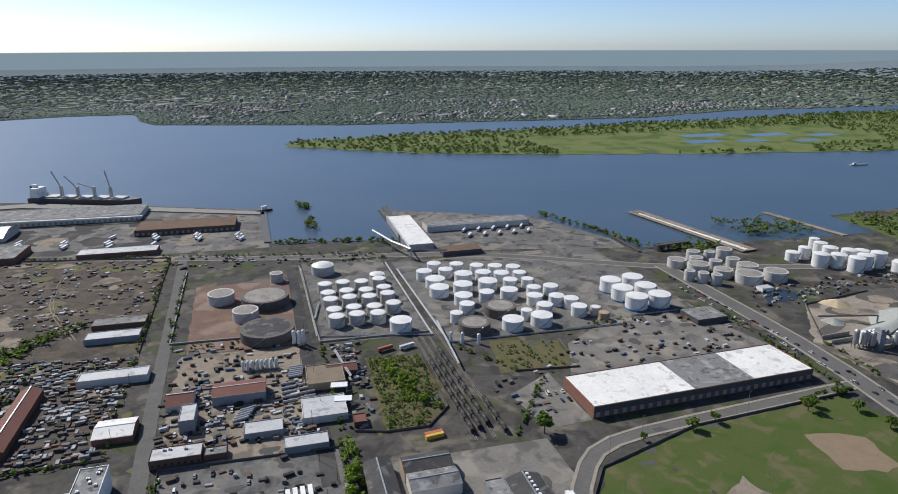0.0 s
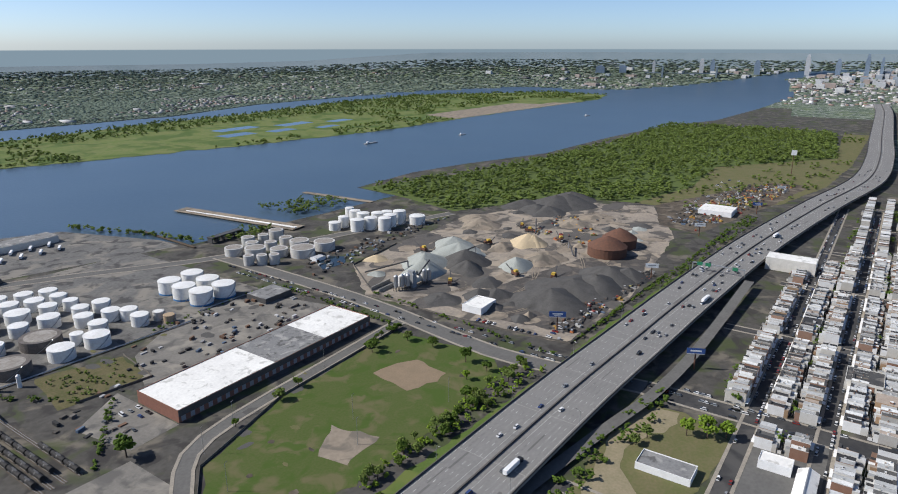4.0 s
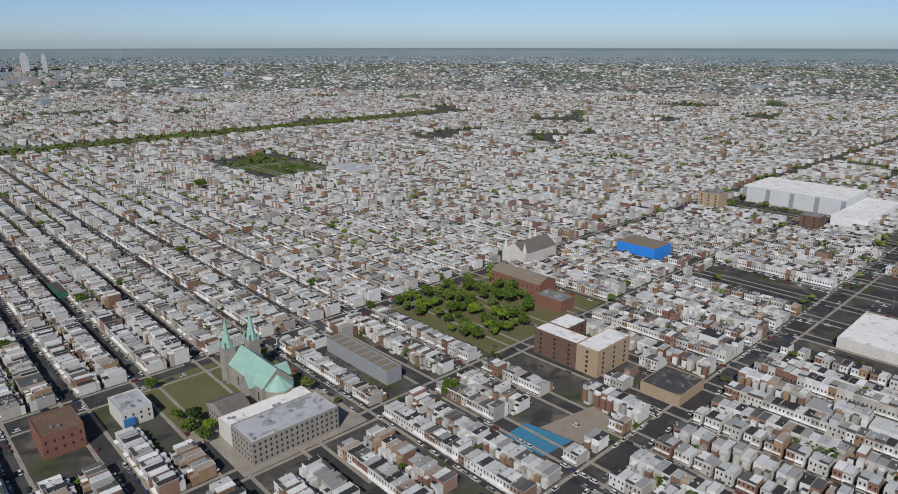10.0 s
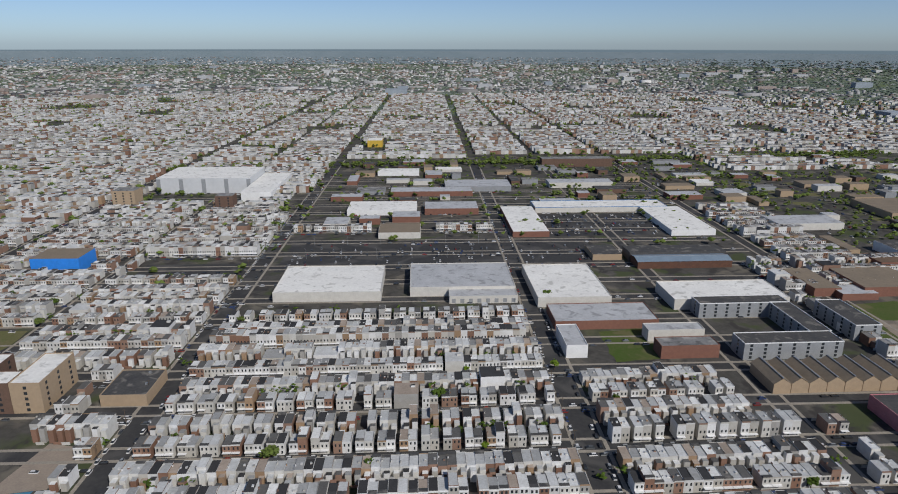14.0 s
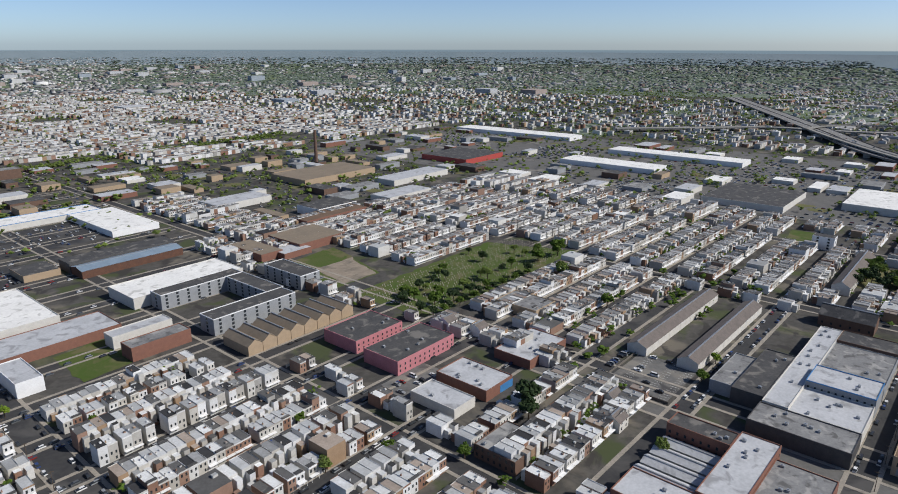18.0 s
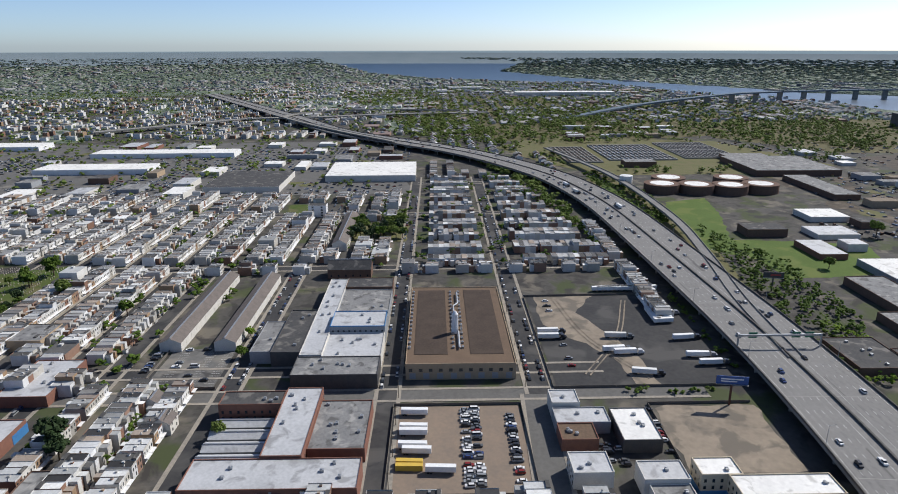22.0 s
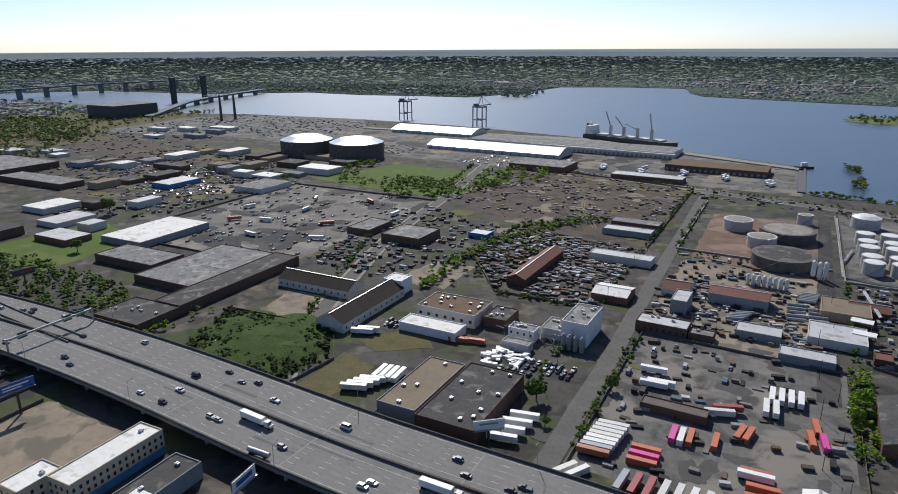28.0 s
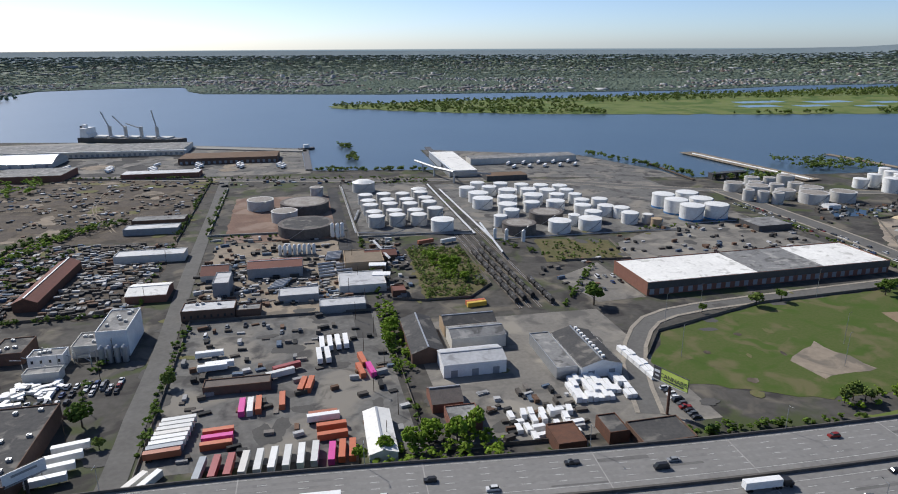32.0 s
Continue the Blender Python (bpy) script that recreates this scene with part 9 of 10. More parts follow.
# ---- trees ----
for x, y, s, k in ((181, 366, 1.5, "green"), (-89, 277, 1.35, "green"), (-60, 305, 0.9, "olive"), (376, 336, 1.0, "green"), (384, 340, 0.9, "green"), (281, 341, 1.1, "olive"), (302, 344, 0.8, "green"), (400, 240, 1.0, "green"), (380, 246, 0.8, "bright"), (404, 262, 1.1, "green"), (412, 300, 1.1, "green"), (410, 325, 1.0, "olive"), (400, 76, 1.4, "bright"), (406, 66, 1.3, "bright"), (396, 88, 1.2, "bright"), (379, 108, 0.9, "olive"), (368, 112, 0.9, "olive"), (-503, 327, 1.2, "olive"), (-590, 422, 1.6, "olive"), (-273, -99, 1.0, "olive"), (-94, -513, 1.2, "green"), (0, -352, 1.0, "green"), (88, -295, 1.2, "olive"), (35, -284, 0.9, "green"), (-265, -172, 1.7, "dark"), (-258, -166, 1.5, "dark"), (-357, -112, 0.9, "green"), (-385, -114, 0.8, "bright"), (455, 70, 1.0, "green"), (30, 232, 0.9, "bright"), (42, 234, 1.1, "bright"), (50, 240, 1.2, "bright"), (60, 236, 1.2, "bright"), (68, 240, 1.1, "bright"), (46, 330, 1.0, "bright"), (48, 342, 1.1, "bright"), (50, 350, 1.0, "bright"), (98, 470, 1.0, "bright"), (104, 455, 1.1, "bright"), (108, 440, 1.2, "bright"), (112, 425, 1.0, "bright"), (-78, 258, 0.6, "olive"), (20, 229, 0.8, "bright"), (346, -120, 1.1, "green"), (352, -126, 1.0, "bright"), (288, -262, 1.2, "green"), (440, -310, 1.0, "green")):
    tree(x, y, s, k, "standing trees")
for x, y, h in scatter([(240, 224), (420, 205), (425, 226), (390, 232), (245, 232)], 34, 3):
    tree(x, y, 0.5 + (x % 5) / 9, "olive" if int(x) % 3 else "green", "hedge trees by the highway")
for x, y, h in scatter([(232, 338), (430, 352), (430, 346), (290, 343)], 16, 4):
    tree(x, y, 0.55, "green", "street trees round the field")
for x, y, h in scatter([(434, -328), (432, -432), (418, -468), (330, -400), (312, -330)], 105, 5):
    tree(x, y, 0.8 + (x % 7) / 14, ("green", "olive", "green", "bright")[int(y) % 4] if y % 3 else "olive", "park trees")
for x, y, h in scatter([(-322, -303), (-340, -378), (-500, -382), (-532, -300)], 26, 6):
    tree(x, y, 0.7 + (x % 6) / 9, ("green", "dark", "olive")[int(x) % 3], "cemetery trees")
for x, y in [(-330 - k * 9, -300 + (k % 2) * 3) for k in range(14)]:
    tree(x, y, 0.8, ("dark", "green")[int(x) % 2], "cemetery trees")
b, rs = Build(), random.Random(4)
for k in range(19):
    for j in range(70):
        x, y = -330 - j * 2.9 + rs.uniform(-0.5, 0.5), -304 - k * 4.0
        if rs.random() < 0.62:
            b.box(x - 0.4, y - 0.12, 0.1, x + 0.4, y + 0.12, 0.1 + rs.uniform(0.7, 1.4))
solid("headstones", b, STONE, "rows of pale headstones in the cemetery grass", "headstones", kind="stuff")
WOODS = [(866, 782), (1089, 690), (1345, 640), (1689, 590), (2089, 590), (2120, 150), (1640, 110), (1400, 300), (1180, 290), (1010, 330), (985, 445), (810, 545), (846, 668)]
sheet("ground_woods", WOODS, 0.1, mat("woodland floor", (0.1, 0.135, 0.04), (0.075, 0.1, 0.035), 12, 0.95), "green undergrowth below the riverside woods", "grass")
thicket("woods", scatter(WOODS, 3300, 1, (6, 12)), "dense spring-green riverside woods", LEAF_WOOD, 1, 3.0, 5.5)
isle = [s for s in scatter(ISLE, 5200, 2, (6, 11)) if not (760 < s[0] < 1750 and 1420 < s[1] < 1820) and not (1880 < s[0] < 2760 and s[1] < 1430) and (noise.noise((s[0] / 130, s[1] / 130, 5)) > -0.15 or s[0] < 600 or s[1] > 1850)]
thicket("island_woods", isle, "tree belt on the river island", LEAF_WOOD, 2, 3.2, 5.6)
thicket("shore_trees", scatter([(660, 815), (750, 800), (775, 720), (680, 704), (655, 750)], 90, 3, (5, 11)) + scatter([(74, 1118), (95, 1090), (90, 1060), (76, 1080)], 22, 4, (4, 8)) + scatter([(76, 1000), (90, 990), (90, 940), (78, 940)], 22, 5, (4, 9)) + scatter([(430, 940), (480, 800), (490, 730), (500, 730), (486, 810), (440, 948)], 60, 6, (3, 7)) + scatter([(500, 720), (560, 735), (600, 700), (540, 690)], 50, 12, (4, 9)) + scatter([(30, 872), (190, 852), (190, 862), (30, 884)], 40, 7, (3, 6)), "shoreline trees and bushes", LEAF_WOOD, 3, 2.2, 4.0)
# far bank leaves carry painted distance haze
thicket("far_bank_woods", scatter([(-2250, 1560), (-1700, 1760), (-1400, 1980), (-930, 1990), (-780, 2000), (-790, 2300), (-1300, 2400), (-2200, 2100)], 900, 8, (7, 12)), "woods on the far river bank", LEAF_FAR_HAZE, 8, 5, 9)
thicket("bridge_woods", scatter([(-2250, 100), (-1900, 980), (-1300, 930), (-1100, 720), (-1290, 560), (-1200, 280), (-1240, 130), (-1700, -130)], 1500, 9, (5, 11)), "green woods toward the bridge", LEAF_WOOD, 9, 3.5, 6)
thicket("works_woods", [s for s in scatter([(-1480, 200), (-1464, 933), (-1144, 815), (-1065, 684), (-960, 610), (-900, 450), (-900, 240), (-990, 180), (-1190, 90), (-1300, 100)], 1500, 43, (4, 10)) if not (-1195 < s[0] < -945 and 200 < s[1] < 525) and noise.noise((s[0] / 70, s[1] / 70, 6)) > -0.12], "trees and bushes round the treatment works", LEAF_WOOD, 43, 2.4, 4.4)
thicket("verge_bushes", scatter([(-900, 205), (-640, 226), (-600, 250), (-760, 262), (-920, 240)], 160, 44, (3, 7)) + scatter([(-900, 90), (-780, 128), (-700, 150), (-560, 158), (-560, 150), (-700, 138), (-900, 60)], 130, 45, (3, 8)) + scatter([(-700, 640), (-540, 640), (-540, 660), (-700, 670)], 40, 46, (3, 6)), "bushes along the ramps and the highway wall", LEAF, 44, 1.8, 3.6)
thicket("river_scrub", scatter([(-1490, 560), (-1540, 1040), (-1250, 1230), (-1180, 830), (-1070, 800), (-1070, 680), (-1250, 540)], 420, 81, (4, 9)), "green scrub and trees by the river", LEAF_WOOD, 81, 2.6, 4.6)
thicket("highway_bushes", scatter([(-640, 265), (-440, 240), (-320, 228), (-312, 248), (-400, 290), (-520, 300)], 330, 10, (2, 6)) + scatter([(-500, 660), (-420, 650), (-300, 690), (-310, 760), (-400, 720)], 130, 11, (3, 8)) + scatter([(-215, 575), (-150, 640), (-146, 632), (-205, 560)], 60, 12, (3, 6)) + scatter([(-200, 400), (-180, 400), (-160, 560), (-200, 570)], 30, 13, (3, 5)) + scatter([(250, 128), (440, 108), (440, 122), (260, 146)], 60, 14, (3, 6)) + scatter([(640, 175), (1000, 150), (1000, 170), (640, 190)], 80, 24, (3, 7)), "roadside bushes in fresh leaf", LEAF, 10, 1.4, 2.8)
thicket("roadside_woods", scatter([(-1032, 63), (-925, 123), (-743, 154), (-607, 150), (-636, 137), (-786, 133), (-951, 82)], 130, 92, (4, 9)) + scatter([(-1523, -87), (-1729, 24), (-1395, 131), (-1185, 132), (-1222, 42), (-1304, -51)], 420, 93, (6, 12)) + scatter([(-1700, 154), (-1792, 492), (-1474, 410), (-1365, 169)], 420, 94, (6, 12)) + scatter([(-2390, -345), (-2600, -11), (-2043, 58), (-1897, -191)], 420, 95, (6, 12)), "spring-green trees along the elevated highway", LEAF_WOOD, 92, 2.8, 5.0)
hedge = [(-214, 376), (-213, 429), (-214, 491), (-195, 555), (-171, 614)]
hedge_spots = []
hedge_rng = random.Random(99)
for (xa, ya), (xb, yb) in zip(hedge, hedge[1:]):
    for _ in range(22):
        f = hedge_rng.random()
        hedge_spots.append((xa + (xb - xa) * f + hedge_rng.gauss(0, 3.5), ya + (yb - ya) * f + hedge_rng.gauss(0, 3.5), hedge_rng.uniform(3, 7)))
thicket("hedge_trees", hedge_spots, "overgrown hedge of young trees beside the breaker's yard", LEAF_BRIGHT, 99, 1.6, 3.0)
thicket("meadow_trees", scatter([(-455, 707), (-351, 724), (-311, 640), (-391, 612)], 70, 96, (4, 9)) + scatter([(-371, 798), (-277, 860), (-268, 790), (-310, 700)], 60, 97, (5, 10)) + scatter([(-570, 810), (-514, 793), (-477, 663), (-505, 684)], 40, 98, (4, 8)), "bright young trees round the port meadow", LEAF_BRIGHT, 96, 2.0, 4.0)
MOUNDGRASS = mat("rank green weeds", (0.058, 0.092, 0.024), (0.034, 0.058, 0.016), 7, 0.95, fine=0.9, bump=0.5)
for x, y, r, h in ((-247, 265, 40, 4.5), (-275, 272, 26, 3.5), (-228, 262, 24, 4.0), (-252, 285, 24, 3.2), (-258, 245, 22, 3.0)):
    q = heap(x, y, r, h, MOUNDGRASS, "grassy overgrown earth mound behind a fence", int(x))
    q.name = "earth_mound"
    tagged(q, "grassy overgrown earth mound behind a fence", "mound", "earth mounds")
thicket("mound_bushes", scatter([(-283, 236), (-303, 292), (-225, 296), (-203, 266), (-212, 230)], 520, 15, (0.6, 3.8)), "thick green weeds over a fenced mound", LEAF_MOUND, 15, 0.7, 2.2)
for x, y, r, h in ((105, 455, 26, 3.0), (104, 480, 22, 2.4), (104, 425, 20, 2.2)):
    q = heap(x, y, r, h, SCRUB, "overgrown earth mound by the tank cars", int(y))
    q.name = "earth_mound"
    tagged(q, "overgrown earth mound by the tank cars", "mound", "earth mounds")
thicket("scrub_bushes", scatter([(85, 506), (128, 502), (125, 418), (106, 396), (80, 396)], 420, 16, (1.5, 5.0)) + scatter([(200, 512), (250, 498), (242, 456), (190, 460)], 60, 17, (1, 2.5)), "low scrub on the waste ground", LEAF_WOOD, 16, 0.8, 1.7)
yard = []
rs = random.Random(31)
for k in range(3400):
    x, ly = rs.uniform(-880, 1130), rs.choice(LANES[:40])
    y = ly + PITCH / 2 + rs.uniform(-2.5, 2.5)
    if in_city(x, y) and is_free(x - 2, y - 2, x + 2, y + 2) and noise.noise((x / 60, y / 60, 9)) > -0.1:
        yard.append((x, y, rs.uniform(4, 9)))
thicket("yard_trees", yard, "small back-yard trees between the house rows", LEAF, 31, 1.4, 2.8)
thicket("rail_trees", scatter([(1580, -30), (1650, -30), (1660, -1500), (1590, -1060)], 420, 18, (4, 9)) + scatter([(-900, -1290), (900, -1130), (900, -1110), (-900, -1250)], 520, 19, (4, 9)), "tree line along the rail corridor", LEAF_WOOD, 18, 3, 6)
far_t = [(x, y, h) for x, y, h in scatter([(-3100, -2200), (3000, -3000), (3000, -20), (1200, -20), (-400, -900), (-1400, -1000), (-2400, -600)], 4600, 20, (5, 10)) if math.hypot(x, y) < 3150 and noise.noise((x / 160, y / 160, 2)) > 0.05]
thicket("city_trees", far_t, "trees among the distant streets", LEAF_WOOD, 20, 4, 7)
nw_t = scatter([(-900, 100), (-640, 170), (-560, 170), (-520, 100), (-520, -90), (-760, -90)], 130, 22, (4, 8)) + scatter([(-560, -280), (-330, -190), (-230, -190), (-560, -120), (-780, -280)], 120, 23, (3, 7))
thicket("north_trees", nw_t, "street trees among the northern houses", LEAF, 22, 2, 4)

lots_t = scatter([(-1240, -1040), (-800, -1040), (-800, -30), (-1240, -120)], 420, 47, (3, 8)) + scatter([(-790, -1090), (-430, -1090), (-430, -640), (-790, -640)], 260, 48, (3, 8)) + scatter([(-490, -1280), (-100, -1280), (-100, -880), (-490, -880)], 160, 49, (3, 8)) + scatter([(-3100, -1600), (-1260, -1100), (-1260, -200), (-1700, -420), (-2600, -900)], 800, 50, (4, 9))
thicket("lot_trees", [s for s in lots_t if math.hypot(s[0], s[1]) < 3150], "trees in the parking lots and side streets", LEAF_WOOD, 47, 2.2, 4.4)

# ---- poles ----
for k in range(16):
    utility_pole(-92, 240 + k * 26, 90), utility_pole(32 + (k % 2) * 8, 240 + k * 22, 90)
for k in range(14):
    utility_pole(-318 - k * 26, 53, 90), utility_pole(-230 - k * 26, -16, 90)
for x, y in ((271, 258), (346, 239), (195, 288), (291, 280), (330, 345), (240, 340), (210, 330)):
    pole(x, y, 18, "tall field floodlight pole", 1.2)
for k in range(16):
    pole(-500 + (k % 4) * 50, 400 + (k // 4) * 55, 11, arm=1.5)
for k in range(12):
    pole(-50 + (k % 6) * 36, -690 + (k // 6) * 50, 11, arm=1.5)
for k in range(12):
    utility_pole(179, -300 - k * 34, 0), utility_pole(-72, -300 - k * 34, 0)



# ---- finer things of the yards ----
pts, side = hw
JOINT = mat("pale joint concrete", (0.34, 0.33, 0.31), (0.26, 0.255, 0.24), 3, 0.85)
for i in range(0, len(pts), 3):
    if -750 < pts[i].x < 950:
        q = Build()
        ang = math.atan2(side[i].y, side[i].x)
        for lo, hi in ((-W + 0.6, -0.7), (0.7, W - 0.6)):
            q.box(lo, -0.22, DECK + 0.045, hi, 0.22, DECK + 0.055, a=ang, at=(pts[i].x, pts[i].y))
        part("expansion_joint", q, JOINT, road, "pale expansion joint across the lanes")
OILY = mat("oil-stained lane", (0.12, 0.117, 0.112), (0.15, 0.146, 0.14), 6, 0.8, fine=1.0)
q, r_ = Build(), random.Random(90)
for _ in range(150):
    i = r_.randrange(len(pts) - 1)
    if -800 < pts[i].x < 1000:
        ln = ([pts[i], pts[i + 1]], [side[i], side[i + 1]])
        o = r_.uniform(-22, 22)
        ribbon(q, ln, o, o + r_.uniform(0.5, 2.2), DECK + 0.05, DECK + 0.05)
part("patch_repair", q, OILY, road, "darker repaired strips of the deck")

TANKER = thing("tank_trailer", "silver tank trailer with rounded ends", "trailer", (0, 0, -500), group="tank trailers")
part("vessel", Build().tube((-5.4, 0, 2.1), (5.4, 0, 2.1), 1.05, 14), STEEL, TANKER)
part("frame", Build().box(-5, -0.5, 0.7, 5, 0.5, 1.15, bottom=True), DARK, TANKER)
part("bogie", Build().tube((-4.2, -1.15, 0.5), (-4.2, 1.15, 0.5), 0.5, 10).tube((-2.9, -1.15, 0.5), (-2.9, 1.15, 0.5), 0.5, 10), RUBBER, TANKER)
part("landing_leg", Build().box(3, -0.8, 0, 3.2, 0.8, 0.9, bottom=True), DARK, TANKER)
for k in range(9):
    copy_thing(TANKER, pose(20 + (k % 2) * 12.5, 448 + k * 3.4, 0.12, 0, 0, 8 + (k * 7 % 5)))
for k in range(5):
    copy_thing(TANKER, pose(-14 + k * 1.2, 430 + k * 3.4, 0.12, 0, 0, 20))
for k in range(6):
    copy_thing(TANKER, pose(26 + k * 0.5, 486 + k * 3.3, 0.12, 0, 0, 6))
copy_thing(TANKER, pose(-165, 171.5, DECK + 0.05, 0, 0, 0))
trailers(TRAILER_R, 103, 519, 20, 2, 19, 0), trailers(BOX_O, 108, 383, 8, 1, 0, 0), trailers(YEL, 108, 380, 8, 1, 0, 0), trailers(BOX_O, -151, 318, 10, 2, 9, 2.5), trailers(TRAILER_W, -440, 158, 96, 5, 3.4, 0), trailers(TRAILER_W, -420, 156, 96, 7, 3.4, 0)
hall("shed", "small office with a rust-red roof", 50, 482, 74, 498, 4, 6.5, "x", BRICK_DARK, R_RED, category="shed")
for x, y in ((56, 458), (56, 437)):
    root = thing("canopy", "white loading canopy on steel posts", "canopy", (x, y, 0), -8, "loading canopies")
    part("roof", Build().box(-6, -3.5, 5, 6, 3.5, 5.5, bottom=True), WHITE, root)
    for sx in (-5.4, 5.4):
        for sy in (-3, 3):
            part("post", Build().box(sx - 0.15, sy - 0.15, 0, sx + 0.15, sy + 0.15, 5), STEEL, root)
block("shed", "rusty red container shed beside the canopies", 59, 405, 68, 416, 3.5, RUST, R_RED, category="shed")
w = block("works", "brown-roofed works building with a pale end wall", -190, 338, -150, 364, 8, STUCCO, R_BROWN, 14, win=("s", 5, 3), category="factory")
block("works", "dark brick annex beside the process plant", -148, 345, -133, 365, 6, BRICK_DARK, R_DARK, 4, category="factory")
# process pipes beside the plant
q = Build()
for k in range(16):
    x, y = r_.uniform(-130, -98), r_.uniform(330, 345)
    q.tube((x, y, 0.2), (x, y, r_.uniform(4, 9)), 0.25, 6)
    q.tube((x, y, r_.uniform(3, 7)), (x + r_.uniform(-8, 8), y + r_.uniform(-4, 4), r_.uniform(3, 7)), 0.2, 6)
solid("process_pipes", q, STEEL, "tangle of steel process pipes by the plant", "pipes", kind="stuff")

# fences round the yards
FENCE = mat("dark chain-link and board fence", (0.12, 0.11, 0.095), (0.17, 0.15, 0.13), 5, 0.9, fine=0.6)
for pl in ([(-61, 232), (-61, 384), (46, 384)], [(48, 232), (48, 384)], [(-92, 286), (-150, 286), (-150, 228)], [(-92, 404), (-166, 402), (-214, 470), (-214, 572)], [(-94, 560), (-94, 836), (-328, 868)], [(50, 232), (118, 228)], [(58, 400), (78, 394), (108, 394), (128, 416), (130, 504)], [(-448, 68), (-316, 68), (-316, 172)], [(-450, 68), (-452, 172)], [(-300, -18), (-228, -18), (-228, 48), (-300, 48), (-300, -18)], [(-298, 114), (-238, 114)], [(-298, 114), (-298, 168)], [(-370, -158), (-320, -158), (-320, -116)], [(196, 455), (250, 448), (258, 502)], [(176, 290), (200, 320), (285, 344), (425, 348)], [(-522, 372), (-328, 372)], [(-524, 375), (-524, 622), (-332, 624)], [(-205, 228), (-200, 266), (-224, 298), (-305, 294)], [(480, 424), (536, 502), (630, 512)], [(476, 420), (470, 300), (480, 206), (690, 192)]):
    root = thing("fence", "dark weathered yard fence", "fence", kind="structure")
    for (xa, ya), (xb, yb) in zip(pl, pl[1:]):
        n = max(1, int(math.hypot(xb - xa, yb - ya) / 30))
        a = math.atan2(yb - ya, xb - xa)
        L = math.hypot(xb - xa, yb - ya) / n
        for k in range(n):
            u = k / n
            part("fence_panel", Build().box(0, -0.08, 0, L - 0.1, 0.08, 1.6, a=a, at=(xa + (xb - xa) * u, ya + (yb - ya) * u)), FENCE, root)

# crushers and loaders of the aggregate yard
for x, y, a in ((784, 413, 20), (606, 327, 60), (620, 288, 10), (753, 341, 40), (624, 465, 70), (770, 395, 100), (545, 372, 30), (690, 412, 150)):
    root = thing("stone_crusher", "yellow-brown stone crusher with conveyor arms", "crusher", (x, y, 0.2), a, "crushing plant")
    part("frame", Build().box(-5, -2, 1.5, 5, 2, 4.5, bottom=True), RUST, root)
    part("hopper", Build().box(-3, -1.8, 4.5, 1, 1.8, 6.5, bottom=True), YELLOW, root)
    part("conveyor_arm", Build().tube((3, 0, 2), (17, 1, 8), 0.6, 6), DARK, root)
    part("conveyor_arm", Build().tube((-3, 0, 2), (-13, -6, 6), 0.6, 6), DARK, root)
    for s in (-4, 4):
        part("track", Build().box(s - 1.5, -2.4, 0, s + 1.5, 2.4, 1.5, bottom=True), DARK, root)
for k, (x, y, r, h, m) in enumerate(((930, 430, 52, 15, 1), (978, 425, 34, 13, 1), (880, 420, 30, 10, 1), (900, 470, 34, 10, 1), (600, 258, 42, 11, 1), (655, 240, 34, 12, 1), (583, 433, 30, 14, 0), (615, 398, 27, 15, 1), (664, 447, 27, 11, 0), (722, 364, 20, 12, 2), (681, 326, 24, 8, 3), (883, 350, 30, 3, 3), (791, 489, 32, 5, 3), (544, 315, 16, 7, 1), (505, 353, 18, 6, 1), (569, 340, 18, 6, 1))):
    heap(x, y, r, h, (GRAVEL_G, GRAVEL_D, GRAVEL_T, SAND)[m], ("tall grey-green gravel heap", "dark crushed-stone heap with tracks", "golden sand heap in the yard", "pale sandy heap in the yard")[m], 500 + k)
BATCH = thing("batching_plant", "concrete batching plant with silos and conveyors", "plant", (520, 402, 0))
part("tower", Build().box(-6, -4, 0, 0, 4, 14).box(-5, -3, 14, -1, 3, 17), GREY, BATCH)
part("bin_house", Build().box(2, -3, 3, 16, 3, 8, bottom=True), STUCCO, BATCH)
part("conveyor_arm", Build().tube((16, 0, 5), (-2, 0, 15), 0.8, 6).tube((4, 4, 2), (30, 16, 7), 0.7, 6), DARK, BATCH)
for k in range(5):
    part("silo", Build().lathe(-14 + k * 3.4, 6 - k * 0.5, [(1.6, 2), (1.6, 13), (0.4, 14.5)], 12), TANKW, BATCH)
part("bunker_wall", Build().box(-34, 16, 0, -4, 17, 3.5).box(-34, 26, 0, -4, 27, 3.5), CONCRETE, BATCH)
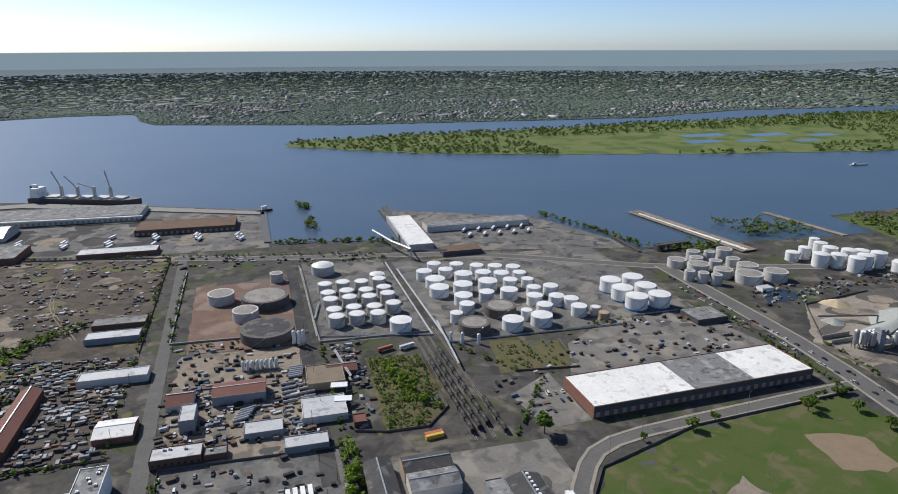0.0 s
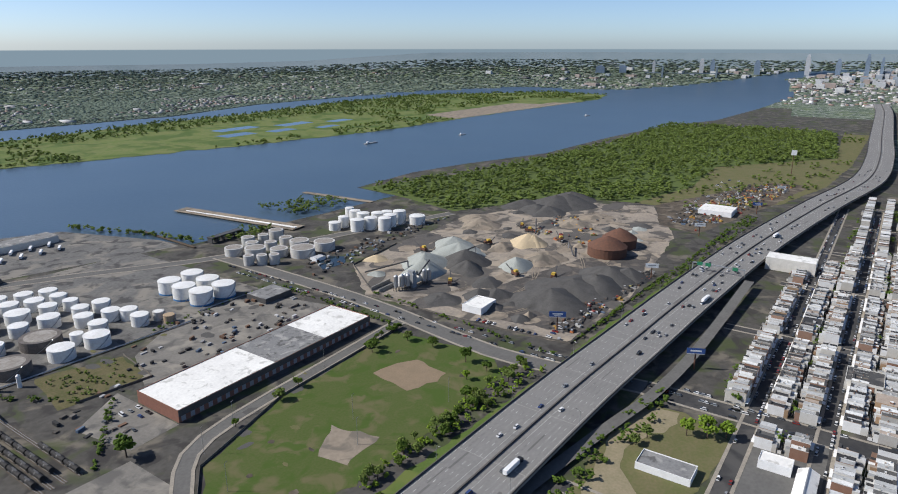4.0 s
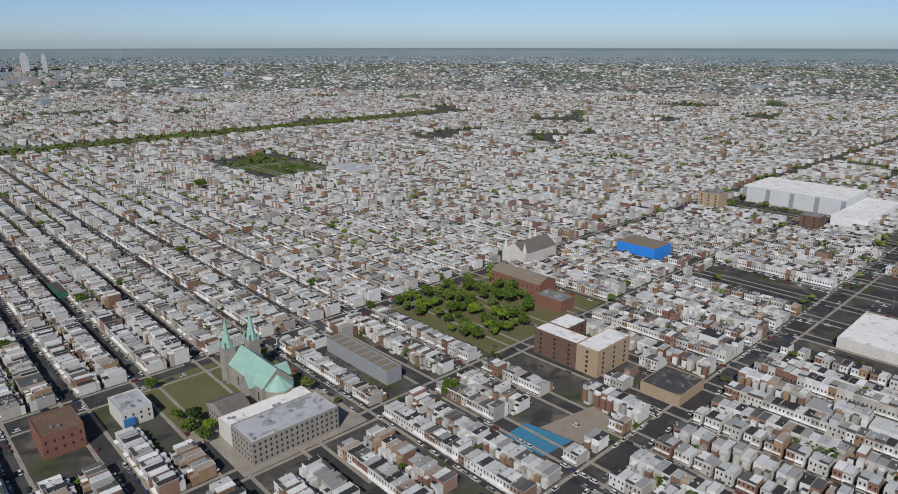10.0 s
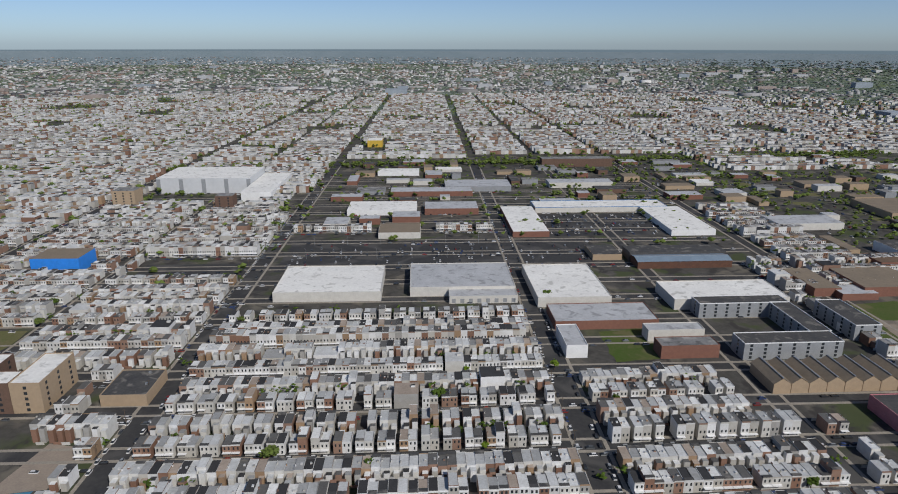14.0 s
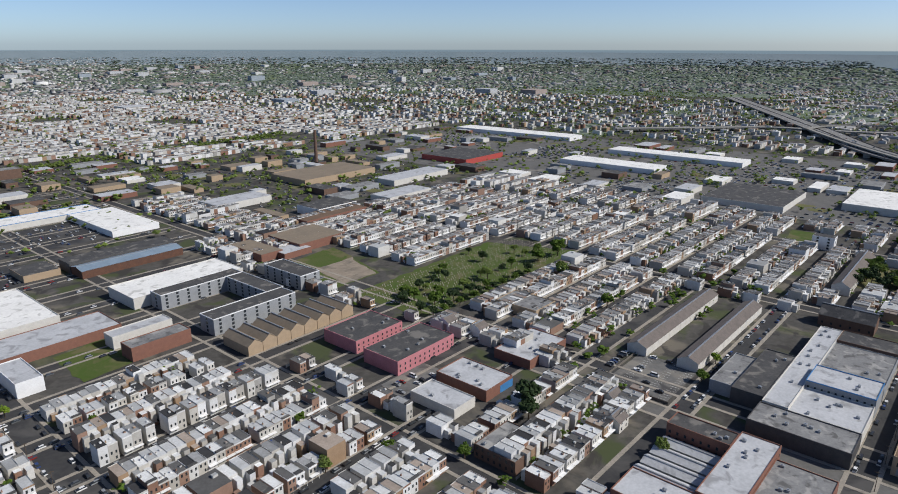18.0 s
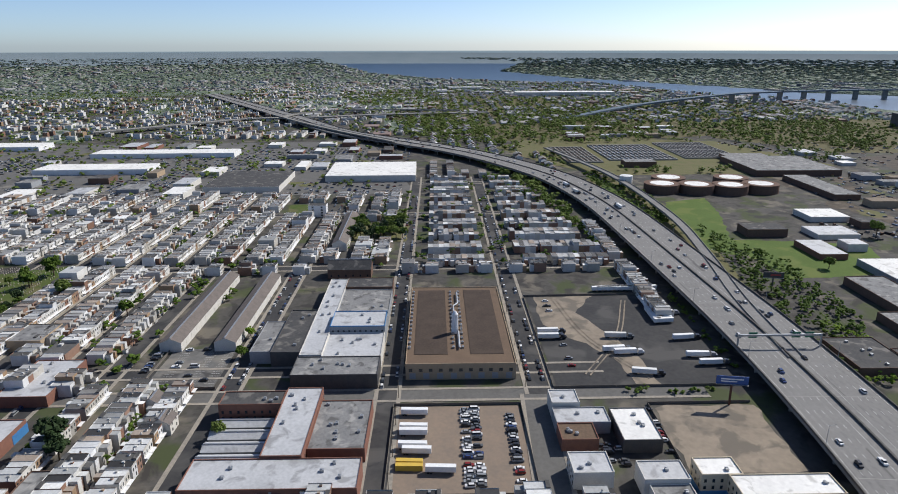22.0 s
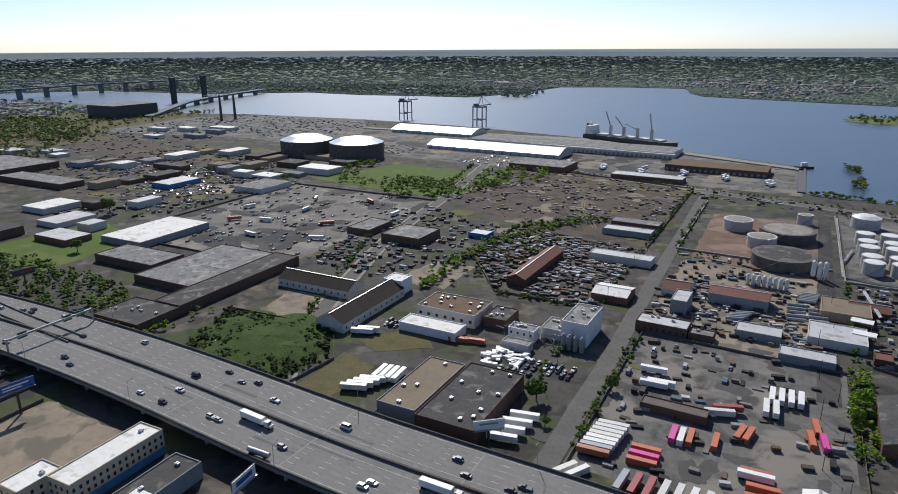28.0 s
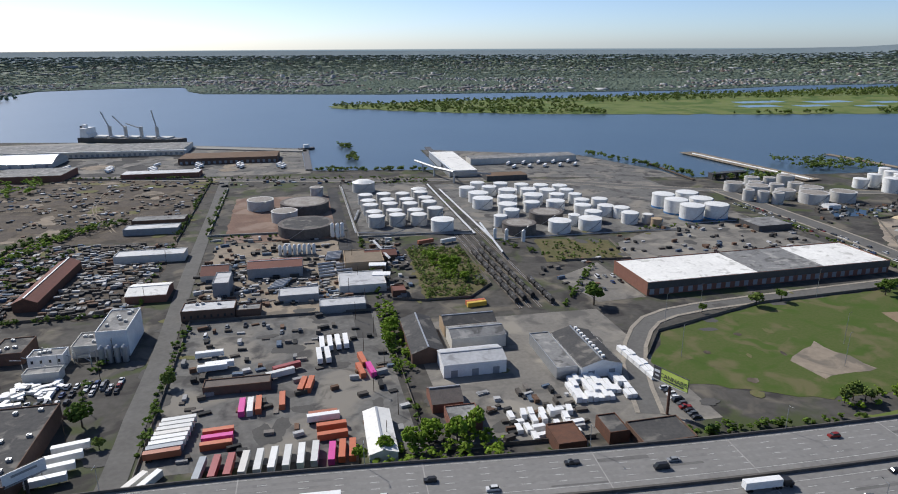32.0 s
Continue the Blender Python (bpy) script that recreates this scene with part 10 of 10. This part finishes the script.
# vehicles in rows by the aggregate yard, the depot and the streets
lot(482, 222, 690, 232, 1, 4.4, 0.6, 51), lot(476, 236, 484, 300, 1, 3.2, 0.6, 52, "y"), lot(10, 398, 36, 446, 3, 5.0, 0.55, 53), lot(-96, 303, -82, 318, 3, 3.4, 0.8, 54), lot(-200, 316, -168, 326, 2, 3.4, 0.8, 55), lot(-60, 340, 30, 380, 3, 10.0, 0.35, 56)
bright = scatter([(20, 219), (80, 219), (76, 240), (36, 242)], 70, 91, (2, 6)) + scatter([(44, 300), (54, 300), (56, 392), (46, 390)], 60, 92, (2, 6)) + scatter([(98, 428), (112, 428), (106, 492), (94, 492)], 60, 93, (3, 7)) + scatter([(-12, 218), (30, 218), (30, 224), (-12, 224)], 24, 94, (1, 3)) + scatter([(238, 222), (425, 202), (430, 226), (392, 232), (245, 232)], 110, 95, (2, 5)) + scatter([(-315, 240), (-306, 290), (-318, 292), (-400, 262)], 60, 96, (2, 6))
thicket("bright_bushes", bright, "bushes in bright spring leaf", LEAF_BRIGHT, 91, 1.0, 2.2)

# ---- buildings and trees round the northern crossing ----
block("house", "brown flat-roofed apartment building with a grey roof", -240, -167, -213, -143, 7, BRICK_DARK, R_GREY, 6, win=("e", 3.2, 1.5, 2), category="apartments")
block("shop", "low brick shop with a pale flat roof", -346, -224, -304, -197, 6, BRICK, R_SILVER, 8, category="shop")
block("shop", "long flat-roofed brick building beside the cemetery", -396, -273, -370, -237, 7, BRICK_TAN, R_GREY, 5, win=("e", 3.4, 1.5, 2), category="building")
for x, y in ((-321, -278), (-326, -254), (-281, -128), (-300, -140)):
    hall("house", "white gabled house with a grey shingle roof", x - 5, y - 5, x + 5, y + 5, 6, 9, "x", WHITE if y < -200 else STUCCO, R_SHINGLE, win=("sn", 3, 1.2, 2), category="house", group="gabled houses")
rect("ground_shop_lot", -270, -254, -229, -228, 0.1, LOT, "worn lot behind the pink factory", "paving")
lot(-266, -250, -232, -234, 2, 4.5, 0.4, 61)
lot(-366, -166, -318, -160, 1, 3.2, 0.6, 62)
q = Build()
for k in range(17):
    for y in (-150, -134, -124):
        q.box(-367 + k * 2.9, y, 0.09, -366.85 + k * 2.9, y + 5, 0.1)
solid("parking_lines", q, STRIPE, "white painted parking bay lines", "markings", kind="stuff")
for x, y, s, k in ((-483, -310, 1.5, "green"), (-510, -306, 1.6, "green"), (-463, -272, 1.5, "olive"), (-346, -313, 1.4, "green"), (-360, -306, 1.1, "dark"), (-380, -306, 1.2, "dark"), (-424, -209, 1.3, "green"), (-452, -300, 1.0, "dark"), (-400, -304, 1.1, "green"), (362, -118, 1.1, "green"), (368, -124, 1.2, "dark"), (380, -118, 0.9, "green"), (356, -196, 1.0, "olive"), (430, -120, 0.9, "green"), (438, -200, 1.0, "dark"), (422, -198, 0.8, "bright"), (1000, -400, 1.8, "green"), (1015, -410, 1.8, "olive"), (620, -130, 1.4, "green"), (700, -250, 1.2, "green"), (560, -60, 1.2, "green")):
    tree(x, y, s, k, "street trees")
r_ = random.Random(95)
for k in range(60):
    x, ly = r_.uniform(-300, 700), r_.choice(LANES[5:18])
    y = ly + r_.choice((-6.2, 6.2))
    if is_free(x - 1, y - 1, x + 1, y + 1) and in_city(x, y):
        tree(x, y, r_.uniform(0.45, 0.95), r_.choice(("green", "bright", "olive", "green")), "street trees")


# the patterns that were copied are not part of the place
for root in [*CAR_KINDS, TRAILER_W, TRAILER_R, BOX_O, BOX_M, BOX_G, YEL, TRACTOR, TANKER, RAILCAR, *HOUSES]:
    for o in [*root.children_recursive, root]:
        bpy.data.objects.remove(o)

# ---- every thing is shifted from the plan sheet to where it fits the camera's view ----
ON_GROUND = {"ground", "water", "distant_buildings", "distant_trees", "distant_mid_rises", "distant_bridge", "skyscraper", "sun", "camera"}
moved, under = set(), {}
for o in scene.objects:
    under.setdefault(o.parent, []).append(o)
for ob in [o for o in scene.objects if o.parent is None and o.name.split(".")[0] not in ON_GROUND]:
    at = ob.matrix_basis.translation.copy()
    if math.hypot(at.x, at.y) > 1e-6:
        (x0, x1), (y0, y1) = settle([at.x, at.x + 4.0], [at.y, at.y])
        (x2,), (y2,) = settle([at.x], [at.y + 4.0])
        turn = math.atan2((y1 - y0) - (x2 - x0), (x1 - x0) + (y2 - y0))
        big = any(c.name.split(".")[0] in ("wall", "nave", "shell") for c in under.get(ob, ()))
        k = math.hypot((x1 - x0) + (y2 - y0), (y1 - y0) - (x2 - x0)) / 8.0 if big else 1.0
        ob.matrix_basis = Matrix.Translation((x0, y0, at.z)) @ Matrix.Rotation(turn, 4, "Z") @ Matrix.Diagonal((k, k, 1.0, 1.0)) @ Matrix.Translation(-at) @ ob.matrix_basis
        continue
    for o in [ob] + [q for c in under.get(ob, ()) for q in [c] + under.get(c, [])]:
        if o.type != "MESH" or o.data.name in moved:
            continue
        moved.add(o.data.name)
        co = np.empty(len(o.data.vertices) * 3)
        o.data.vertices.foreach_get("co", co)
        co = co.reshape(-1, 3)
        co[:, 0], co[:, 1] = settle(co[:, 0], co[:, 1])
        o.data.vertices.foreach_set("co", co.ravel())
        o.data.update()
